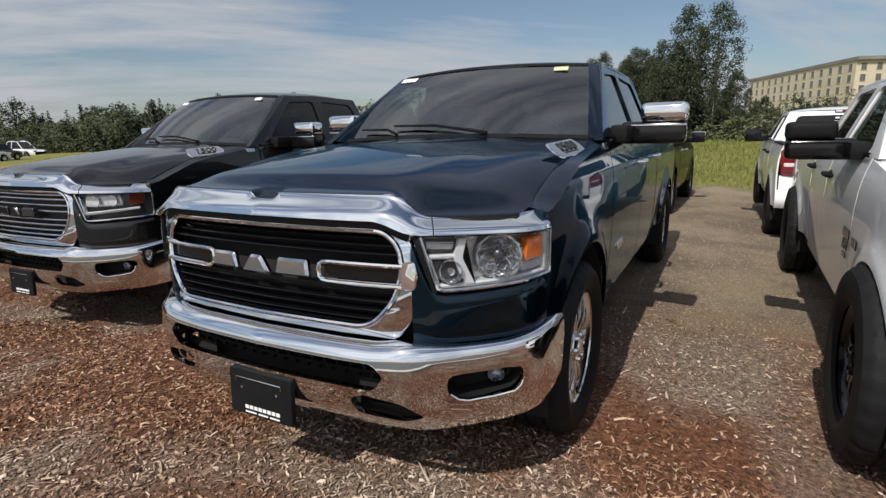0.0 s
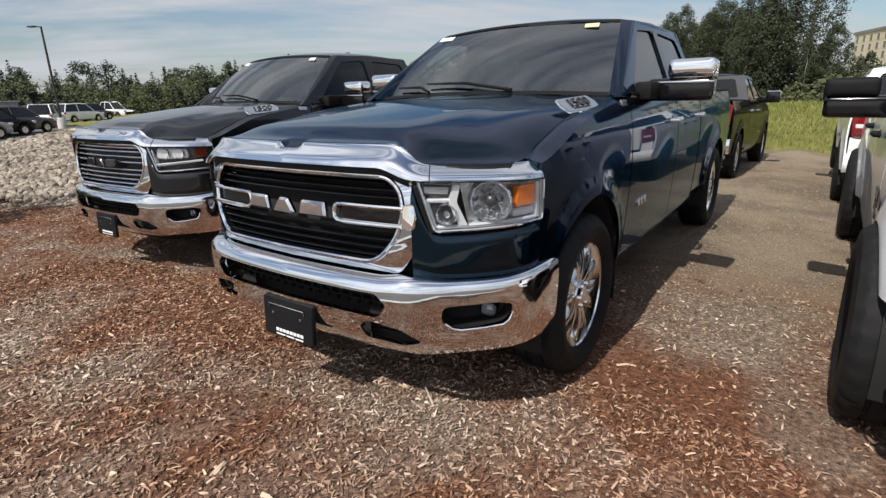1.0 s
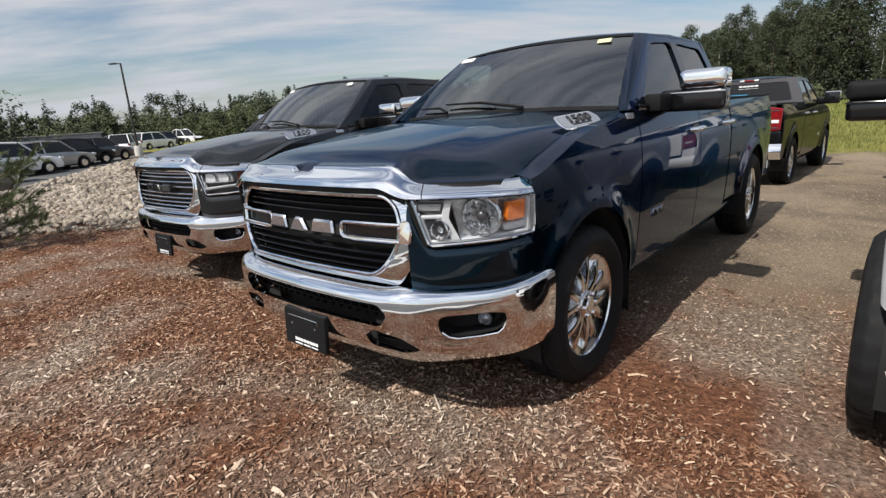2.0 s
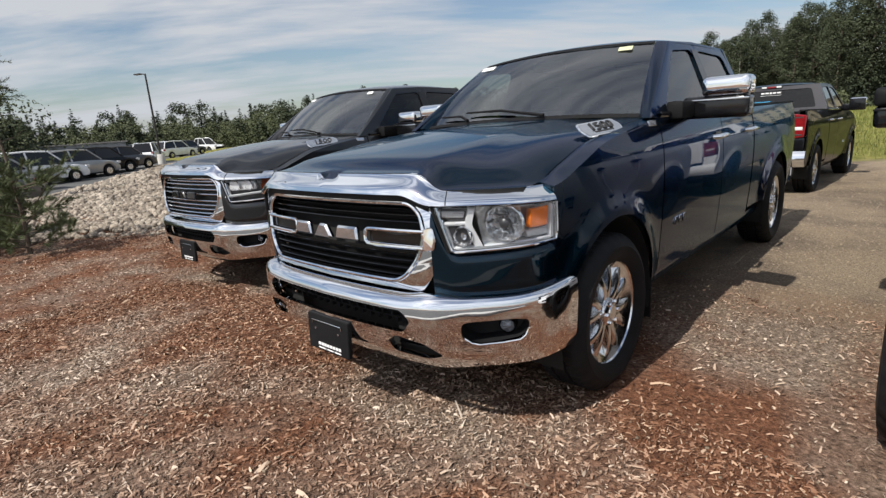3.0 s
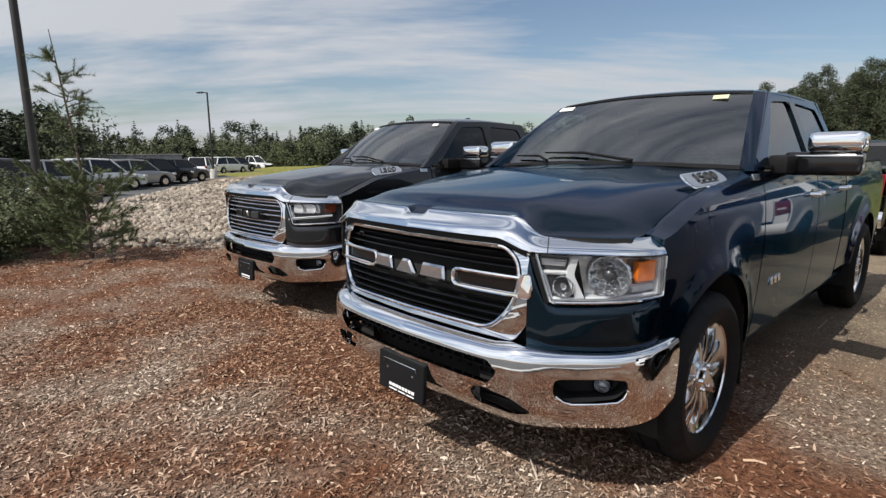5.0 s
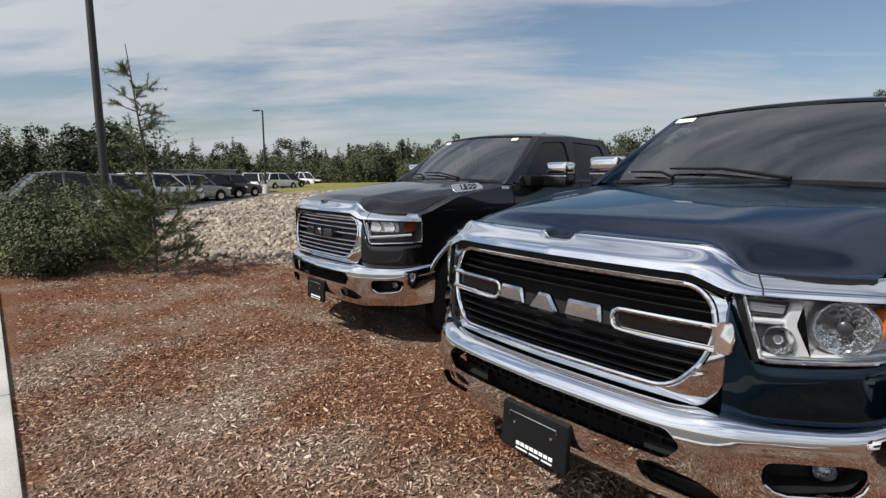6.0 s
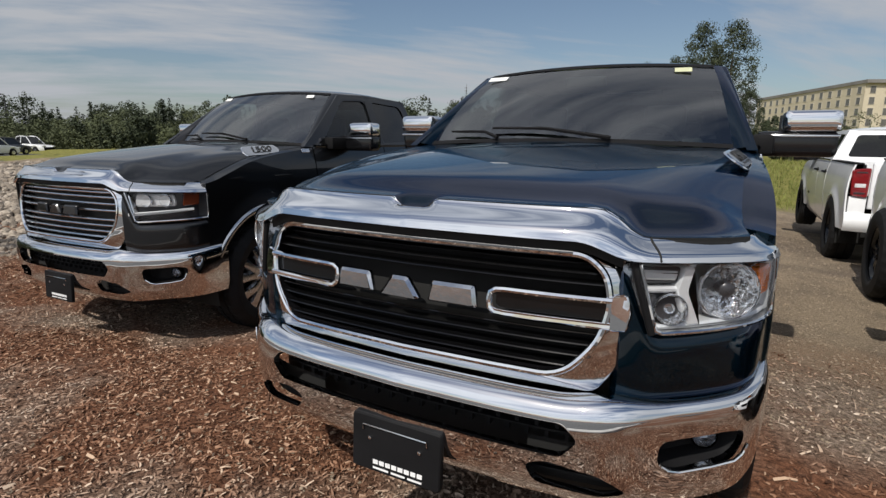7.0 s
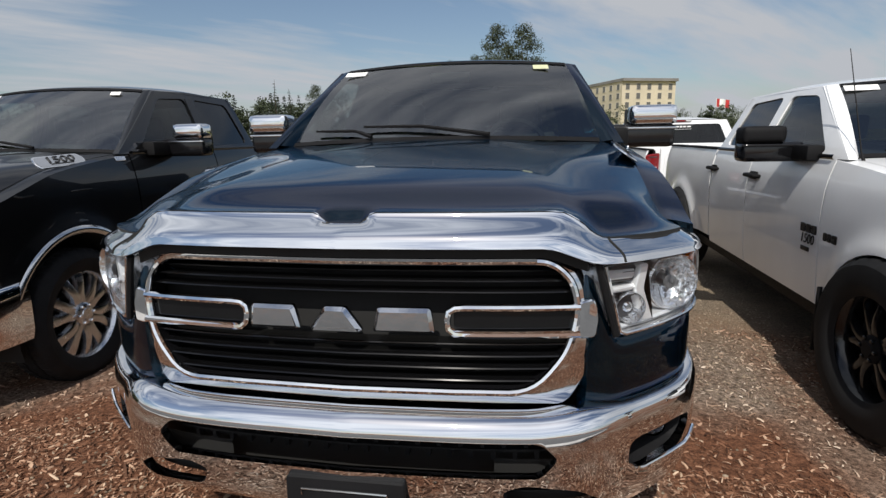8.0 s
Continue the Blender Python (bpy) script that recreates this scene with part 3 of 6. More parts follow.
    def pillar():
        def f(t, k):
            a = screen(1, t)
            yb, zb = 1.50 + (2.25 - 1.50) * t, BELT + (1.797 - BELT) * t
            b = Vector((green_x(zb), yb + 0.03, zb + 0.012 * t))
            p = a.lerp(b, k)
            bow = 0.022 * math.sin(k * math.pi)
            return p + Vector((bow * 0.4, -bow, bow * 0.6)) * (1 - 0.9 * t)
        return grid(f, steps(0, 1, 12), steps(0, 1, 5))
    both("windscreen_pillar", pillar, P, T)

    def roof(u, v):
        f = screen(u, 1.0)
        e = Vector((0.742 * u, 3.47 - 0.02 * u * u, 1.828 - 0.015 * u * u))
        p = f.lerp(e, v)
        k = smoothstep(0, 0.10, v)
        p.x = f.x + (0.742 * u - f.x) * k
        p.z += (0.055 * math.sin(min(1, v * 1.02) * math.pi) ** 0.7) * (1 - 0.75 * abs(u) ** 3) + 0.0
        if abs(u) > 0.85:
            p.z -= 0.018 * ((abs(u) - 0.85) / 0.15) ** 2 * k
        return p
    part("roof", grid(roof, steps(-1, 1, 28), [0, 0.02, 0.05, 0.1] + steps(0.16, 1, 14)), P, T)
    place = lambda y, z, w: Vector((green_x(z) + w, y, z))
    o1, w1 = [(1.52, BELT), (2.25, 1.808), (2.735, 1.83), (2.735, BELT)], [(1.79, 1.378), (2.27, 1.750), (2.665, 1.772), (2.695, 1.378)]
    o2, w2 = [(2.735, BELT), (2.735, 1.83), (3.46, 1.815), (3.635, BELT)], [(2.795, 1.378), (2.795, 1.772), (3.36, 1.752), (3.475, 1.395)]
    both("window_surround", lambda: frame_ring(o1, w1, place, 0.045, 0.01, 0.06, 0.002), P, T)
    both("window_surround", lambda: frame_ring(o2, w2, place, 0.045, 0.01, 0.06, 0.002), P, T)
    both("door_pillar", lambda: grid(lambda y, z: Vector((green_x(z) + 0.004, y, z)), [2.672, 2.735, 2.79], steps(1.37, 1.775, 6)), P if o.get("classic") else BLACK_GLOSS, T)
    inset = lambda y, z, w: Vector((green_x(z) - 0.012 + w, y, z))
    both("front_window", lambda: filled(rpoly(w1, 0.06, 5, 6), inset), GLASS_SIDE, T)
    both("rear_window", lambda: filled(rpoly(w2, 0.06, 5, 6), inset), GLASS_PRIVACY, T)
    both("belt_moulding", lambda: grid(lambda y, t: Vector((green_x(BELT) + 0.006 + 0.008 * math.sin(t * math.pi), y, BELT - 0.004 + 0.03 * t)), steps(1.66, 3.62, 8), steps(0, 1, 4)), BLACK_GLOSS if not o.get("chrome_belt") else CHROME, T)
    back = lambda x, z, w: Vector((x, 3.635 - 0.165 * (z - BELT) / (ROOF - BELT) + w, z))
    ro, ri = [(-0.922, BELT), (0.922, BELT), (0.742, 1.812), (-0.742, 1.812)], [(-0.74, 1.41), (0.74, 1.41), (0.63, 1.745), (-0.63, 1.745)]
    part("cab_back_frame", frame_ring(ro, ri, back, 0.04, 0.01, 0.05), P, T)
    part("back_window", filled(rpoly(ri, 0.05, 5, 6), back, -0.012), GLASS_PRIVACY, T)
    part("cab_back", grid(lambda x, z: Vector((x, 3.637, z)), steps(-0.93, 0.93, 6), steps(0.5, BELT, 5)), P, T)
    if o.get("rear_seen"):
        b = part("high_brake_lamp", blockbm(-0.17, 0.17, 3.455, 3.50, 1.785, 1.825, bevel=0.008), LAMP_DARK, T)
        part("lamp_segment", blockbm(-0.07, 0.07, 3.49, 3.506, 1.79, 1.82, bevel=0.004), RED_LENS, b)
        for s in (-1, 1):
            part("lamp_segment", blockbm(0.08 if s > 0 else -0.16, 0.16 if s > 0 else -0.08, 3.49, 3.506, 1.79, 1.82, bevel=0.004), WHITE_LENS, b)
        st = part("window_sticker", blockbm(-0.17, 0.17, 3.53, 3.534, 1.655, 1.66), PRINT_WHITE, T)
        for x0, x1, z0, z1 in ((-0.16, -0.10, 1.69, 1.715), (-0.085, -0.03, 1.69, 1.715), (-0.015, 0.015, 1.685, 1.72), (0.03, 0.09, 1.69, 1.715), (0.105, 0.16, 1.69, 1.715)):
            part("print_bar", blockbm(x0, x1, 3.52, 3.524, z0, z1), PRINT_WHITE, st)
    # underside, arches
    part("underbody", blockbm(-0.72, 0.72, 0.42, TAIL - 0.25, 0.36, 0.60, bevel=0.03), BLACK_SHADE, T)

    def liner(hub):
        return lambda: grid(lambda a, x: Vector((x, hub + 0.497 * math.cos(a), HUB_Z + 0.497 * math.sin(a))), steps(-0.25, math.pi + 0.25, 22), steps(0.50, 0.962, 4))
    for hub in (HUB_F, HUB_R):
        both("wheel_arch_liner", liner(hub), BLACK_SHADE, T)
        both("arch_back", lambda: filled([Vector((hub + 0.5 * math.cos(a), HUB_Z + 0.5 * math.sin(a))) for a in steps(0, 2 * math.pi, 23)[:-1]], lambda y, z, w: Vector((0.50, y, max(z, 0.33)))), BLACK_SHADE, T)
        if o.get("arch_trim"):
            both("arch_moulding", lambda: grid(lambda a, t: Vector((side_x(hub + 0.5 * math.cos(a), HUB_Z + 0.5 * math.sin(a)) + 0.004 + 0.014 * math.sin(t * math.pi), hub + (0.497 + 0.045 * t) * math.cos(a), HUB_Z + (0.497 + 0.045 * t) * math.sin(a))), steps(0.62, math.pi - 0.12, 24), steps(0, 1, 6)), o["arch_trim"], T)
    both("mudguard_flap", lambda: blockbm(0.74, 0.995 if o.get("classic") else 0.955, HUB_F + 0.525, HUB_F + 0.545, 0.20, 0.60 if o.get("classic") else 0.50, bevel=0.006), BLACK_PLASTIC, T)
    # cabin
    part("dashboard", blockbm(-0.78, 0.78, 1.60, 2.0, 1.0, 1.345, bevel=0.05, seg=3), BLACK_PLASTIC, T)
    part("cabin_floor", blockbm(-0.85, 0.85, 1.6, 3.60, 0.58, 0.62), FABRIC, T)
    part("headliner", grid(lambda u, v: roof(u, v) - Vector((0, 0, 0.03)), steps(-0.96, 0.96, 8), steps(0.03, 0.98, 6)), FABRIC_GREY, T)
    sw = tube([(0.38 + 0.185 * math.cos(a), 2.05 + 0.07 * math.sin(a), 1.31 + 0.17 * math.sin(a)) for a in steps(0, 2 * math.pi, 28)], 0.017, 8)
    box(sw, 0.31, 0.45, 2.00, 2.05, 1.26, 1.35, bevel=0.02)
    box(sw, 0.21, 0.55, 2.03, 2.05, 1.295, 1.325, bevel=0.006)
    part("steering_wheel", sw, BLACK_PLASTIC, T)
    for x in (-0.40, 0.40):
        s = part("front_seat", blockbm(x - 0.25, x + 0.25, 2.50, 2.66, 0.75, 1.42, bevel=0.05, seg=3), FABRIC, T)
        part("headrest", blockbm(x - 0.13, x + 0.13, 2.58, 2.68, 1.44, 1.62, bevel=0.04, seg=3), FABRIC, s)
    s = part("rear_seat", blockbm(-0.72, 0.72, 3.34, 3.50, 0.75, 1.40, bevel=0.05, seg=3), FABRIC, T)
    for x in (-0.45, 0.45):
        part("headrest", blockbm(x - 0.13, x + 0.13, 3.37, 3.46, 1.40, 1.54, bevel=0.04, seg=3), FABRIC, s)
    part("rear_view_mirror", blockbm(-0.12, 0.12, 2.03, 2.07, 1.70, 1.765, bevel=0.015, seg=3), BLACK_PLASTIC, T)
    for s in (-1, 1):
        a = [screen(0.08 * s + 0.25, 0.02), screen(0.05 * s - 0.15, 0.10), screen(0.0 * s - 0.50, 0.115)] if s > 0 else [screen(-0.42, 0.02), screen(-0.55, 0.08), screen(-0.85, 0.10)]
        part("wiper", tube([p + Vector((0, -0.02, 0.018)) for p in a], [0.011, 0.009, 0.006], 6), BLACK_PLASTIC, T)
    # wheels
    wh = o["wheel_master"]
    for hub in (HUB_F, HUB_R):
        for s in (1, -1):
            again(wh, pose(s * o.get("wheel_x", 0.858), hub, HUB_Z + o.get("hub_up", 0.0), 0, 0, 0 if s > 0 else 180), T)


def truck_fittings(T, P, o):
    """Mirrors, handles, badges."""
    cap = o.get("mirror_cap", CHROME)
    for s in (1, -1):
        def side(bm):
            return bm if s > 0 else mirrored_free(bm)
        bm = blockbm(0.925, 1.288, 2.015, 2.17, 1.312, 1.442, bevel=0.032, seg=3)
        body = part("door_mirror", side(bm), BLACK_GLOSS, T)
        bm = blockbm(1.035, 1.294, 1.998, 2.165, 1.436, 1.548, bevel=0.042, seg=4)
        part("mirror_cap", side(bm), cap, body)
        bm = blockbm(1.03, 1.282, 2.155, 2.178, 1.335, 1.53, bevel=0.008)
        part("mirror_glass", side(bm), BLACK_GLOSS, body)
        bm = blockbm(0.90, 1.0, 1.82, 2.14, 1.325, 1.425, bevel=0.022)
        part("mirror_foot", side(bm), BLACK_PLASTIC, body)
        bm = blockbm(0.950, 1.290, 2.008, 2.02, 1.412, 1.424, bevel=0.004)
        part("mirror_strip", side(bm), CHROME_SOFT if cap is CHROME else BLACK_PLASTIC, body)
        for y in (2.66, 3.58 if o.get("classic") else 3.50):
            bm = tube([(side_x(y, 1.17) - 0.01, y - 0.115, 1.172), (side_x(y, 1.17) + 0.030, y - 0.09, 1.174), (side_x(y, 1.17) + 0.036, y, 1.178), (side_x(y, 1.17) + 0.030, y + 0.09, 1.174), (side_x(y, 1.17) - 0.01, y + 0.115, 1.172)], [0.014, 0.017, 0.018, 0.017, 0.014], 10)
            part("door_handle", side(bm), o.get("handle", CHROME), T)
            # flat black patch on the skin, painting the shade of the hollow behind the handle
            bm = filled(rpoly([(y - 0.08, 1.145), (y + 0.08, 1.145), (y + 0.08, 1.205), (y - 0.08, 1.205)], 0.03, 4, 2), lambda yy, z, w: Vector((side_x(yy, z) + 0.003, yy, z)))
            part("handle_recess", side(bm), BLACK_GLOSS, T)
        # small bars on the front door where the maker's name stands
        if o.get("classic"):
            def on_door(pts, w):
                return prism(pts, 0.005, lambda u, v, d: Vector((side_x(1.75 + u, 0.84 + v) + 0.001 + d, 1.75 + u, 0.84 + v)), bevel=0.0015)
            for u0, u1, v0, v1 in ((-0.10, -0.045, 0.045, 0.10), (-0.035, 0.02, 0.045, 0.10), (0.03, 0.085, 0.045, 0.10), (-0.03, 0.07, -0.075, -0.045), (-0.32, -0.27, 0.03, 0.08), (-0.26, -0.225, 0.03, 0.08), (-0.215, -0.18, 0.03, 0.08)):
                part("emblem_bar", side(on_door(rpoly([(u0, v0), (u1, v0), (u1, v1), (u0, v1)], 0.008, 2, 1), 0)), o["emblem"], T)
            bm = text_mesh("1500", 0.085, 0.002)
            bmesh.ops.scale(bm, vec=(0.95, 1, 1), verts=bm.verts)
            part("badge_writing", lay(bm, (s * (side_x(1.75, 0.845) + 0.006), 1.742, 0.845), (s, 0, 0.02), (0, s, 0)), o["emblem"], T, smooth=False)
        else:
            for k in range(3):
                bm = prism(rpoly([(0, 0), (0.055, 0), (0.048, 0.045), (0.008, 0.045)], 0.006, 2, 1), 0.006, lambda u, v, w: Vector((side_x(1.88, 0.72) + 0.002 + w, 1.83 + 0.068 * k + u, 0.70 + v)), bevel=0.002)
                part("emblem_bar", side(bm), o.get("emblem", CHROME), T)
    if o.get("badge"):
        for s in (1,):
            n = Vector((0.60 * s, -0.10, 0.84)).normalized()
            at = Vector((0.842 * s, 1.096, hood_z(0.842, 1.096, 0.6) + 0.004)) + n * 0.012
            along = Vector((0.075, 1, 0.016)) * s
            ring = rpoly([(-0.170, -0.054), (0.146, -0.054), (0.182, 0.0), (0.158, 0.054), (-0.158, 0.054), (-0.182, -0.005)], 0.02, 4, 2)
            inner = shrink(ring, 0.011)
            plate = part("badge", lay(prism(ring, 0.006, lambda a, b, w: Vector((a, b, w)), bevel=0.003), at, n, along), CHROME, T, "chrome badge with raised numerals")
            part("badge_field", lay(filled(inner, lambda a, b, w: Vector((a, b, w)), 0.0068), at, n, along), CHROME_SOFT, plate)
            bm = text_mesh("1500", 0.080, 0.003, 0.2)
            bmesh.ops.scale(bm, vec=(1.32, 1, 1), verts=bm.verts)
            bmesh.ops.translate(bm, verts=bm.verts, vec=(0, 0.008, 0.009))
            part("badge_writing", lay(bm, at, n, along), PRINT_BLACK, plate, smooth=False)
            part("print_bar", lay(prism(rpoly([(-0.085, -0.030), (0.08, -0.030), (0.08, -0.021), (-0.085, -0.021)], 0.002, 2, 1), 0.001, lambda a, b, w: Vector((a, b, 0.0075 + w))), at, n, along), PRINT_BLACK, plate)
            y = 1.52
            bm = prism(rpoly([(-0.05, -0.016), (0.05, -0.016), (0.05, 0.016), (-0.05, 0.016)], 0.006, 3, 1), 0.005, lambda a, b, w: Vector((a, b, w)), bevel=0.002)
            z = SHOULDER(y) - 0.012
            part("trim_emblem", lay(bm, (s * (side_x(y, z) + 0.002), y, z), (s, 0, 0.35), (0, s, 0)), CHROME_SOFT, T)
    if o.get("stickers"):
        yellow, white = o["stickers"]
        for (x, w, h), m in ((yellow, o.get("sticker_paper", STICKER_YELLOW)), (white, STICKER_WHITE)):
            u = x / 0.70
            y = 1.50 + (2.145 - 1.50) * 0.87 + 0.095 * u * u
            z = 1.372 + (1.836 - 1.372) * 0.87 - 0.022 * u * u + 0.035 * math.sin(0.87 * math.pi)
            bm = lay(blockbm(-w, w, -h, h, 0, 0.002), (x, y - 0.008, z + 0.006), (0.12 * u, -0.58, 0.81), (1, 0.2 * u, 0))
            part("windscreen_sticker", bm, m, T)
    bm = tube([(-0.86, 1.50, SHOULDER(1.5)), (-0.865, 1.53, SHOULDER(1.5) + 0.06), (-0.86, 1.78, 1.98)], [0.012, 0.004, 0.002], 6)
    if o.get("aerial"):
        part("aerial", bm, BLACK_PLASTIC, T)
    else:
        bm.free()
    if o.get("fin"):
        part("aerial_fin", prism(rpoly([(3.10, 1.86), (3.30, 1.86), (3.28, 1.925), (3.22, 1.925)], 0.02, 3, 1), 0.03, lambda u, v, w: Vector((w - 0.015, u, v)), bevel=0.006), BLACK_GLOSS, T)

LAMP_MARKER = mat("dark amber side marker", (0.16, 0.035, 0.012), 0.2, vary=0.2, scale=30, coat=1.0)
EMBLEM_CHROME = mat("hammered chrome", (0.62, 0.63, 0.65), 0.12, 1.0, vary=0.1, scale=30, fine_scale=60, bump=0.0004)


def bumper_lip(w):
    a = abs(w)
    return 0.704 + 0.012 * smoothstep(0.75, 1.0, a) - 0.022 * smoothstep(1.0, 1.3, a) + 0.022 * smoothstep(1.5, 2.2, a)


def truck_nose(T, P, o):
    """Grille, lamps and front bumper."""
    chrome = o.get("bright", CHROME)
    ws = lambda a, b, n: steps(a, b, n)
    # bright band under the bonnet, running on over the lamps
    def band(w, v):
        zl = band_low(w)
        d = 0.016 if v < 0 else 0.024 - 0.004 * smoothstep(0, 0.15, v) - 0.062 * smoothstep(0.10, 1.0, v) ** 1.3
        if v < -0.5:
            d = -0.03
        p = plan(w, d - 0.012 * smoothstep(1.1, 1.5, abs(w)))
        return Vector((p.x, p.y, zl + (0.0 if v < 0 else 0.004) + (band_top(w, False) - zl) * max(v, 0) - band_notch(w) * smoothstep(0.62, 1.0, v)))
    wide = sorted(set([round(v, 3) for v in steps(-1.93, 1.93, 110)] + [s * v for s in (1, -1) for v in (0.03, 0.05, 0.07, 0.09, 0.11, 0.13)]))
    part("grille_band", grid(band, wide, [-1, -0.02] + steps(0, 1, 10)), chrome, T, angle=50)
    # black strip standing in for the shade in the gap below the band
    part("band_seal", grid(lambda w, v: Vector((*plan(w, -0.012), band_low(w) - 0.026 + 0.028 * v)), steps(-1.02, 1.02, 30), [0, 1]), BLACK_SHADE, T)
    # shut lines where the band passes onto the wings
    for s in (1, -1):
        part("shut_line", tube([band(s * 1.165, v) + Vector((0, -0.001, 0.001)) for v in steps(0.02, 1, 8)], 0.0022, 5), BLACK_SHADE, T)
    place = lambda x, z, w: Vector((x, nose_y(x) - w - 0.030 + 0.05 * ((z - 0.72) / 0.4), z))
    half = [(0.592, 1.100), (0.632, 1.062), (0.672, 0.925), (0.664, 0.872), (0.562, 0.716)]
    halfi = [(0.515, 1.088), (0.570, 1.043), (0.588, 0.965), (0.566, 0.865), (0.480, 0.762)]
    flip = lambda h: [(-x, z) for x, z in h][::-1]
    outer, inner = [*half, *flip(half)], [*halfi, *flip(halfi)]
    a, b = rpoly(outer, [0.03, 0.05, 0.03, 0.03, 0.03, 0.03, 0.03, 0.03, 0.05, 0.03], 5, 6), rpoly(inner, 0.06, 5, 6)
    back = shrink(b, -0.010)
    # the flat cheek plates lie a little back from the bright ring round the mouth
    rings = [[place(p[0], p[1], -0.06) for p in a], [place(p[0], p[1], -0.034) for p in a], [place(p[0], p[1], -0.028) for p in shrink(a, 0.006)],
             [place(p[0], p[1], -0.002) for p in back], [place(p[0], p[1], -0.05) for p in back]]
    g = part("grille", loops(rings), chrome, T, "bright grille surround with black slats", angle=30)
    part("mouth_ring", tube([place(p[0], p[1], -0.002) for p in b] + [place(b[0][0], b[0][1], -0.002)], 0.0095, 8), chrome, g)
    part("inner_rim", loops([[place(p[0], p[1], -0.004) for p in shrink(b, 0.007)], [place(p[0], p[1], -0.06) for p in shrink(b, 0.010)]]), BLACK_GLOSS, g)
    part("backing", filled(rpoly(inner, 0.06, 4, 4), lambda x, z, w: place(x, z, -0.085)), BLACK_SHADE, g)
    right_edge = curve([0.745, 0.80, 0.90, 0.965, 1.045, 1.085], [0.48, 0.528, 0.582, 0.594, 0.575, 0.535])

    def slat(z, m, thick=0.010, proud=-0.012):
        x1 = right_edge(z) - 0.004
        prof = [(-0.050, 0.003), (-0.012, thick * 0.5), (-0.002, thick * 0.32), (0.0, 0.0), (-0.003, -thick * 0.32), (-0.012, -thick * 0.5), (-0.050, -0.004)]
        rings = [[place(x, z + dz, proud + w) for w, dz in prof] for x in steps(-x1, x1, 24)]
        return part("slat", loops(rings, cap=(True, True)), m, g)
    if o["grille"] == "bars":
        for z in (0.785, 0.816, 0.847, 0.878, 1.008, 1.036, 1.062):
            slat(z, GRILLE_BLACK, 0.009, -0.012)
        for s in (1, -1):
            x1 = 0.590
            pl = lambda x, z, w: Vector((s * x, place(x, z, w).y, z))
            path = [(x1, 0.976)] + [(x, 0.976) for x in steps(0.56, 0.31, 6)] + [(0.285, 0.974), (0.270, 0.964), (0.266, 0.944), (0.270, 0.922), (0.285, 0.911)] + [(x, 0.909) for x in steps(0.31, 0.56, 6)] + [(x1, 0.909)]
            bar = part("grille_bar", tube([pl(x, z, 0.002) for x, z in path], 0.0095, 8), chrome, g)
            fill = [(0.280, 0.966), (x1, 0.966), (x1, 0.919), (0.280, 0.919)]
            part("bar_infill", filled(rpoly(fill, 0.012, 4, 4), lambda x, z, w: pl(x, z, -0.012)), GRILLE_BLACK, bar)
            part("bar_foot", prism(rpoly([(0.586, 0.988), (0.628, 0.996), (0.640, 0.945), (0.632, 0.898), (0.586, 0.897)], 0.012, 3, 2), 0.012, lambda u, v, w: pl(u, v, w - 0.006), bevel=0.004), chrome, bar)
    else:
        for z in (0.792, 0.826, 0.862, 0.898, 0.955, 0.996, 1.036, 1.066):
            slat(z, CHROME_SOFT, 0.017)
    # three plain bright blocks where the maker's name stands
    for pts in ([(-0.254, 0.912), (-0.104, 0.912), (-0.124, 0.982), (-0.250, 0.982)], [(-0.092, 0.912), (0.062, 0.912), (0.012, 0.982), (-0.048, 0.982)], [(0.074, 0.912), (0.244, 0.912), (0.232, 0.982), (0.086, 0.982)]):
        c = sum((Vector(p) for p in pts), Vector((0, 0))) / 4
        pts = [tuple(c + Vector(((p[0] - c.x) * 0.92, (p[1] - c.y) * 0.86))) for p in pts]
        part("emblem_block", prism(rpoly(pts, 0.008, 3, 2), 0.022, lambda u, v, w: place(u, v, w + 0.004), bevel=0.009), EMBLEM_CHROME if o["grille"] == "bars" else BLACK_GLOSS, g)
    # painted corner under the lamps
    def corner():
        return grid(lambda w, v: Vector((*plan(w, -0.004 - 0.02 * (abs(2 * v - 1) ** 6) - (0.03 if w < 1.03 else 0)), 0.690 + (lamp_low(w) - 0.012 - 0.690) * v)), [1.0, 1.03, 1.06] + steps(1.12, 1.94, 16), steps(0, 1, 10))
    lamp_low = lambda w: 0.892 + 0.012 * smoothstep(1.1, 2.0, w) + 0.17 * (1 - smoothstep(1.03, 1.20, w))
    lamp_top = lambda w: band_low(w) - 0.004
    both("front_corner", corner, P, T)
    both("corner_return", lambda: grid(lambda z, t: Vector((0.60 + 0.05 * t, 0.10 + 0.05 * t, z)), [0.712, 0.92], [0, 1]), BLACK_SHADE, T)
    led = o["lamps"] == "led"
    for s in (1, -1):
        def side(bm):
            return bm if s > 0 else mirrored_free(bm)
        wl = [1.07, 1.09] + steps(1.12, 1.94, 18)
        house = part("headlamp", side(grid(lambda w, v: Vector((*plan(w, -0.062 if 0.01 < v < 0.99 and 1.08 < w < 1.93 else -0.002), lamp_low(w) + (lamp_top(w) - lamp_low(w)) * v)), wl, [0, 0.02, 0.25, 0.5, 0.75, 0.98, 1])), LAMP_DARK if led else LAMP_BACK, T, "clear headlamp in a bright housing", angle=25)
        part("lens", side(grid(lambda w, v: Vector((*plan(w, 0.004 + 0.006 * math.sin(v * math.pi)), lamp_low(w) + (lamp_top(w) - lamp_low(w)) * v)), wl, steps(0, 1, 6))), LENS, house)

        def on(w, z, d):
            p = plan(w, d)
            return Vector((p.x, p.y, z))

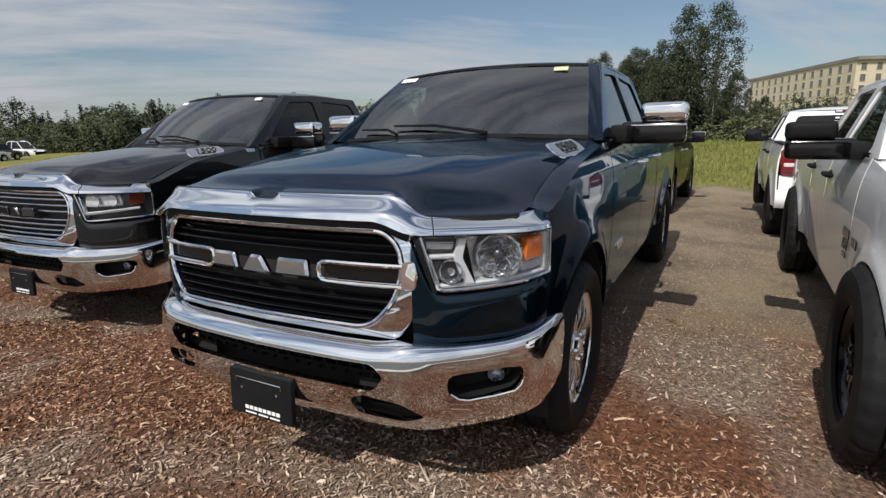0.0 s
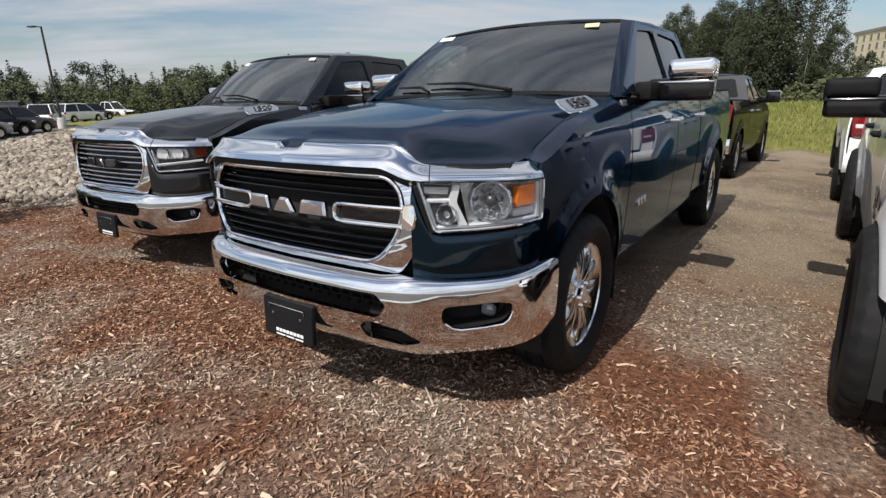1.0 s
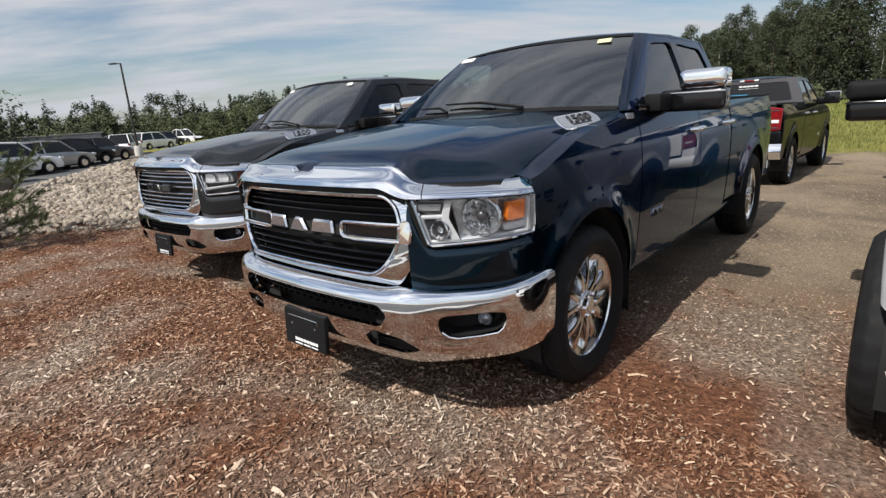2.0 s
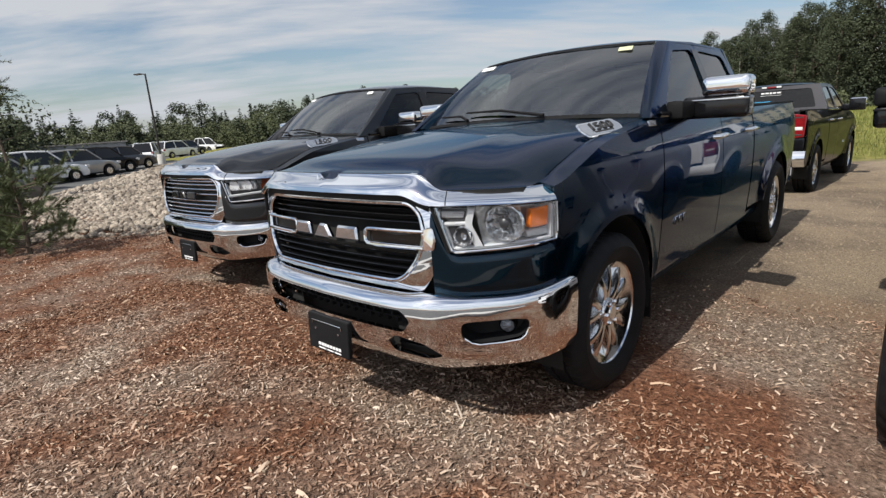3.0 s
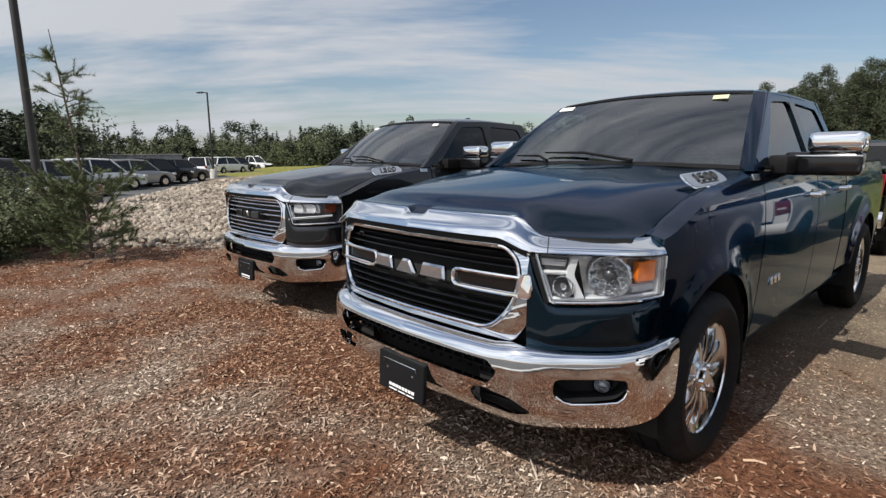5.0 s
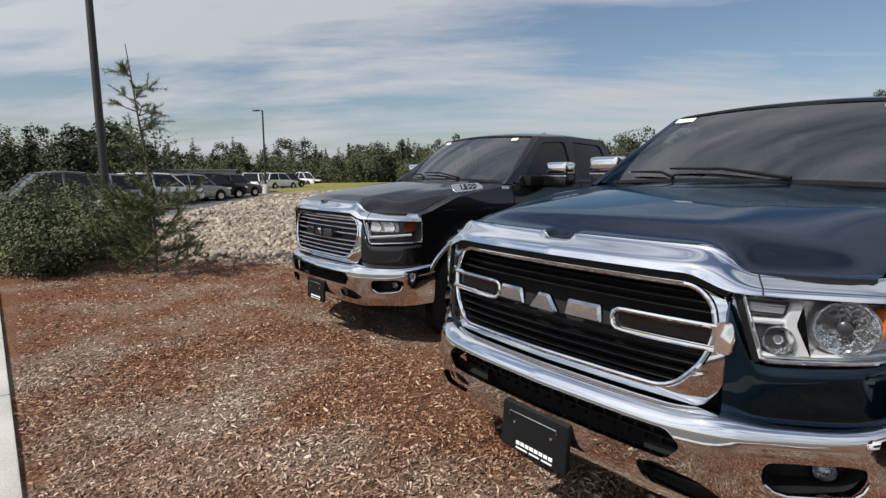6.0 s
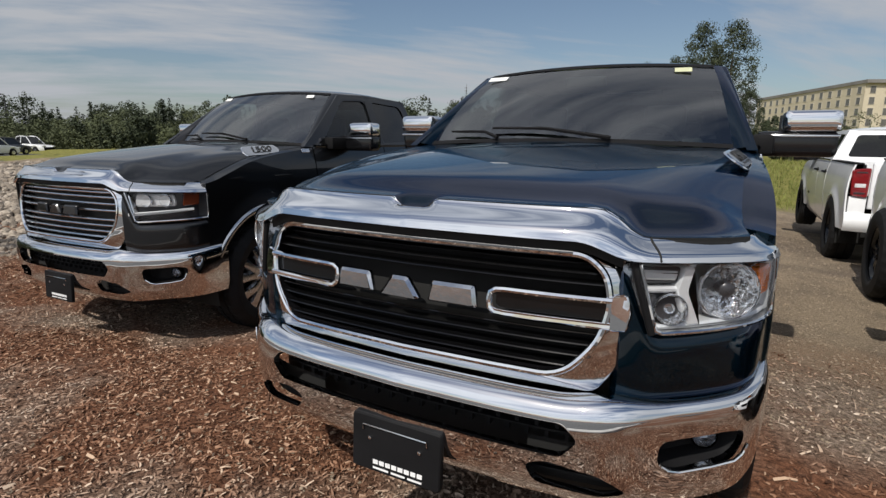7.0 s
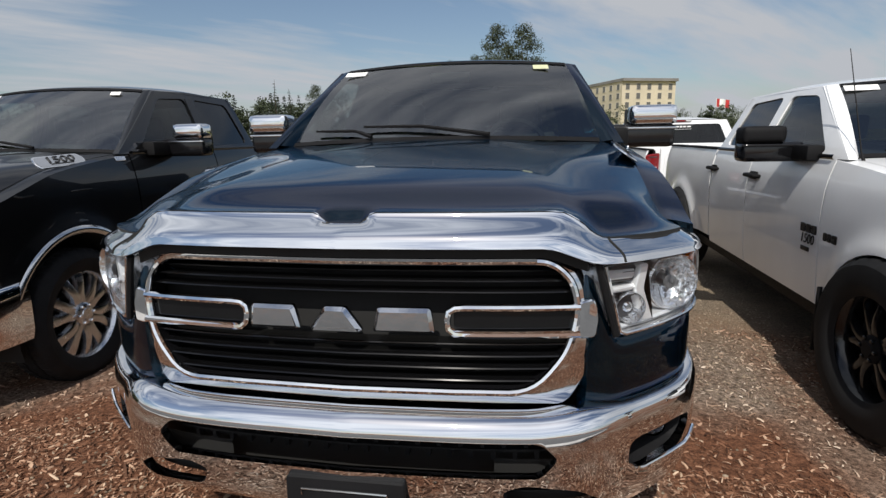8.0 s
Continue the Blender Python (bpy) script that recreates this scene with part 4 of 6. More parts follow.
        def bowl(w, z, r, deep, m, bulb=True):
            p, q = plan(w, -0.02), plan(w, 0.0)
            n = Vector((q.x - p.x, q.y - p.y, 0)).normalized()
            n = (n + Vector((0, -1.0, 0))).normalized()
            prof = [(-deep, 0.012), (-deep * 0.95, r * 0.35), (-deep * 0.6, r * 0.75), (0.0, r), (0.006, r * 1.05), (0.0, r * 1.12)]
            bm = lathe(prof, 28, "z", cap=(True, False))
            part("reflector", side(lay(bm, on(w, z, -0.012), n, (1, 0, 0))), m, house)
            part("reflector_rim", side(lay(lathe([(-0.004, r * 1.12), (0.003, r * 1.13), (-0.004, r * 1.17)], 28, "z"), on(w, z, -0.012), n, (1, 0, 0))), CHROME, house)
            for k in range(10 if bulb else 0):
                a = 2 * math.pi * k / 10
                rib = tube([(math.cos(a) * r * 0.42, math.sin(a) * r * 0.42, -deep * 0.84), (math.cos(a) * r * 0.96, math.sin(a) * r * 0.96, -deep * 0.1)], 0.0014, 4)
                part("reflector_rib", side(lay(rib, on(w, z, -0.012), n, (1, 0, 0))), CHROME_SOFT, house)
            if bulb:
                bm = lathe([(-deep, 0.014), (-deep * 0.3, 0.014), (-deep * 0.15, 0.008)], 14, "z", cap=(False, True))
                part("bulb", side(lay(bm, on(w, z, -0.012), n, (1, 0, 0))), CHROME, house)
        if led:
            part("lamp_unit", side(prism(rpoly([(1.18, 0.985), (1.62, 0.985), (1.60, 1.058), (1.20, 1.068)], 0.03, 4, 3), 0.04, lambda u, v, w: on(u, v, -0.055 + w), bevel=0.01)), LAMP_SILVER, house)
            bowl(1.30, 1.022, 0.036, 0.03, CHROME, False)
            bowl(1.50, 1.022, 0.036, 0.03, CHROME, False)
            part("light_strip", side(prism(rpoly([(1.10, 0.925), (1.80, 0.955), (1.80, 0.972), (1.10, 0.946)], 0.006, 3, 4), 0.03, lambda u, v, w: on(u, v, -0.035 + w), bevel=0.004)), LAMP_SILVER, house)
            part("side_reflector", side(prism(rpoly([(1.68, 0.985), (1.86, 0.99), (1.88, 1.09), (1.70, 1.075)], 0.012, 3, 3), 0.02, lambda u, v, w: on(u, v, -0.03 + w), bevel=0.004)), LAMP_MARKER, house)
        else:
            solid = lambda pts, lift, m, name, deep=0.05, r=0.010: part(name, side(prism(rpoly(pts, r, 3, 4), deep, lambda u, v, w: on(u, v, lift - deep + w), bevel=0.006)), m, house)
            bowl(1.545, 0.992, 0.070, 0.055, LAMP_BOWL)
            part("bulb_shield", side(lay(lathe([(-0.04, 0.020), (0.0, 0.020), (0.006, 0.012), (0.006, 0.001)], 18, "z"), on(1.545, 0.992, -0.018), (0.35, -1, 0), (1, 0, 0))), LAMP_DARK, house)
            for z in (0.962, 1.022):
                part("bulb_stay", side(tube([on(1.545, z, -0.030), on(1.545, 0.992, -0.014)], 0.005, 6)), LAMP_DARK, house)
            # small bowl in its slanted cell, the strip lamp above it, silver webs between
            solid([(1.205, 0.908), (1.345, 0.908), (1.290, 0.992), (1.155, 0.992)], -0.030, LAMP_DARK, "lamp_cell", 0.02)
            bowl(1.255, 0.950, 0.038, 0.040, LAMP_BOWL)
            solid([(1.185, 0.898), (1.205, 0.898), (1.150, 1.000), (1.120, 1.000)], -0.012, LAMP_SILVER, "lamp_web")
            solid([(1.130, 0.996), (1.300, 0.996), (1.300, 1.012), (1.125, 1.012)], -0.012, LAMP_SILVER, "lamp_web")
            solid([(1.335, 0.905), (1.405, 0.905), (1.330, 1.000), (1.355, 1.062), (1.300, 1.062), (1.272, 1.000)], -0.008, LAMP_SILVER, "lamp_web", 0.055)
            solid([(1.20, 0.896), (1.90, 0.904), (1.90, 0.922), (1.42, 0.914), (1.20, 0.910)], -0.010, LAMP_SILVER, "lamp_web")
            solid([(1.715, 0.925), (1.90, 0.925), (1.90, 0.958), (1.700, 0.958)], -0.020, LAMP_MID, "lamp_web")
            solid([(1.110, 1.022), (1.285, 1.018), (1.300, 1.060), (1.110, 1.066)], -0.020, LAMP_DARK, "light_slot", 0.03)
            solid([(1.120, 1.032), (1.272, 1.028), (1.280, 1.052), (1.120, 1.057)], -0.012, LAMP_MID, "light_slot_bar", 0.012, 0.006)
            solid([(1.892, 0.908), (1.926, 0.908), (1.926, 1.052), (1.898, 1.052)], -0.004, LAMP_MID, "lamp_web", 0.03, 0.006)
            solid([(1.720, 0.966), (1.870, 0.966), (1.885, 1.048), (1.735, 1.042)], -0.006, AMBER, "side_reflector", 0.03, 0.008)
        part("lamp_gap", side(tube([on(1.062 + 0.105 * k, 1.080 - 0.19 * k, 0.0) for k in steps(0, 1, 6)], 0.010, 8)), BLACK_PLASTIC, house)
        part("lamp_rim", side(tube([on(1.09 + 0.09 * k, 1.075 - 0.175 * k, 0.002) for k in steps(0, 1, 5)] + [on(w, lamp_low(w) - 0.001, 0.004) for w in steps(1.21, 1.93, 18)] + [on(1.94, lamp_low(1.94) + k, 0.004) for k in steps(0.02, 0.155, 5)], 0.006, 8)), chrome, house)
    # bumper
    low = lambda w: 0.385 + 0.01 * smoothstep(1.0, 1.5, abs(w))

    def shell(w, v):
        zt, zb = bumper_lip(w), low(w)
        d, z = BUMP_D(v), None
        z = zt - (zt - zb) * BUMP_Z(v)
        p = plan(w, d * (1 - 0.62 * smoothstep(0.92, 1.35, abs(w))))
        return Vector((p.x, p.y, z))
    bm = grid(shell, sorted(set([round(v, 3) for v in steps(-o.get("bumper_end", 2.22), o.get("bumper_end", 2.22), 88)])), [0, 0.06, 0.1, 0.16, 0.24, 0.34, 0.45, 0.55, 0.65, 0.75, 0.85, 0.93, 1.0])
    bmesh.ops.recalc_face_normals(bm, faces=bm.faces)
    if sum(f.normal.y for f in bm.faces) > 0:
        bmesh.ops.reverse_faces(bm, faces=bm.faces)
    hole = lambda pts, r=0.03: prism(rpoly(pts, r, 5, 3), 0.75, lambda u, v, w: Vector((u, -0.25 + w, v)))
    intake = [(-0.50, 0.648), (0.50, 0.648), (0.545, 0.605), (0.50, 0.548), (-0.50, 0.548), (-0.545, 0.605)]
    slot = [(0.40, 0.505), (0.46, 0.528), (0.60, 0.508), (0.672, 0.455), (0.60, 0.438), (0.43, 0.448)]
    fog_at, fog_out = Vector((0.825, 0.208, 0.0)), Vector((0.62, -0.785, 0.0)).normalized()
    fog_along = Vector((-fog_out.y, fog_out.x, 0.0))
    fog_place = lambda u, v, w: fog_at + fog_along * u + fog_out * w + Vector((0, 0, v))
    fog_shape = [(-0.150, 0.600), (0.06, 0.606), (0.128, 0.596), (0.132, 0.560), (0.10, 0.512), (-0.08, 0.492), (-0.150, 0.530)]
    fog_hole = lambda: prism(rpoly(fog_shape, 0.03, 5, 3), 0.30, lambda u, v, w: fog_place(u, v, w - 0.10))
    mirror = lambda h: [(-x, z) for x, z in h][::-1]
    fb = part("front_bumper", carve(bm, [hole(intake, 0.02), hole(slot, 0.025), hole(mirror(slot), 0.025), fog_hole(), mirrored_free(fog_hole())], 0.028), P if o.get("painted_bumper") else CHROME, T, angle=45)
    inner_face = lambda x, z, w: Vector((x, nose_y(x) - 0.03 + 0.075 - w, z))
    part("intake_backing", grid(lambda x, z: inner_face(x, z, -0.02), steps(-0.56, 0.56, 16), steps(0.535, 0.66, 2)), BLACK_SHADE, fb)
    bm = bmesh.new()
    for z in (0.572, 0.599, 0.626):
        loops([[inner_face(x, z + dz, w) for w, dz in ((0, 0.005), (0.022, 0.003), (0.022, -0.003), (0, -0.005))] for x in steps(-0.55, 0.55, 24)], cap=(True, True), bm=bm)
    for row, z in enumerate((0.585, 0.613, 0.639, 0.558)):
        for k in range(-9, 10):
            x = k * 0.058 + (0.029 if row % 2 else 0)
            if abs(x) < 0.54:
                y = inner_face(x, z, 0.016).y
                box(bm, x - 0.006, x + 0.006, y, y + 0.02, z - 0.014, z + 0.014)
    part("intake_mesh", bm, BLACK_PLASTIC, fb, smooth=False)
    for s in (1, -1):
        def side2(bm):
            return bm if s > 0 else mirrored_free(bm)
        part("slot_backing", side2(grid(lambda x, z: Vector((x, nose_y(x) + 0.035, z)), steps(0.38, 0.69, 6), steps(0.42, 0.54, 2))), BLACK_SHADE, fb)
        for z in (0.460, 0.477, 0.494):
            part("slot_slat", side2(loops([[Vector((x, nose_y(x) + 0.01 + w, z + dz)) for w, dz in ((0, 0.003), (0.02, 0.004), (0.02, -0.004), (0, -0.003))] for x in steps(0.40, 0.66, 8)], cap=(True, True))), BLACK_PLASTIC, fb)
        edge = rpoly(fog_shape, 0.03, 5, 3)
        pocket = [[fog_place(p[0], p[1], dw) for p in shrink(edge, din)] for din, dw in ((-0.006, -0.004), (0.004, -0.026), (0.016, -0.066))]
        part("fog_bezel", side2(loops(pocket, cap=(False, True))), BLACK_PLASTIC, fb)
        fc = fog_place(0.045, 0.556, -0.044)
        fl = part("fog_lamp", side2(lay(lathe([(-0.03, 0.036), (0.008, 0.036), (0.014, 0.032)], 26, "z"), fc, (0.35, -1, 0), (1, 0, 0))), BLACK_GLOSS, fb)
        part("reflector", side2(lay(lathe([(-0.02, 0.006), (-0.012, 0.020), (0.008, 0.031)], 26, "z", cap=(True, False)), fc, (0.35, -1, 0), (1, 0, 0))), FOG_BOWL, fl)
        part("lens", side2(lay(lathe([(0.010, 0.032), (0.016, 0.022), (0.018, 0.001)], 26, "z"), fc, (0.35, -1, 0), (1, 0, 0))), LENS, fl)
        part("fog_trim", side2(tube([fog_place(u, v, 0.026) for u, v in ((-0.138, 0.528), (-0.110, 0.506), (-0.075, 0.498), (0.02, 0.505), (0.092, 0.516), (0.115, 0.535), (0.128, 0.565))], 0.0055, 8)), CHROME, fb)
    part("air_dam", grid(lambda w, v: Vector((*plan(w, -0.10 - 0.05 * v), low(w) + 0.02 - 0.09 * v)), steps(-1.5, 1.5, 30), steps(0, 1, 3)), BLACK_PLASTIC, T)
    part("inner_nose", grid(lambda w, v: Vector((*plan(w, -0.09), 0.40 + 0.64 * v)), steps(-2, 2, 30), steps(0, 1, 2)), BLACK_SHADE, T)
    # plate holder with unreadable writing
    ph = part("plate_holder", lay(prism(rpoly([(-0.160, -0.092), (0.160, -0.092), (0.160, 0.092), (-0.160, 0.092)], 0.012, 3, 2), 0.022, lambda a, b, w: Vector((a, b, w)), bevel=0.004), (0, -0.046, 0.436), (0, -1, 0.06), (1, 0, 0)), BLACK_PLASTIC, T, "black plastic plate holder with a white print strip")
    pl = lambda bm: lay(bm, (0, -0.046, 0.436), (0, -1, 0.06), (1, 0, 0))
    bm = tube([(-0.115, 0.045, 0.026), (-0.115, 0.062, 0.028), (0.115, 0.062, 0.028), (0.115, 0.045, 0.026)], 0.0035, 6)
    part("plate_clip", pl(bm), CHROME_SOFT, ph)
    part("print_disc", pl(lathe([(0.022, 0.019), (0.0236, 0.019), (0.0236, 0.001)], 20, "z")), PRINT_WHITE, ph)
    ph.children[-1].location = (-0.105, 0, -0.068)
    for k, (x0, x1, z0, z1) in enumerate(((-0.078, -0.060, -0.064, -0.050), (-0.055, -0.037, -0.064, -0.050), (-0.032, -0.014, -0.064, -0.050), (-0.009, 0.009, -0.064, -0.050), (0.014, 0.032, -0.064, -0.050), (0.037, 0.055, -0.064, -0.050), (0.060, 0.078, -0.064, -0.050), (0.083, 0.101, -0.064, -0.050), (-0.078, -0.02, -0.080, -0.074), (-0.01, 0.04, -0.080, -0.074), (0.05, 0.10, -0.080, -0.074))):
        part("print_bar", pl(blockbm(x0, x1, z0, z1, 0.021, 0.0236)), PRINT_WHITE, ph)
    for x in (-0.09, 0.09):
        b = part("plate_bolt", pl(lathe([(0.02, 0.006), (0.026, 0.006), (0.027, 0.001)], 8, "z")), CHROME, ph)
        b.location = (x, 0, 0.02)


BUMP_D = curve([0, 0.06, 0.16, 0.30, 0.45, 0.62, 0.80, 1.0], [-0.05, 0.015, 0.062, 0.072, 0.068, 0.060, 0.048, 0.0])
BUMP_Z = curve([0, 0.06, 0.16, 0.30, 0.45, 0.62, 0.80, 1.0], [0.0, -0.01, 0.075, 0.24, 0.42, 0.62, 0.82, 1.0])


def truck(label, P, m, **o):
    T = thing("pickup_truck", label, "pickup truck", "pickup trucks on the lot")
    truck_body(T, P, o)
    truck_nose(T, P, o)
    truck_fittings(T, P, o)
    T.matrix_world = m
    return T


W_CHROME, W_SILVER, W_BLACK = make_wheel("chrome"), make_wheel("silver"), make_wheel("black")
HERO = truck("dark blue crew cab pickup truck with chrome grille and bumper", PAINT_BLUE, pose(0, 0, 0, 0, 0, 0.8), grille="bars", lamps="halogen", wheel_master=W_CHROME, badge=True,
             stickers=((0.53, 0.045, 0.022), (-0.60, 0.07, 0.022)), rear_seen=True)
NEXT = truck("charcoal black crew cab pickup truck with chrome trim", PAINT_BLACK, pose(-3.33, 0.645, -0.14, 0, 0, 2.4) @ Matrix.Diagonal((1, 1, 1.08, 1)), grille="slats", lamps="led", wheel_master=W_SILVER, badge=True,
             stickers=((0.52, 0.04, 0.022), (-0.60, 0.05, 0.02)), sticker_paper=STICKER_WHITE, arch_trim=CHROME_SOFT, fin=True)
FAR_DARK = truck("black crew cab pickup truck seen from its tailgate", PAINT_DARK, pose(-0.36, 8.40 + TAIL, -0.30, 1.4, 0, 179.2), grille="slats", lamps="led", wheel_master=W_CHROME, rear_seen=True)
WHITE = truck("white crew cab pickup truck with black wheels and mirrors", PAINT_WHITE, pose(3.06, 0.47, -0.05, 0, 0, -0.2) @ Matrix.Diagonal((1, 1, 0.95, 1)), grille="bars", lamps="halogen", wheel_master=W_BLACK, painted_bumper=True,
              mirror_cap=BLACK_PLASTIC, handle=BLACK_PLASTIC, emblem=BLACK_GLOSS, aerial=True, classic=True, hub_up=0.03, wheel_x=0.905, bumper_end=1.62, bright=BLACK_GLOSS, stickers=((0.52, 0.001, 0.001), (-0.60, 0.09, 0.03)))
FAR_WHITE = truck("white pickup truck with red tail lamps", PAINT_WHITE, pose(2.90, 6.76 + TAIL, -0.13, 0, 0, 180.7) @ Matrix.Diagonal((1, 1, 0.95, 1)), grille="bars", lamps="halogen", wheel_master=W_BLACK, painted_bumper=True,
                  mirror_cap=BLACK_PLASTIC, handle=BLACK_PLASTIC, emblem=BLACK_GLOSS, rear_seen=True, hub_up=0.03)
for w in (W_CHROME, W_SILVER, W_BLACK):
    for c in (*w.children_recursive, w):
        bpy.data.objects.remove(c)

# ground: one sheet to the horizon; wood mulch by the kerb, gravel between the trucks, rough grass behind
def mulch_tone(nt, tc):
    """Where the mulch is fresh and red (high) or bleached and grey (low)."""
    N, L = nt.nodes.new, nt.links.new
    n = N("ShaderNodeTexNoise")
    n.inputs["Scale"].default_value, n.inputs["Detail"].default_value, n.inputs["Roughness"].default_value = 0.75, 4, 0.6
    L(tc.outputs["Object"], n.inputs["Vector"])
    total = n.outputs[0]
    for x, y, r, k in ((-1.4, 0.25, 1.3, 0.16), (1.5, 0.7, 1.0, 0.10), (0.3, -0.55, 0.9, -0.12), (-7.0, -0.6, 1.2, 0.12)):
        d, m, a = N("ShaderNodeVectorMath"), N("ShaderNodeMapRange"), N("ShaderNodeMath")
        d.operation, m.interpolation_type, a.operation = "DISTANCE", "SMOOTHSTEP", "ADD"
        d.inputs[1].default_value = (x, y, 0)
        m.inputs["From Min"].default_value, m.inputs["From Max"].default_value, m.inputs["To Min"].default_value, m.inputs["To Max"].default_value = 0.0, r, k, 0.0
        L(tc.outputs["Object"], d.inputs[0]); L(d.outputs["Value"], m.inputs["Value"])
        L(total, a.inputs[0]); L(m.outputs[0], a.inputs[1])
        total = a.outputs[0]
    return total


def ground_material():
    m = bpy.data.materials.new("mulch, gravel and grass")
    m.use_nodes = True
    nt = m.node_tree
    N, L = nt.nodes.new, nt.links.new
    b = nt.nodes["Principled BSDF"]
    b.inputs["Roughness"].default_value = 0.95
    b.inputs["Specular IOR Level"].default_value = 0.2
    tc = N("ShaderNodeTexCoord")
    sep = N("ShaderNodeSeparateXYZ")
    L(tc.outputs["Object"], sep.inputs[0])

    def noise_node(scale, detail=6, rough=0.6):
        n = N("ShaderNodeTexNoise")
        n.inputs["Scale"].default_value, n.inputs["Detail"].default_value, n.inputs["Roughness"].default_value = scale, detail, rough
        L(tc.outputs["Object"], n.inputs["Vector"])
        return n.outputs[0]

    def ramp(src, a, b_, c0, c1, mid=None):
        r = N("ShaderNodeValToRGB")
        r.color_ramp.elements[0].position, r.color_ramp.elements[1].position = a, b_
        r.color_ramp.elements[0].color, r.color_ramp.elements[1].color = (*c0, 1), (*c1, 1)
        if mid:
            e = r.color_ramp.elements.new((a + b_) / 2)
            e.color = (*mid, 1)
        L(src, r.inputs[0])
        return r.outputs[0]

    def mix(f, a, b_):
        x = N("ShaderNodeMix"); x.data_type = "RGBA"
        L(f, x.inputs["Factor"]); L(a, x.inputs["A"]); L(b_, x.inputs["B"])
        return x.outputs["Result"]

    def edge(src, where, wide, wob, wob_scale):
        """0 before, 1 beyond a ragged border."""
        a = N("ShaderNodeMath"); a.operation = "MULTIPLY_ADD"; a.inputs[1].default_value = wob
        L(noise_node(wob_scale, 5), a.inputs[0]); L(src, a.inputs[2])
        r = N("ShaderNodeMapRange")
        r.inputs["From Min"].default_value, r.inputs["From Max"].default_value = where + wob * 0.5 - wide, where + wob * 0.5 + wide
        L(a.outputs[0], r.inputs["Value"])
        return r.outputs[0]
    patches = mulch_tone(nt, tc)
    grain = noise_node(38, 5, 0.7)
    red = ramp(grain, 0.34, 0.66, (0.059, 0.024, 0.013), (0.277, 0.127, 0.071), (0.156, 0.068, 0.037))
    grey = ramp(grain, 0.34, 0.66, (0.078, 0.059, 0.044), (0.401, 0.309, 0.244), (0.218, 0.163, 0.124))
    f = N("ShaderNodeMapRange"); f.inputs["From Min"].default_value, f.inputs["From Max"].default_value = 0.38, 0.56
    L(patches, f.inputs["Value"])
    mulch = mix(f.outputs[0], grey, red)
    stones = noise_node(62, 4, 0.75)
    gravel = ramp(stones, 0.30, 0.70, (0.062, 0.048, 0.035), (0.30, 0.238, 0.180), (0.165, 0.128, 0.095))
    tan = ramp(stones, 0.30, 0.70, (0.130, 0.100, 0.068), (0.39, 0.312, 0.225), (0.26, 0.204, 0.142))
    g2 = N("ShaderNodeMapRange"); g2.inputs["From Min"].default_value, g2.inputs["From Max"].default_value = 0.42, 0.56
    L(noise_node(0.8, 6, 0.65), g2.inputs["Value"])
    gravel = mix(g2.outputs[0], gravel, tan)
    grass = ramp(noise_node(3.5, 8, 0.7), 0.32, 0.68, (0.10, 0.105, 0.022), (0.27, 0.235, 0.075), (0.17, 0.165, 0.042))
    col = mix(edge(sep.outputs["Y"], 2.7, 0.9, 2.4, 0.9), mulch, gravel)
    col = mix(edge(sep.outputs["Y"], 15.5, 0.7, 3.0, 0.6), col, grass)
    L(col, b.inputs["Base Color"])
    bp = N("ShaderNodeBump")
    bp.inputs["Distance"].default_value = 0.02
    L(stones, bp.inputs["Height"]); L(bp.outputs[0], b.inputs["Normal"])
    return m


BANK_AT, BANK_UP = Vector((-7.4, 0.75)), Vector((-0.60, 0.80))
ROAD_AT, ROAD_LEFT = Vector((-24.0, 4.5)), Vector((-0.546, -0.837))


def bank_s(x, y):
    """How far up the stone bank a place lies, metres from its foot."""
    return (Vector((x, y)) - BANK_AT).dot(BANK_UP) + 0.25 * math.sin(y * 1.3 + x * 0.4)


def ground_z(x, y):
    # mulch heaped before the trucks, the lot falling away behind and towards the white truck, the car park a little lower
    z = 0.11 * math.exp(-((x + 0.9) / 1.2) ** 2 - ((y + 0.45) / 0.8) ** 2) - 0.08 * smoothstep(0.9, 2.4, x)
    if y > 5 and x > -12:
        z -= 0.26 * smoothstep(5.5, 12, y) * (1 - smoothstep(16, 34, y)) * smoothstep(-12, -6, x)
    z -= 0.10 * smoothstep(-1.7, -2.3, x) * smoothstep(-5.2, -4.5, x) * smoothstep(0.3, 1.1, y) * (1 - smoothstep(5.5, 8, y))
    if x < -3.5:
        z += 0.16 * smoothstep(0, 3.0, bank_s(x, y)) * smoothstep(-3.5, -6.5, x)
        left = (Vector((x, y)) - ROAD_AT).dot(ROAD_LEFT)
        z -= 0.62 * smoothstep(-3.0, 0.3, left) * smoothstep(-10, -16, x)
    return z


def rough_z(x, y):
    far = max(abs(x), abs(y))
    if far > 40:
        return ground_z(x, y)
    k = 0.014 if y < 15 else 0.06
    lift = noise.noise(Vector((x * 1.1, y * 1.1, 0))) * k + noise.noise(Vector((x * 3.1, y * 3.1, 7))) * k * 0.4
    if y < -1.30:
        lift *= 0.2
    return ground_z(x, y) + min(lift, 0.012 if y < 15 else 1)


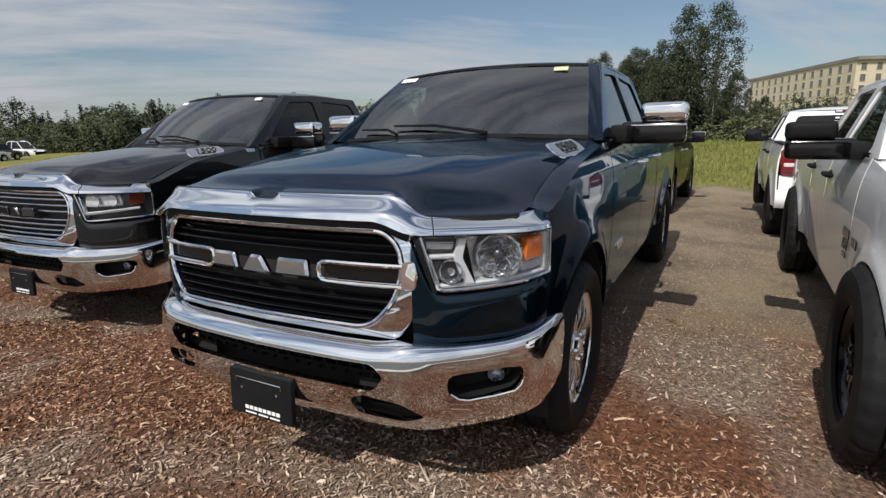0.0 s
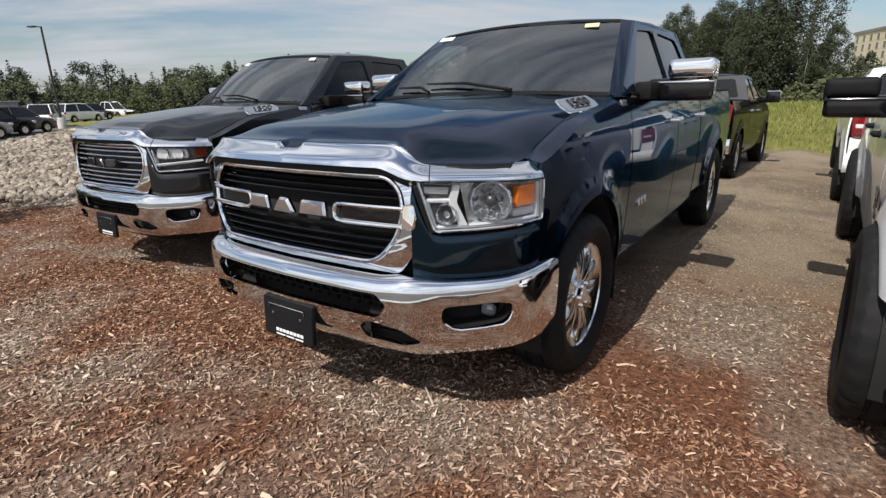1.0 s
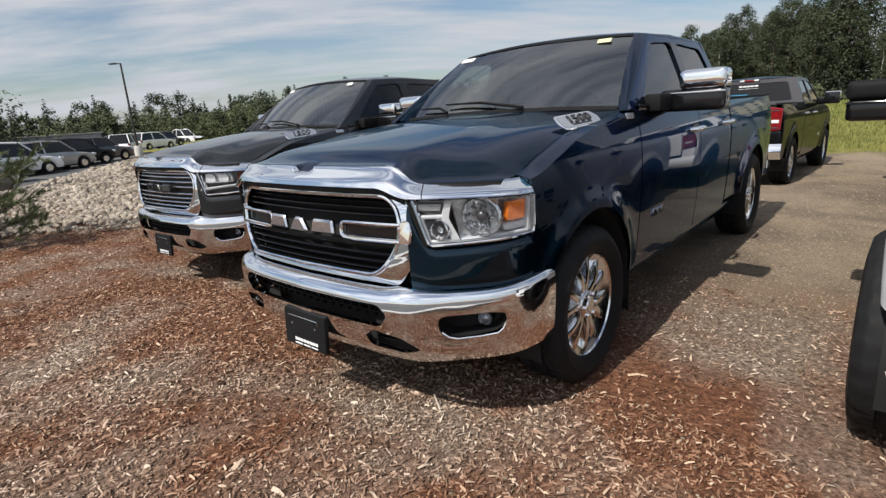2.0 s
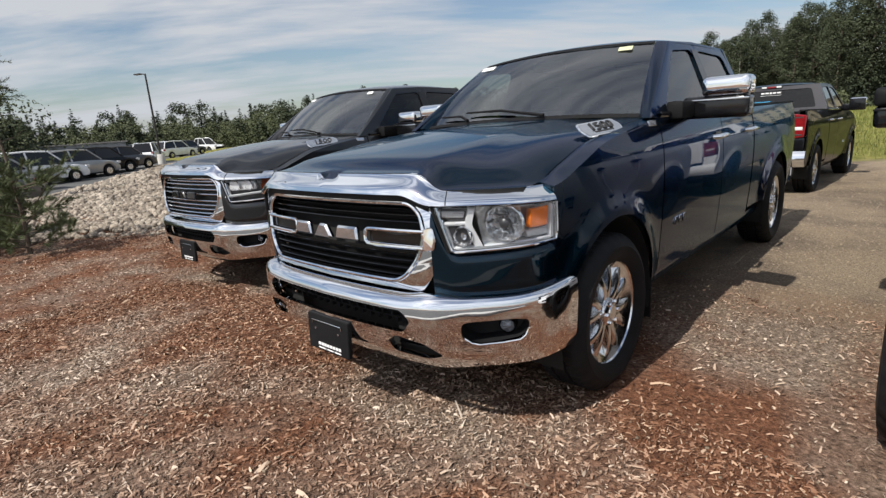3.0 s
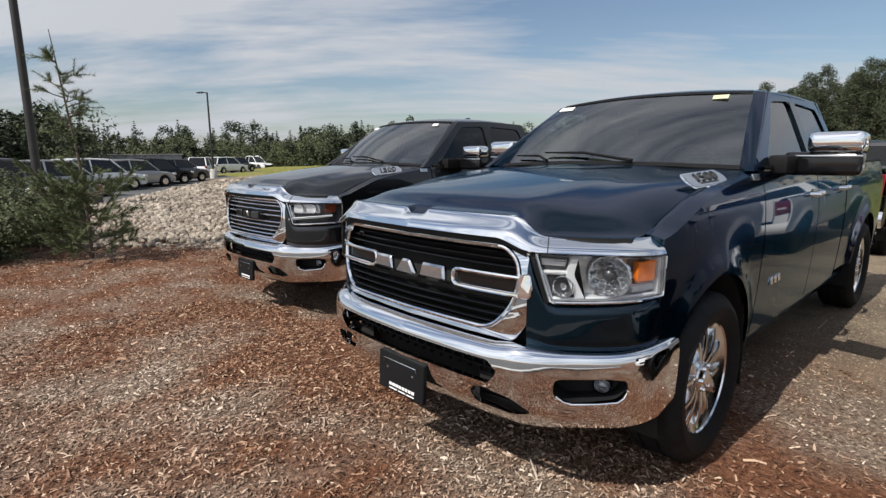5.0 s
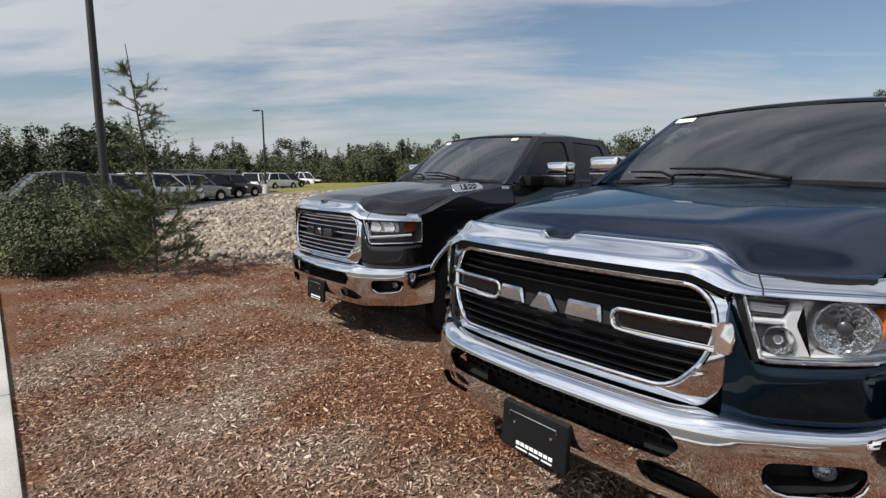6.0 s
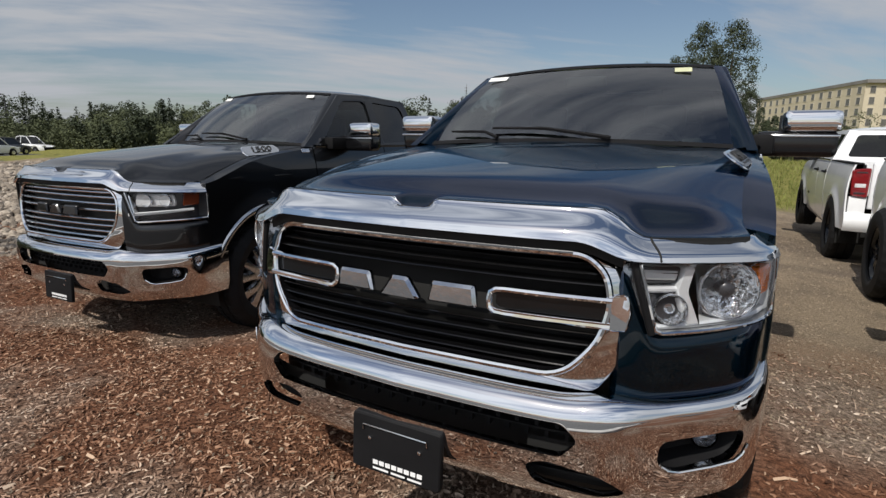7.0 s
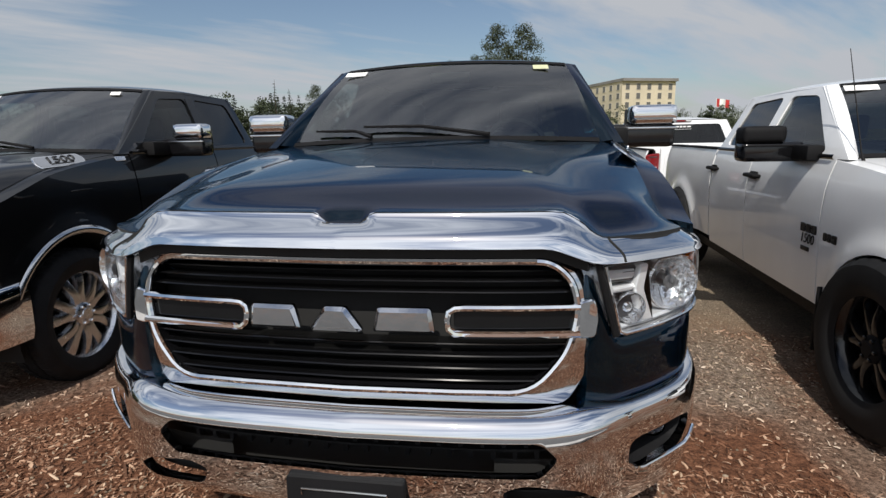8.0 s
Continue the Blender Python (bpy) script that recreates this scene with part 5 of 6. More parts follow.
def make_ground():
    xs = sorted(set([round(v, 2) for v in steps(-30, 12, 210)] + [-2500, -900, -300, -160, -90, -60, -45, -36, 15, 20, 30, 40, 80, 200, 700, 2500]))
    ys = sorted(set([round(v, 2) for v in steps(-3, 18, 105)] + [round(v, 2) for v in steps(18.5, 40, 40)] + [-2500, -700, -200, -60, -20, -8, 45, 55, 70, 110, 200, 500, 1200, 2500]))
    bm = grid(lambda x, y: Vector((x, y, rough_z(x, y))), xs, ys)
    return tagged(obj("ground", bm, ground_material()), "rough ground of wood mulch, gravel and dry grass", "ground", kind="structure")


GROUND_OB = make_ground()


def stuff_mesh(name, verts, faces, material, label, category, smooth=False):
    me = bpy.data.meshes.new(name)
    me.from_pydata(verts, [], faces)
    me.materials.append(material)
    if smooth:
        me.polygons.foreach_set("use_smooth", [True] * len(me.polygons))
    return tagged(new(name, me), label, category, kind="stuff")


def chip_material():
    m = mat("wood chips", (0.4, 0.3, 0.2), 0.9, spec=0.25)
    nt = m.node_tree
    N, L = nt.nodes.new, nt.links.new
    b = nt.nodes["Principled BSDF"]
    g, tc, r1, r2, mx, mr = N("ShaderNodeNewGeometry"), N("ShaderNodeTexCoord"), N("ShaderNodeValToRGB"), N("ShaderNodeValToRGB"), N("ShaderNodeMix"), N("ShaderNodeMapRange")
    mx.data_type = "RGBA"
    mr.inputs["From Min"].default_value, mr.inputs["From Max"].default_value = 0.38, 0.56
    L(mulch_tone(nt, tc), mr.inputs["Value"])
    for r, cols in ((r1, ((0.0, (0.088, 0.061, 0.044)), (0.4, (0.266, 0.189, 0.138)), (0.82, (0.472, 0.372, 0.289)), (1.0, (0.614, 0.519, 0.431)))),
                    (r2, ((0.0, (0.053, 0.024, 0.014)), (0.5, (0.195, 0.094, 0.054)), (0.86, (0.354, 0.206, 0.132)), (1.0, (0.555, 0.407, 0.289))))):
        r.color_ramp.elements[0].color, r.color_ramp.elements[1].color = (*cols[0][1], 1), (*cols[-1][1], 1)
        for pos, c in cols[1:-1]:
            e = r.color_ramp.elements.new(pos)
            e.color = (*c, 1)
        L(g.outputs["Random Per Island"], r.inputs[0])
    L(mr.outputs[0], mx.inputs["Factor"]); L(r1.outputs[0], mx.inputs["A"]); L(r2.outputs[0], mx.inputs["B"])
    L(mx.outputs["Result"], b.inputs["Base Color"])
    return m


HX, HY = np.linspace(-14, 5, 240), np.linspace(-2.2, 8, 130)
HZ = np.array([[rough_z(x, y) for y in HY] for x in HX])
HN = np.array([[noise.noise(Vector((x * 1.7, y * 1.7, 3))) for y in HY] for x in HX])


def pick(table, x, y):
    i = np.clip((x - HX[0]) / (HX[1] - HX[0]), 0, len(HX) - 1.001)
    j = np.clip((y - HY[0]) / (HY[1] - HY[0]), 0, len(HY) - 1.001)
    a, b = i.astype(int), j.astype(int)
    u, v = i - a, j - b
    return table[a, b] * (1 - u) * (1 - v) + table[a + 1, b] * u * (1 - v) + table[a, b + 1] * (1 - u) * v + table[a + 1, b + 1] * u * v


def make_chips():
    """Shreds of bark mulch lying on the ground."""
    rng = np.random.default_rng(5)
    vs, count = [], 0
    for x0, x1, y0, y1, n in ((-3.6, 3.0, -1.66, 0.9, 80000), (-10.0, -3.6, -1.66, 1.9, 36000), (-7.5, 3.0, 0.9, 2.8, 22000)):
        x, y = rng.uniform(x0, x1, n), rng.uniform(y0, y1, n)
        keep = ((pick(HN, x, y) > -0.25) | (rng.random(n) < 0.5)) & (y > -1.53 + 0.0445 * x)
        x, y = x[keep], y[keep]
        n = len(x)
        ln = rng.gamma(2.2, 0.0033, n) + 0.004
        wd = rng.uniform(0.0016, 0.0042, n)
        big = rng.random(n) < 0.015
        ln, wd = np.where(big, ln * 1.9, ln), np.where(big, wd * 1.8, wd)
        a = rng.uniform(0, math.pi, n)
        dx, dy, nx, ny = np.cos(a) * ln, np.sin(a) * ln, -np.sin(a) * wd, np.cos(a) * wd
        z = pick(HZ, x, y) + rng.uniform(0.002, 0.010, n)
        t, r, bow = rng.normal(0, 0.25, n) * ln, rng.normal(0, 0.6, n) * wd, rng.uniform(0, 0.25, n) * ln
        six = [(x - dx - nx, y - dy - ny, z - t - r), (x - nx, y - ny, z + bow - r), (x + dx - nx * 0.5, y + dy - ny * 0.5, z + t - r),
               (x + dx + nx * 0.5, y + dy + ny * 0.5, z + t + r), (x + nx, y + ny, z + bow + r), (x - dx + nx, y - dy + ny, z - t + r)]
        vs.append(np.stack([np.stack(p, -1) for p in six], 1).reshape(-1, 3))
        count += n
    verts = np.concatenate(vs)
    k = np.arange(count)[:, None] * 6
    faces = np.concatenate([k + np.array([0, 1, 4, 5]), k + np.array([1, 2, 3, 4])], 1).reshape(-1, 4)
    stuff_mesh("wood_mulch", verts.tolist(), faces.tolist(), chip_material(), "shredded brown and grey wood mulch on the ground", "mulch")


make_chips()


def ico(sub):
    b = bmesh.new()
    bmesh.ops.create_icosphere(b, subdivisions=sub, radius=1.0)
    v = [tuple(x.co) for x in b.verts]
    f = [tuple(x.index for x in q.verts) for q in b.faces]
    b.free()
    return v, f


ICO1, ICO2 = ico(1), ico(2)


def pebbles():
    rng = np.random.default_rng(9)
    verts, faces = [], []
    for x0, x1, y0, y1, n, r0, r1 in ((0.7, 2.4, 1.6, 6.0, 4200, 0.003, 0.009), (0.5, 2.2, 6.0, 14.0, 1400, 0.005, 0.013), (-7.5, -4.0, 1.5, 4.5, 900, 0.01, 0.03), (-2.0, 3.0, -1.6, 1.2, 900, 0.005, 0.012)):
        for _ in range(n):
            x, y = rng.uniform(x0, x1), rng.uniform(y0, y1)
            r = rng.uniform(r0, r1)
            k = len(verts)
            sx, sy, sz = r * rng.uniform(0.8, 1.3), r * rng.uniform(0.7, 1.2), r * rng.uniform(0.4, 0.8)
            z = rough_z(x, y) + sz * 0.35
            verts += [(x + sx * a, y + sy * b, z + sz * c) for a, b, c in ICO1[0]]
            faces += [(k + a, k + b, k + c) for a, b, c in ICO1[1]]
    stuff_mesh("gravel", verts, faces, STONE_LOOSE, "loose grey and tan gravel between the trucks", "gravel")


STONE_LOOSE = mat("gravel stones", (0.29, 0.228, 0.165), 0.9, vary=0.3, scale=20, random_tint=0.35, by="island", spec=0.25)
STONE = mat("riprap stone", (0.36, 0.31, 0.255), 0.9, color2=(0.20, 0.165, 0.13), scale=3.0, fine=0.18, fine_scale=60, bump=0.004, random_tint=0.38, by="island", spec=0.25)
STONE_ONE = mat("loose bank stone", (0.36, 0.31, 0.255), 0.9, color2=(0.20, 0.165, 0.13), scale=3.0, fine=0.18, fine_scale=60, bump=0.004, random_tint=0.38, spec=0.25)
pebbles()


def make_bank():
    """The bank of broken stone below the car park."""
    rng = np.random.default_rng(3)
    across = Vector((BANK_UP.y, -BANK_UP.x))
    bank = tagged(new("stone_bank"), "bank of grey broken stones below the car park", "stone bank")
    shapes = []
    for k in range(6):
        v = [Vector(p) * (1 + 0.30 * noise.noise(Vector(p) * 1.4 + Vector((k * 5, 0, 0)))) for p in ICO2[0]]
        v = [Vector((p.x * (1.2 - 0.08 * k), p.y * (0.75 + 0.07 * k), p.z * 0.72)) for p in v]
        me = bpy.data.meshes.new("stone")
        me.from_pydata(v, [], ICO2[1])
        me.materials.append(STONE_ONE)
        shapes.append((me, np.array(v)))
    v1, f1, f2 = np.array(ICO1[0]), np.array(ICO1[1]), np.array(ICO2[1])
    verts, faces, total, n_parts = [], [], 0, 0
    s = -0.1
    while s < 34:
        size = 0.050 + 0.0060 * max(0, s)
        gap = size * 1.62
        a = -9.0
        while a < 7.0 + s * 0.3:
            q = BANK_AT + BANK_UP * (s + rng.uniform(-0.45, 0.45) * gap) + across * (a + rng.uniform(-0.45, 0.45) * gap)
            a += gap
            x, y = q.x, q.y
            e = bank_s(x, y)
            left = (q - ROAD_AT).dot(ROAD_LEFT)
            beside = (x + 3.33) + (y - 0.645) * 0.042
            if e < -0.10 or beside > -1.35 or left > -0.3 or (e < 0.35 and rng.random() < 0.35):
                continue
            r = size * rng.uniform(0.55, 1.2)
            z = ground_z(x, y) + r * rng.uniform(0.05, 0.55) + 0.05 * math.sin(x * 2.1) * math.sin(y * 1.7)
            rot = Euler((rng.uniform(-0.7, 0.7), rng.uniform(-0.7, 0.7), rng.uniform(0, 6.28)))
            me, v = shapes[int(rng.integers(6))]
            if e < 0.9 and n_parts < 300 and -1.6 < (q - BANK_AT).dot(across) < 1.6:
                o = bpy.data.objects.new("stone", me)
                scene.collection.objects.link(o)
                o.parent = bank
                o.matrix_basis = Matrix.LocRotScale((x, y, z), rot, (r, r, r))
                n_parts += 1
                continue
            m3 = np.array(rot.to_matrix()) * r
            near = e < 1.3
            p = (v if near else v1) @ m3.T + (x, y, z)
            verts.append(p)
            faces.append((f2 if near else f1) + total)
            total += len(p)
        s += gap * 0.8
    me = bpy.data.meshes.new("far_stone")
    me.from_pydata(np.concatenate(verts).tolist(), [], np.concatenate(faces).tolist())
    me.materials.append(STONE)
    o = new("far_stone", me)
    o.parent = bank
    tagged(o, kind="stuff")


make_bank()

# kerb and pavement behind the camera's line, car park above the bank
CONCRETE = mat("pale concrete", (0.52, 0.50, 0.47), 0.85, vary=0.22, scale=2.2, fine=0.12, fine_scale=90, bump=0.002, spec=0.3)
ASPHALT = mat("grey asphalt", (0.105, 0.105, 0.105), 0.9, vary=0.25, scale=0.35, fine=0.3, fine_scale=60, bump=0.004, spec=0.3)
kerb = tagged(new("kerb"), "pale concrete kerb along the mulch bed", "kerb", kind="structure")
for i in range(10):
    bm = blockbm(-9.0 + i * 1.5 + 0.004, -7.5 + i * 1.5 - 0.004, -2.02, -1.70, -0.10, 0.035, bevel=0.012)
    part("kerb_stone", bm, CONCRETE, kerb)
kerb.matrix_basis = pose(0, 0.145, 0, 0, 0, 2.55)
bm = grid(lambda x, y: Vector((x, y + 0.145 + 0.0445 * x, 0.012)), steps(-14, 12, 20), [-14, -9, -5, -2.02])
tagged(obj("road", bm, ASPHALT), "grey asphalt drive beside the kerb", "road", kind="structure")


def lot_sheet(name, c0, c1, lift, material, label, category):
    """A strip of the car park, c metres to the left of its edge, laid on the rising ground."""
    ahead = Vector((-0.837, 0.546))
    bm = grid(lambda c, s: Vector((*(ROAD_AT + ROAD_LEFT * c + ahead * s), ground_z(*(ROAD_AT + ROAD_LEFT * c + ahead * s)) + lift)), steps(c0, c1, 8), steps(-9, 75, 42))
    top = [v for v in bm.verts]
    ret = bmesh.ops.extrude_face_region(bm, geom=list(bm.faces))
    for v in ret["geom"]:
        if isinstance(v, bmesh.types.BMVert):
            v.co.z -= 0.35
    return tagged(obj(name, bm, material, smooth=False), label, category, kind="structure")


lot_sheet("car_park_kerb", 0.0, 0.3, 0.14, CONCRETE, "pale concrete kerb at the top of the bank", "kerb")
lot_sheet("car_park", 0.3, 34, 0.03, ASPHALT, "grey asphalt car park above the stone bank", "car park")

# trees, field, building, parked cars
BARK = mat("grey brown bark", (0.12, 0.095, 0.075), 0.95, vary=0.35, scale=6, fine=0.3, fine_scale=60, bump=0.006, spec=0.2)
BIRCH = mat("pale birch bark", (0.42, 0.40, 0.36), 0.9, vary=0.4, scale=5, spec=0.2)


def leaf_mat(name, c, c2, tint=0.35):
    m = mat(name, c, 0.75, color2=c2, scale=0.6, random_tint=tint, by="island", spec=0.25)
    nt = m.node_tree
    b = nt.nodes["Principled BSDF"]
    b.inputs["Subsurface Weight"].default_value = 0.0
    return m


LEAF_DARK = leaf_mat("dark conifer needles", (0.044, 0.056, 0.033), (0.031, 0.041, 0.024), 0.2)
LEAF_MID = leaf_mat("summer leaves", (0.056, 0.068, 0.037), (0.039, 0.050, 0.027), 0.2)
LEAF_LIGHT = leaf_mat("light green shrub leaves", (0.095, 0.108, 0.053), (0.064, 0.076, 0.037), 0.2)
NEEDLE = leaf_mat("young pine needles", (0.125, 0.15, 0.070), (0.090, 0.112, 0.050), 0.3)
GRASS_BLADE = leaf_mat("tall dry grass", (0.19, 0.20, 0.055), (0.12, 0.135, 0.035))


class Soup:
    """Many small faces gathered into one mesh."""
    def __init__(self):
        self.v, self.f, self.quads, self.base = [], [], [], 0

    def leaves(self, p, n, size, rng, long=1.6):
        """Leaves at the places p, facing n, by arrays."""
        n = n / np.maximum(np.linalg.norm(n, axis=1, keepdims=True), 1e-9)
        r = rng.normal(0, 1, p.shape)
        t = np.cross(n, r)
        t /= np.maximum(np.linalg.norm(t, axis=1, keepdims=True), 1e-9)
        b = np.cross(n, t)
        s = np.asarray(size)[:, None]
        self.quads.append(np.stack([p - t * s * long * 0.5, p + b * s * 0.42, p + t * s * long * 0.5, p - b * s * 0.42], 1))

    def mesh(self, name, material):
        v, f = [np.array(self.v).reshape(-1, 3)], [tuple(q) for q in self.f]
        if self.quads:
            q = np.concatenate(self.quads).reshape(-1, 3)
            k = len(self.v) + np.arange(len(q) // 4)[:, None] * 4 + np.array([0, 1, 2, 3])
            v.append(q)
            f += k.tolist()
        me = bpy.data.meshes.new(name)
        me.from_pydata(np.concatenate(v).tolist(), [], f)
        me.materials.append(material)
        return me


def rand_dir(rng):
    v = Vector(rng.normal(0, 1, 3))
    return v.normalized()


def clump(soup, c, r, n, size, rng, flat=0.8):
    d = rng.normal(0, 1, (n, 3))
    d /= np.linalg.norm(d, axis=1, keepdims=True)
    p = np.array(c) + d * np.array([1, 1, flat]) * r * (rng.uniform(0.45, 1.0, n) ** 0.6)[:, None]
    e = rng.normal(0, 0.5, (n, 3))
    soup.leaves(p, d + e + np.array([0, 0, 0.5]), size * rng.uniform(0.6, 1.3, n), rng)


def broad_crown(soup, h, wide, rng, n_clumps=46, leaves=38, size=0.30, low=0.25, at=Vector((0, 0, 0))):
    for _ in range(n_clumps):
        t = rng.uniform(low, 1.0)
        prof = math.sin(min(1, (t - low) / (1 - low) * 0.92 + 0.08) * math.pi) ** 0.6
        a, rr = rng.uniform(0, 6.28), wide * prof * rng.uniform(0.35, 1.0)
        clump(soup, at + Vector((math.cos(a) * rr, math.sin(a) * rr, h * t)), wide * rng.uniform(0.14, 0.34), leaves, size, rng)


def spruce_crown(soup, h, wide, rng, size=0.30, dens=1.0, at=Vector((0, 0, 0)), low=0.12):
    z = h * low
    while z < h * 0.99:
        t = z / h
        r = wide * (1 - t) ** 0.8 * rng.uniform(0.7, 1.15) + 0.12
        n = max(4, int(9 * dens * (1 - t) + 3))
        for i in range(n):
            a = 6.28 * i / n + rng.uniform(-0.4, 0.4)
            ln = r * rng.uniform(0.6, 1.1)
            m = max(2, int(ln / size * 2.0))
            u = (np.arange(m) + rng.uniform(0, 1, m)) / m
            p = np.array(at) + np.stack([math.cos(a) * ln * u, math.sin(a) * ln * u, z - 0.28 * ln * u * u + rng.uniform(-0.1, 0.1, m)], 1)
            soup.leaves(p, np.array([math.cos(a) * 0.3, math.sin(a) * 0.3, 1]) + rng.normal(0, 0.35, (m, 3)), size * rng.uniform(0.6, 1.2, m), rng, 1.9)
        z += h * 0.035 * rng.uniform(0.7, 1.3)


def trunk_mesh(h, r, rng, lean=0.02, limbs=7, spread=1.5, low=0.3):
    pts = [Vector((lean * h * t * t + rng.normal(0, 0.01) * h * t, lean * 0.5 * h * t + rng.normal(0, 0.008) * h * t, h * t)) for t in steps(0, 1, 7)]
    bm = tube([pts[0] - Vector((0, 0, 0.3)), *pts], [r * 1.35] + [r * (1.05 - 0.92 * t) for t in steps(0, 1, 7)], 8)
    for _ in range(limbs):
        t = rng.uniform(low, 0.92)
        p = pts[0].lerp(pts[-1], t)
        p.x, p.y = np.interp(t, steps(0, 1, 7), [q.x for q in pts]), np.interp(t, steps(0, 1, 7), [q.y for q in pts])
        a, ln = rng.uniform(0, 6.28), spread * (1.1 - 0.8 * t) * rng.uniform(0.5, 1.1)
        tube([p, p + Vector((math.cos(a) * ln * 0.5, math.sin(a) * ln * 0.5, ln * 0.25)), p + Vector((math.cos(a) * ln, math.sin(a) * ln, ln * 0.62))], [r * 0.4 * (1.1 - t), r * 0.26 * (1.1 - t), r * 0.08], 6, bm=bm)
    return bm


def tree_kind(kind, h, seed):
    """One tree with trunk and crown, at the origin."""
    rng = np.random.default_rng(seed)
    label = {"spruce": "tall dark spruce at the edge of the field", "broad": "tall leafy tree at the edge of the field", "birch": "pale-stemmed birch with a thin leafy crown"}[kind]
    T = thing("tree", label, "tree", "trees behind the field")
    s = Soup()
    if kind == "spruce":
        part("trunk", trunk_mesh(h, h * 0.014, rng, 0.0, 5, h * 0.1), BARK, T)
        spruce_crown(s, h, h * 0.165, rng, 0.16, 2.2)
        m = LEAF_DARK
    elif kind == "broad":
        part("trunk", trunk_mesh(h * 0.86, h * 0.016, rng, 0.02, 10, h * 0.28), BARK, T)
        broad_crown(s, h, h * 0.20, rng, 230, 52, 0.125, 0.16)
        m = LEAF_MID
    else:
        part("trunk", trunk_mesh(h * 0.9, h * 0.011, rng, 0.03, 9, h * 0.2), BIRCH, T)
        broad_crown(s, h, h * 0.15, rng, 110, 46, 0.115, 0.32)
        m = LEAF_MID
    o = new("crown", s.mesh("crown", m))
    o.parent = T
    return T


def tall_trees():
    rng = np.random.default_rng(12)
    masters = [tree_kind("broad", 13.0, 1), tree_kind("broad", 12.0, 2), tree_kind("spruce", 13.5, 3), tree_kind("spruce", 11.5, 4), tree_kind("birch", 10.0, 5), tree_kind("broad", 11.0, 6)]
    where = []
    for i in range(44):
        u = i / 43
        x = -20.5 + 21 * u + rng.uniform(-0.8, 0.8)
        y = 70 + rng.uniform(-4, 9) - 4 * u
        s = (0.70 + 0.17 * u + (0.22 if 0.80 < u < 0.93 else 0.0) + rng.uniform(-0.07, 0.07)) * (0.55 if u > 0.93 else 1.0)
        where.append((x, y, s, int(rng.choice([0, 1, 5, 2, 3, 4, 0, 1, 5, 3]))))
    for x, y, s, k in ((-1.0, 62, 0.55, 4), (1.0, 64, 0.60, 1), (2.2, 66, 0.5, 4), (-31, 66, 0.72, 3), (-33.5, 67, 0.66, 2), (-29, 70, 0.62, 0), (-36, 72, 0.5, 3)):
        where.append((x, y, s, k))
    used = set()
    for x, y, s, k in where:
        m = Matrix.LocRotScale((x, y, -0.05), Euler((0, 0, rng.uniform(0, 6.28))), (s, s, s * rng.uniform(0.94, 1.08)))
        if k in used:
            o = copy_thing(masters[k], Matrix.Identity(4))
        else:
            o = masters[k]
            used.add(k)
        o.matrix_basis = m
    for k, t in enumerate(masters):
        if k not in used:
            for c in (*t.children_recursive, t):
                bpy.data.objects.remove(c)


tall_trees()


def woods(name, label, seed, spots, mats, size):
    """A far wood: many crowns in one mesh for each kind of leaf."""
    rng = np.random.default_rng(seed)
    soups = {}
    for x, y, h, kind in spots:
        z = ground_z(x, y)
        at = Vector((x, y, z - 0.2))
        if kind == 0:
            spruce_crown(soups.setdefault(0, Soup()), h, h * 0.24, rng, size * 1.1, 1.0, at, 0.03)
        elif kind == 1:
            broad_crown(soups.setdefault(1, Soup()), h, h * 0.40, rng, 46, 28, size, 0.0, at)
        else:
            broad_crown(soups.setdefault(2, Soup()), h, h * 0.75, rng, 34, 24, size * 0.8, 0.0, at)
    for k, s in soups.items():
        tagged(new(name, s.mesh(name, mats[k])), label, "wood", kind="stuff")


def spread_wood():
    rng = np.random.default_rng(21)
    spots = []
    for yaw0, yaw1, d0, d1, n, h0, h1, kinds in ((33, 100, 105, 140, 250, 5.0, 9.0, (0, 0, 0, 1, 1)), (33, 78, 80, 98, 170, 2.2, 5.0, (1, 2, 2)), (80, 104, 64, 84, 75, 3.5, 7.5, (0, 1, 0, 2)),
                                                  (-25, 4, 105, 130, 44, 3.0, 6.5, (1, 2, 1)), (4, 34, 88, 112, 66, 5.0, 9.0, (0, 0, 1)), (-24, -10, 250, 330, 45, 9, 14, (0, 1))):
        for _ in range(n):
            a, d = radians(rng.uniform(yaw0, yaw1)), rng.uniform(d0, d1)
            spots.append((1.5 - math.sin(a) * d, -1.5 + math.cos(a) * d, rng.uniform(h0, h1), int(rng.choice(kinds))))
    woods("far_wood", "mixed green woodland beyond the car park", 22, spots, {0: LEAF_DARK, 1: LEAF_MID, 2: LEAF_LIGHT}, 0.25)
    low = []
    for _ in range(70):
        x = rng.uniform(-26, 14)
        low.append((x, 58 + rng.uniform(-4, 5), rng.uniform(0.8, 2.3), 2 if rng.random() < 0.7 else 1))
    woods("field_shrubs", "light green shrubs along the edge of the field", 23, low, {0: LEAF_DARK, 1: LEAF_MID, 2: LEAF_LIGHT}, 0.26)


spread_wood()


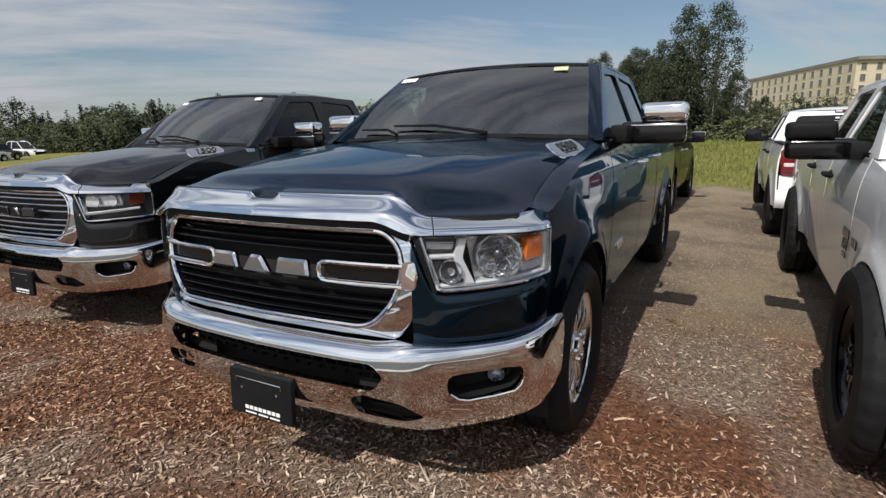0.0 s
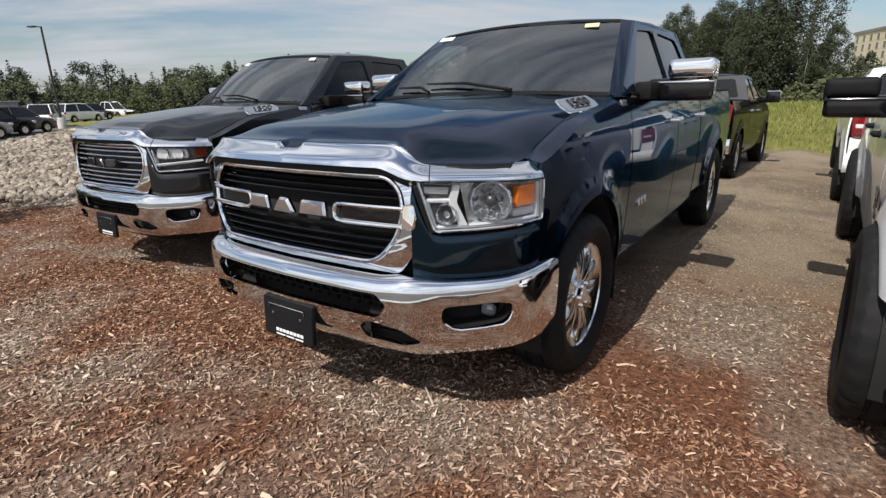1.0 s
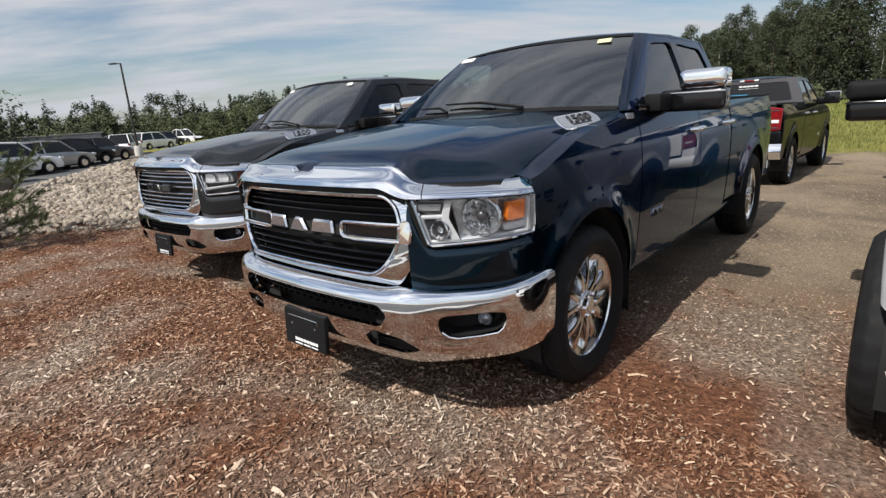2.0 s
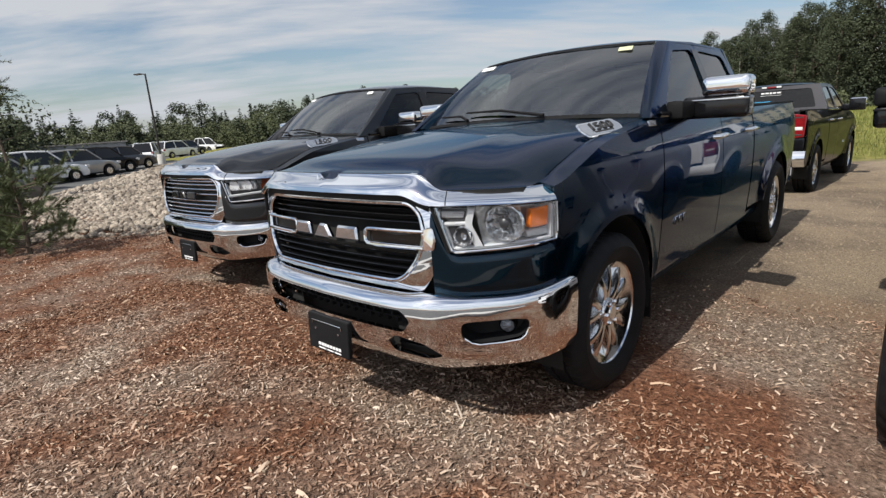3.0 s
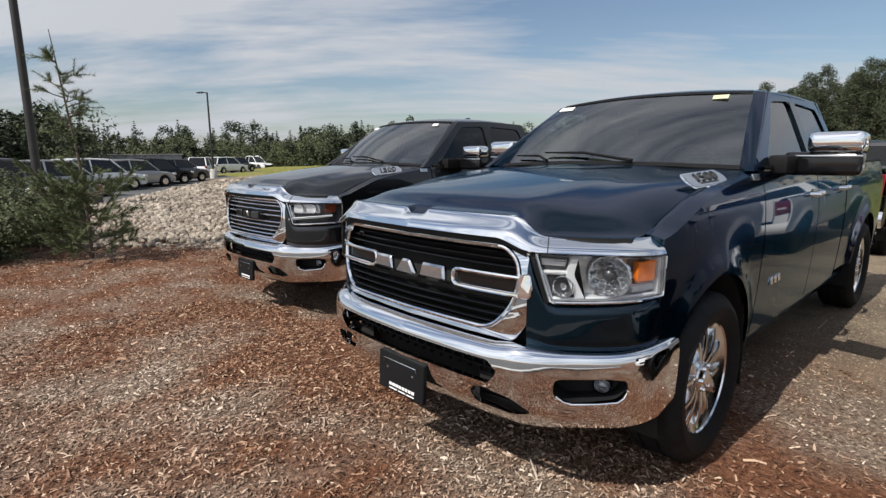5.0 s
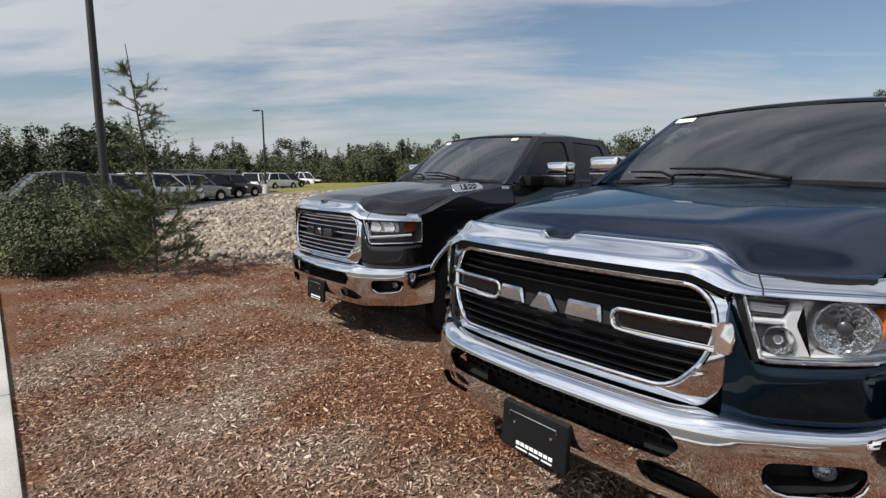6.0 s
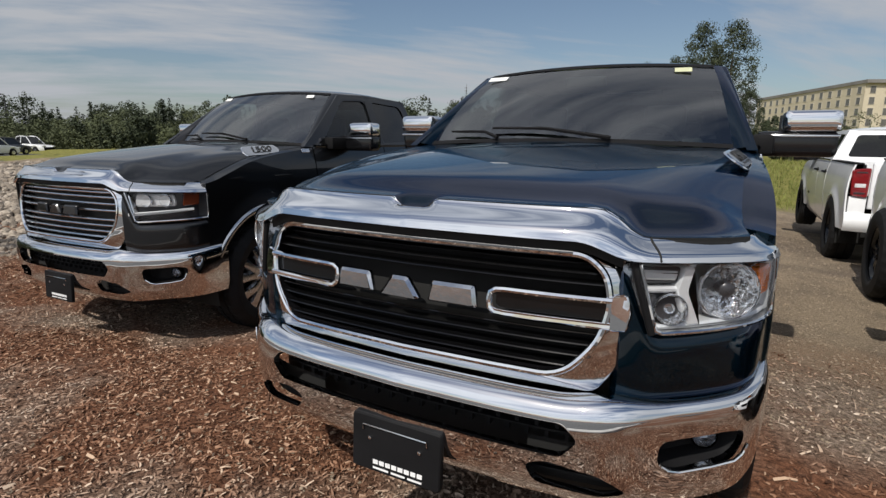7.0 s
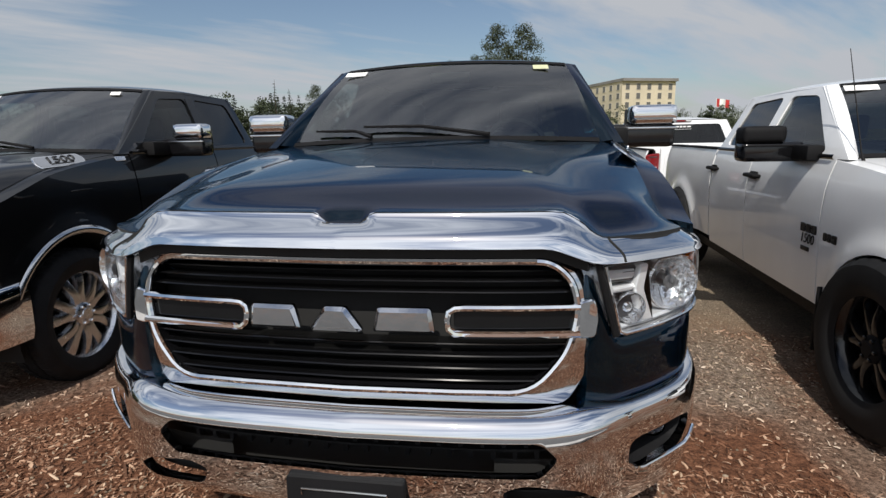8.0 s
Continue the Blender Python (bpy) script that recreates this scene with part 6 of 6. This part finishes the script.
def field_grass():
    rng = np.random.default_rng(31)
    s = Soup()
    for _ in range(16000):
        y = 15.6 + 40 * rng.random() ** 1.6
        x = rng.uniform(-6, 5) - (y - 15) * rng.uniform(0, 0.5) + (y - 15) * 0.12
        if y < 17.5 and rng.random() < (17.5 - y) / 2.2:
            continue
        h = rng.uniform(0.06, 0.20) * (1 + (y - 15) * 0.02)
        a, w = rng.uniform(0, 6.28), 0.012 + 0.0009 * (y - 15)
        z = rough_z(x, y)
        k = len(s.v)
        lean = rng.normal(0, 0.3, 2) * h
        s.v += [(x - w * math.cos(a), y - w * math.sin(a), z), (x + w * math.cos(a), y + w * math.sin(a), z), (x + lean[0], y + lean[1], z + h)]
        s.f.append((k, k + 1, k + 2))
    tagged(new("field_grass", s.mesh("field_grass", GRASS_BLADE)), "rough yellow-green field grass behind the gravel", "grass", kind="stuff")


field_grass()


def young_pine():
    rng = np.random.default_rng(41)
    T = thing("young_pine", "young pine with a bare leaning top and dense lower boughs", "tree")
    pts = [Vector((0, 0, -0.1)), Vector((0.02, 0.03, 0.9)), Vector((-0.05, 0.12, 2.0)), Vector((-0.18, 0.16, 3.2)), Vector((-0.28, 0.10, 4.5))]
    part("trunk", tube(pts, [0.045, 0.036, 0.027, 0.018, 0.007], 8), BARK, T)
    twigs, s = bmesh.new(), Soup()

    def along(t):
        i = min(3, int(t * 4))
        return pts[i].lerp(pts[i + 1], t * 4 - i)

    def needles(p, d, n, ln):
        for _ in range(n):
            q = p + d * rng.uniform(0, 1)
            o = (d.normalized() + rand_dir(rng) * 0.9).normalized()
            b = o.orthogonal().normalized() * 0.0045
            k = len(s.v)
            s.v += [tuple(q - b), tuple(q + b), tuple(q + o * ln * rng.uniform(0.6, 1.2))]
            s.f.append((k, k + 1, k + 2))
    for i in range(64):
        low = i < 42
        t = rng.uniform(0.03, 0.42) if low else rng.uniform(0.42, 0.98)
        a = rng.uniform(0, 6.28)
        ln = (rng.uniform(0.7, 1.25) if low else rng.uniform(0.25, 0.8) * (1.25 - t))
        p = along(t)
        up = rng.uniform(0.15, 0.6)
        mid, end = p + Vector((math.cos(a) * ln * 0.6, math.sin(a) * ln * 0.6, ln * up * 0.4)), p + Vector((math.cos(a) * ln, math.sin(a) * ln, ln * up))
        tube([p, mid, end], [0.014, 0.010, 0.004], 5, bm=twigs)
        for _ in range(9 if low else 5):
            u = rng.uniform(0.25, 1.0) if low else rng.uniform(0.55, 1.0)
            q = p.lerp(mid, u * 1.6) if u < 0.6 else mid.lerp(end, (u - 0.6) / 0.4)
            d = (Vector((math.cos(a), math.sin(a), 0.7)) + rand_dir(rng) * 0.9).normalized() * rng.uniform(0.14, 0.34)
            tube([q, q + d], [0.005, 0.003], 4, bm=twigs)
            needles(q, d, 85 if low else 48, 0.095)
    tagged(part("bough_wood", twigs, BARK, T), kind="stuff")
    o = new("needles", s.mesh("needles", NEEDLE))
    o.parent = T
    T.matrix_basis = pose(-7.15, -0.12, ground_z(-7.15, -0.12), 0, 0, 60) @ Matrix.Diagonal((0.72, 0.72, 0.70, 1))
    return T


def leafy_bush(seed, x, y, h, wide, label):
    rng = np.random.default_rng(seed)
    T = thing("bush", label, "bush")
    bm = bmesh.new()
    s = Soup()
    for i in range(14):
        a, ln = rng.uniform(0, 6.28), rng.uniform(0.5, 1.0)
        e = Vector((math.cos(a) * wide * ln, math.sin(a) * wide * ln, h * rng.uniform(0.35, 0.95)))
        tube([Vector((0, 0, -0.05)), e * 0.5 + Vector((0, 0, 0.1)), e], [0.025, 0.015, 0.005], 5, bm=bm)
        for _ in range(9):
            q = e * rng.uniform(0.3, 1.0) + rand_dir(rng) * 0.15
            clump(s, q, rng.uniform(0.16, 0.34), 120, 0.036, rng, 0.9)
    part("stems", bm, BARK, T)
    o = new("leaves", s.mesh("leaves", LEAF_LIGHT))
    o.parent = T
    T.matrix_basis = pose(x, y, ground_z(x, y))


young_pine()
leafy_bush(51, -8.0, -1.30, 1.05, 0.80, "dense dark green bush beside the kerb")
leafy_bush(52, -10.2, -1.55, 1.35, 1.2, "tall dark green bush behind the mulch bed")
leafy_bush(53, -9.3, -0.55, 1.10, 0.8, "dark green bush at the foot of the bank")


# far hotel-like block
WALL_CREAM = mat("cream rendered wall", (0.58, 0.51, 0.385), 0.9, vary=0.12, scale=0.15, fine=0.05, fine_scale=3, spec=0.3)
ROOF_GREY = mat("grey flat roof", (0.22, 0.21, 0.20), 0.9, vary=0.2, scale=0.3, spec=0.3)
PANE_DARK = mat("dark window pane", (0.13, 0.125, 0.115), 0.15, vary=0.2, scale=1.0)
FRAME_PALE = mat("pale window frame", (0.45, 0.42, 0.36), 0.7, vary=0.1, scale=2)


def block_building():
    T = thing("apartment_building", "long cream six-storey building with rows of windows", "building")
    C, Lf, Rt, H = Vector((25.1, 164)), Vector((3.6, 218)), Vector((41.3, 171)), 16.2
    far = Lf + (Rt - C)
    base = [C, Rt, far, Lf]
    part("wall", loops([[Vector((p.x, p.y, -0.5)) for p in base], [Vector((p.x, p.y, H)) for p in base]], cap=(False, True)), WALL_CREAM, T, smooth=False)
    mid = (C + far) / 2
    over = [p + (p - mid).normalized() * 0.9 for p in base]
    part("roof", loops([[Vector((p.x, p.y, H - 0.1)) for p in over], [Vector((p.x, p.y, H + 0.7)) for p in over]], cap=(True, True)), ROOF_GREY, T, smooth=False)
    lift = [C.lerp(Rt, 0.25) * 0.7 + far * 0.3, C.lerp(Rt, 0.6) * 0.7 + far * 0.3]
    part("lift_house", blockbm(lift[0].x, lift[1].x, lift[0].y, lift[1].y + 8, H + 0.6, H + 2.0), WALL_CREAM, T, smooth=False)

    def face(a, b, n, w):
        d = (b - a).normalized()
        out = Vector((d.y, -d.x))
        if out.dot(mid - a) > 0:
            out = -out
        step = (b - a).length / n
        for i in range(n):
            for fl in range(6):
                q = a + d * step * (i + 0.5)
                z = 0.9 + fl * 2.58
                def at(u, v, o):
                    return Vector((q.x + d.x * u + out.x * o, q.y + d.y * u + out.y * o, z + v))
                pl = [(-w, 0), (w, 0), (w, 1.6), (-w, 1.6)]
                win = part("window", loops([[at(u * 1.12, v * 1.1 - 0.08, 0.0) for u, v in pl], [at(u * 1.12, v * 1.1 - 0.08, 0.10) for u, v in pl], [at(u, v, 0.10) for u, v in pl], [at(u, v, 0.03) for u, v in pl]]), FRAME_PALE, T, smooth=False)
                part("pane", loops([[at(u, v, 0.04) for u, v in pl], [at(u * 0.1, 0.8 + (v - 0.8) * 0.1, 0.04) for u, v in pl]], cap=(False, True)), PANE_DARK, win, smooth=False)
    face(C, Lf, 14, 0.75)
    face(C, Rt, 5, 0.6)


block_building()

# street lamps of the car park
POLE = mat("dark bronze painted steel", (0.035, 0.033, 0.032), 0.5, 0.3, vary=0.2, scale=3)


def street_lamp(x, y, z, h, yaw, r=0.09):
    T = thing("street_lamp", "dark steel car park lamp on a pale concrete base", "street lamp", "car park lamps")
    base = part("base", lathe([(-0.2, 0.30), (0.80, 0.30), (0.84, 0.27)], 20, "z", cap=(False, True)), CONCRETE, T)
    part("pole", tube([(0, 0, 0.8), (0, 0, h * 0.5), (0, 0, h)], [r, r * 0.9, r * 0.72], 10), POLE, T)
    part("arm", tube([(0, 0, h - 0.06), (0.35, 0, h + 0.02), (0.6, 0, h + 0.03)], 0.04, 8), POLE, T)
    head = part("lamp_head", blockbm(0.5, 1.15, -0.17, 0.17, h - 0.02, h + 0.08, bevel=0.03), POLE, T)
    part("diffuser", blockbm(0.58, 1.08, -0.12, 0.12, h - 0.035, h - 0.02), WHITE_LENS, head)
    T.matrix_basis = pose(x, y, z, 0, 0, yaw)


street_lamp(-45.8, 15.4, ground_z(-45.8, 15.4), 7.25, 200)
street_lamp(-84.7, 33.9, ground_z(-84.7, 33.9), 7.25, 200)
street_lamp(-117.7, 51.0, ground_z(-117.7, 51.0), 7.25, 200)
street_lamp(-15.0, 0.15, ground_z(-15.0, 0.15), 9.0, 250, 0.10)

# parked cars of the car park
CAR_COLOURS = {"white": PAINT_WHITE, "silver": paint("silver paint", (0.36, 0.37, 0.38), 0.5, 0.35), "dark": PAINT_DARK, "grey": paint("grey paint", (0.10, 0.10, 0.11), 0.4, 0.35), "red": paint("red paint", (0.22, 0.012, 0.012), 0.2, 0.3)}


def parked_suv(colour, x, y, yaw, length=4.7, h=1.72, pickup=False):
    word = "pickup truck" if pickup else "sport utility vehicle"
    T = thing("parked_pickup" if pickup else "parked_suv", f"{colour} {word} parked in the car park row", "pickup truck" if pickup else "car", "cars in the car park")
    P = CAR_COLOURS[colour]
    L2, W2 = length / 2, 0.93
    top = curve([0, 0.06, 0.22, 0.30, 0.42, 0.60, 0.80, 0.97, 1.0], [0.62, 0.86, 0.98, 1.03, 1.05, 1.06, 1.07, 1.04, 0.86])
    hub = (0.19 * length, 0.80 * length)

    def sill(t):
        z = 0.30
        for q in hub:
            d = abs(t * length - q)
            if d < 0.40:
                z = max(z, 0.33 + math.sqrt(0.16 - d * d))
        return z
    ts = sorted(set([round(v, 3) for v in steps(0, 1, 50)]))
    rings = []
    for t in ts:
        y_, zt, zs = -L2 + t * length, top(t), sill(t)
        w = W2 * (1 - 0.18 * max(0, (0.10 - t) / 0.10) ** 2 - 0.14 * max(0, (t - 0.93) / 0.07) ** 2)
        zs = min(zs, zt - 0.06)
        half = [(w * 0.90, zs), (w * 0.985, zs + (zt - zs) * 0.35), (w, zs + (zt - zs) * 0.7), (w * 0.95, zt - 0.015), (w * 0.86, zt)]
        rings.append([Vector((a, y_, b)) for a, b in half] + [Vector((-a, y_, b)) for a, b in half[::-1]])
    part("body", loops(rings, closed=False), P, T)
    c0, c1, c2, c3 = (0.27, 0.40, 0.62, 0.66) if pickup else (0.27, 0.42, 0.90, 0.985)
    base_z = 1.04

    def cab(u, lo, hi, grow):
        pts = []
        for t, z, w in ((c0, base_z, 0.84), (c1, h - 0.06, 0.66), ((c1 + c2) / 2, h, 0.68), (c2, h - 0.05, 0.66), (c3, base_z, 0.82)):
            pts.append(Vector((u * (w + grow), -L2 + t * length, z)))
        return pts
    lines = [cab(u, 0, 0, 0) for u in steps(-1, 1, 8)]
    part("roof", grid(lambda i, j: lines[i][1 + j] + Vector((0, 0, 0.004)), range(9), range(3)), P, T)
    part("windscreen", grid(lambda i, j: lines[i][j], range(9), range(2)), BLACK_GLOSS, T)
    part("back_window", grid(lambda i, j: lines[i][3 + j], range(9), range(2)), BLACK_GLOSS, T)
    for s in (0, 8):
        e = lines[s]
        part("side_window", loops([[p for p in e], [p.lerp((e[0] + e[2] + e[4]) / 3, 0.5) for p in e]], cap=(False, True)), BLACK_GLOSS, T)
        part("roof_rail", tube([e[1] + Vector((0, 0.1, 0.0)), e[2], e[3] + Vector((0, -0.05, 0))], 0.05, 6), P, T)
        for i, j in ((0, 1), (3, 4), (2, 2)):
            a, b = (e[i], e[j]) if i != j else (e[2], Vector((e[2].x / 0.68 * 0.88, e[2].y, base_z)))
            part("pillar", tube([a, b], 0.045, 6), P, T)
    for q in hub:
        for s in (1, -1):
            w = part("wheel", lathe([(-0.10, 0.20), (-0.11, 0.34), (0.10, 0.34), (0.11, 0.31), (0.11, 0.22)], 24), RUBBER, T)
            w.location = (s * 0.80, -L2 + q, 0.34)
            r = part("rim", lathe([(0.09 * s, 0.23), (0.10 * s, 0.20), (0.07 * s, 0.06), (0.08 * s, 0.01)], 18), ALLOY, w)
    both("headlamp", lambda: blockbm(0.50, 0.84, -L2 - 0.01, -L2 + 0.20, 0.72, 0.86, bevel=0.03), WHITE_LENS, T)
    both("tail_lamp", lambda: blockbm(0.66, 0.88, L2 - 0.16, L2 + 0.005, 0.82, 1.0, bevel=0.03), RED_LENS, T)
    part("front_panel", blockbm(-0.72, 0.72, -L2 - 0.02, -L2 + 0.14, 0.36, 0.68, bevel=0.04), BLACK_PLASTIC, T)
    part("rear_panel", blockbm(-0.80, 0.80, L2 - 0.14, L2 + 0.02, 0.36, 0.88, bevel=0.05), P, T)
    part("underbody", blockbm(-0.75, 0.75, -L2 + 0.2, L2 - 0.2, 0.22, 0.55), BLACK_SHADE, T)
    T.matrix_basis = pose(x, y, ground_z(x, y) + 0.03, 0, 0, yaw)


for colour, x, y, yaw, ln, h, pk in (("grey", -19.2, -0.7, 8, 5.6, 1.85, True),
                                      ("white", -33.2, 4.6, 203, 4.9, 1.8, False),
                                      ("silver", -35.7, 7.0, 203, 4.7, 1.72, False),
                                      ("dark", -38.4, 9.0, 204, 4.7, 1.74, False),
                                      ("grey", -41.4, 11.2, 202, 4.6, 1.7, False),
                                      ("white", -50.8, 16.2, 240, 4.9, 1.82, False),
                                      ("white", -59.4, 21.8, 205, 4.8, 1.8, False),
                                      ("grey", -64.6, 25.1, 204, 4.7, 1.75, False),
                                      ("white", -71.2, 30.0, 110, 5.6, 1.9, True),
                                      ("silver", -28.5, 2.2, 196, 4.8, 1.75, False),
                                      ("silver", -74.8, 23.2, 204, 4.7, 1.7, False),
                                      ("white", -79.3, 22.4, 204, 4.7, 1.7, False)):
    parked_suv(colour, x, y, yaw, ln, h, pk)


def grey_shed(x, y, yaw):
    T = thing("shed", "low grey metal shed beyond the parked cars", "shed")
    z = ground_z(x, y)
    bm = grid(lambda i, v: Vector((-6 + i * 0.25 + (0.08 if i % 4 > 1 else 0), -0.05 if i % 4 in (1, 2) else 0.0, v)), range(49), [0, 1.1, 2.2])
    part("wall", bm, SHED_GREY, T, smooth=False)
    part("body", blockbm(-6, 6, 0.08, 6, 0, 2.2), SHED_GREY, T, smooth=False)
    part("roof", blockbm(-6.2, 6.2, -0.2, 6.2, 2.2, 2.36, bevel=0.03), ROOF_GREY, T, smooth=False)
    T.matrix_basis = pose(x, y, z - 0.1, 0, 0, yaw)


SHED_GREY = mat("grey sheet metal", (0.27, 0.28, 0.29), 0.5, 0.3, vary=0.15, scale=0.5)
grey_shed(-69.1, 13.7, 75)


def flag_pole(x, y, h):
    T = thing("flagpole", "tall white pole with a red and white flag", "flagpole")
    part("pole", tube([(0, 0, 0), (0, 0, h * 0.5), (0, 0, h)], [0.12, 0.10, 0.06], 10), PRINT_WHITE, T)
    wave = lambda u: 0.25 * math.sin(u * 2.2)
    for u0, u1, m, name in ((0.1, 1.2, RED_CLOTH, "red_band"), (1.2, 3.4, PRINT_WHITE, "white_band"), (3.4, 4.5, RED_CLOTH, "red_band")):
        bm = grid(lambda u, v: Vector((u, wave(u), h - 2.4 + 2.3 * v - 0.10 * u)), steps(u0, u1, 6), steps(0, 1, 3))
        part(name, carve(bm, [], 0.02), m, T)
    T.matrix_basis = pose(x, y, 0, 0, 0, 25)


RED_CLOTH = mat("red flag cloth", (0.45, 0.03, 0.03), 0.85, vary=0.15, scale=1.5)
flag_pole(52.6, 170.0, 11.0)
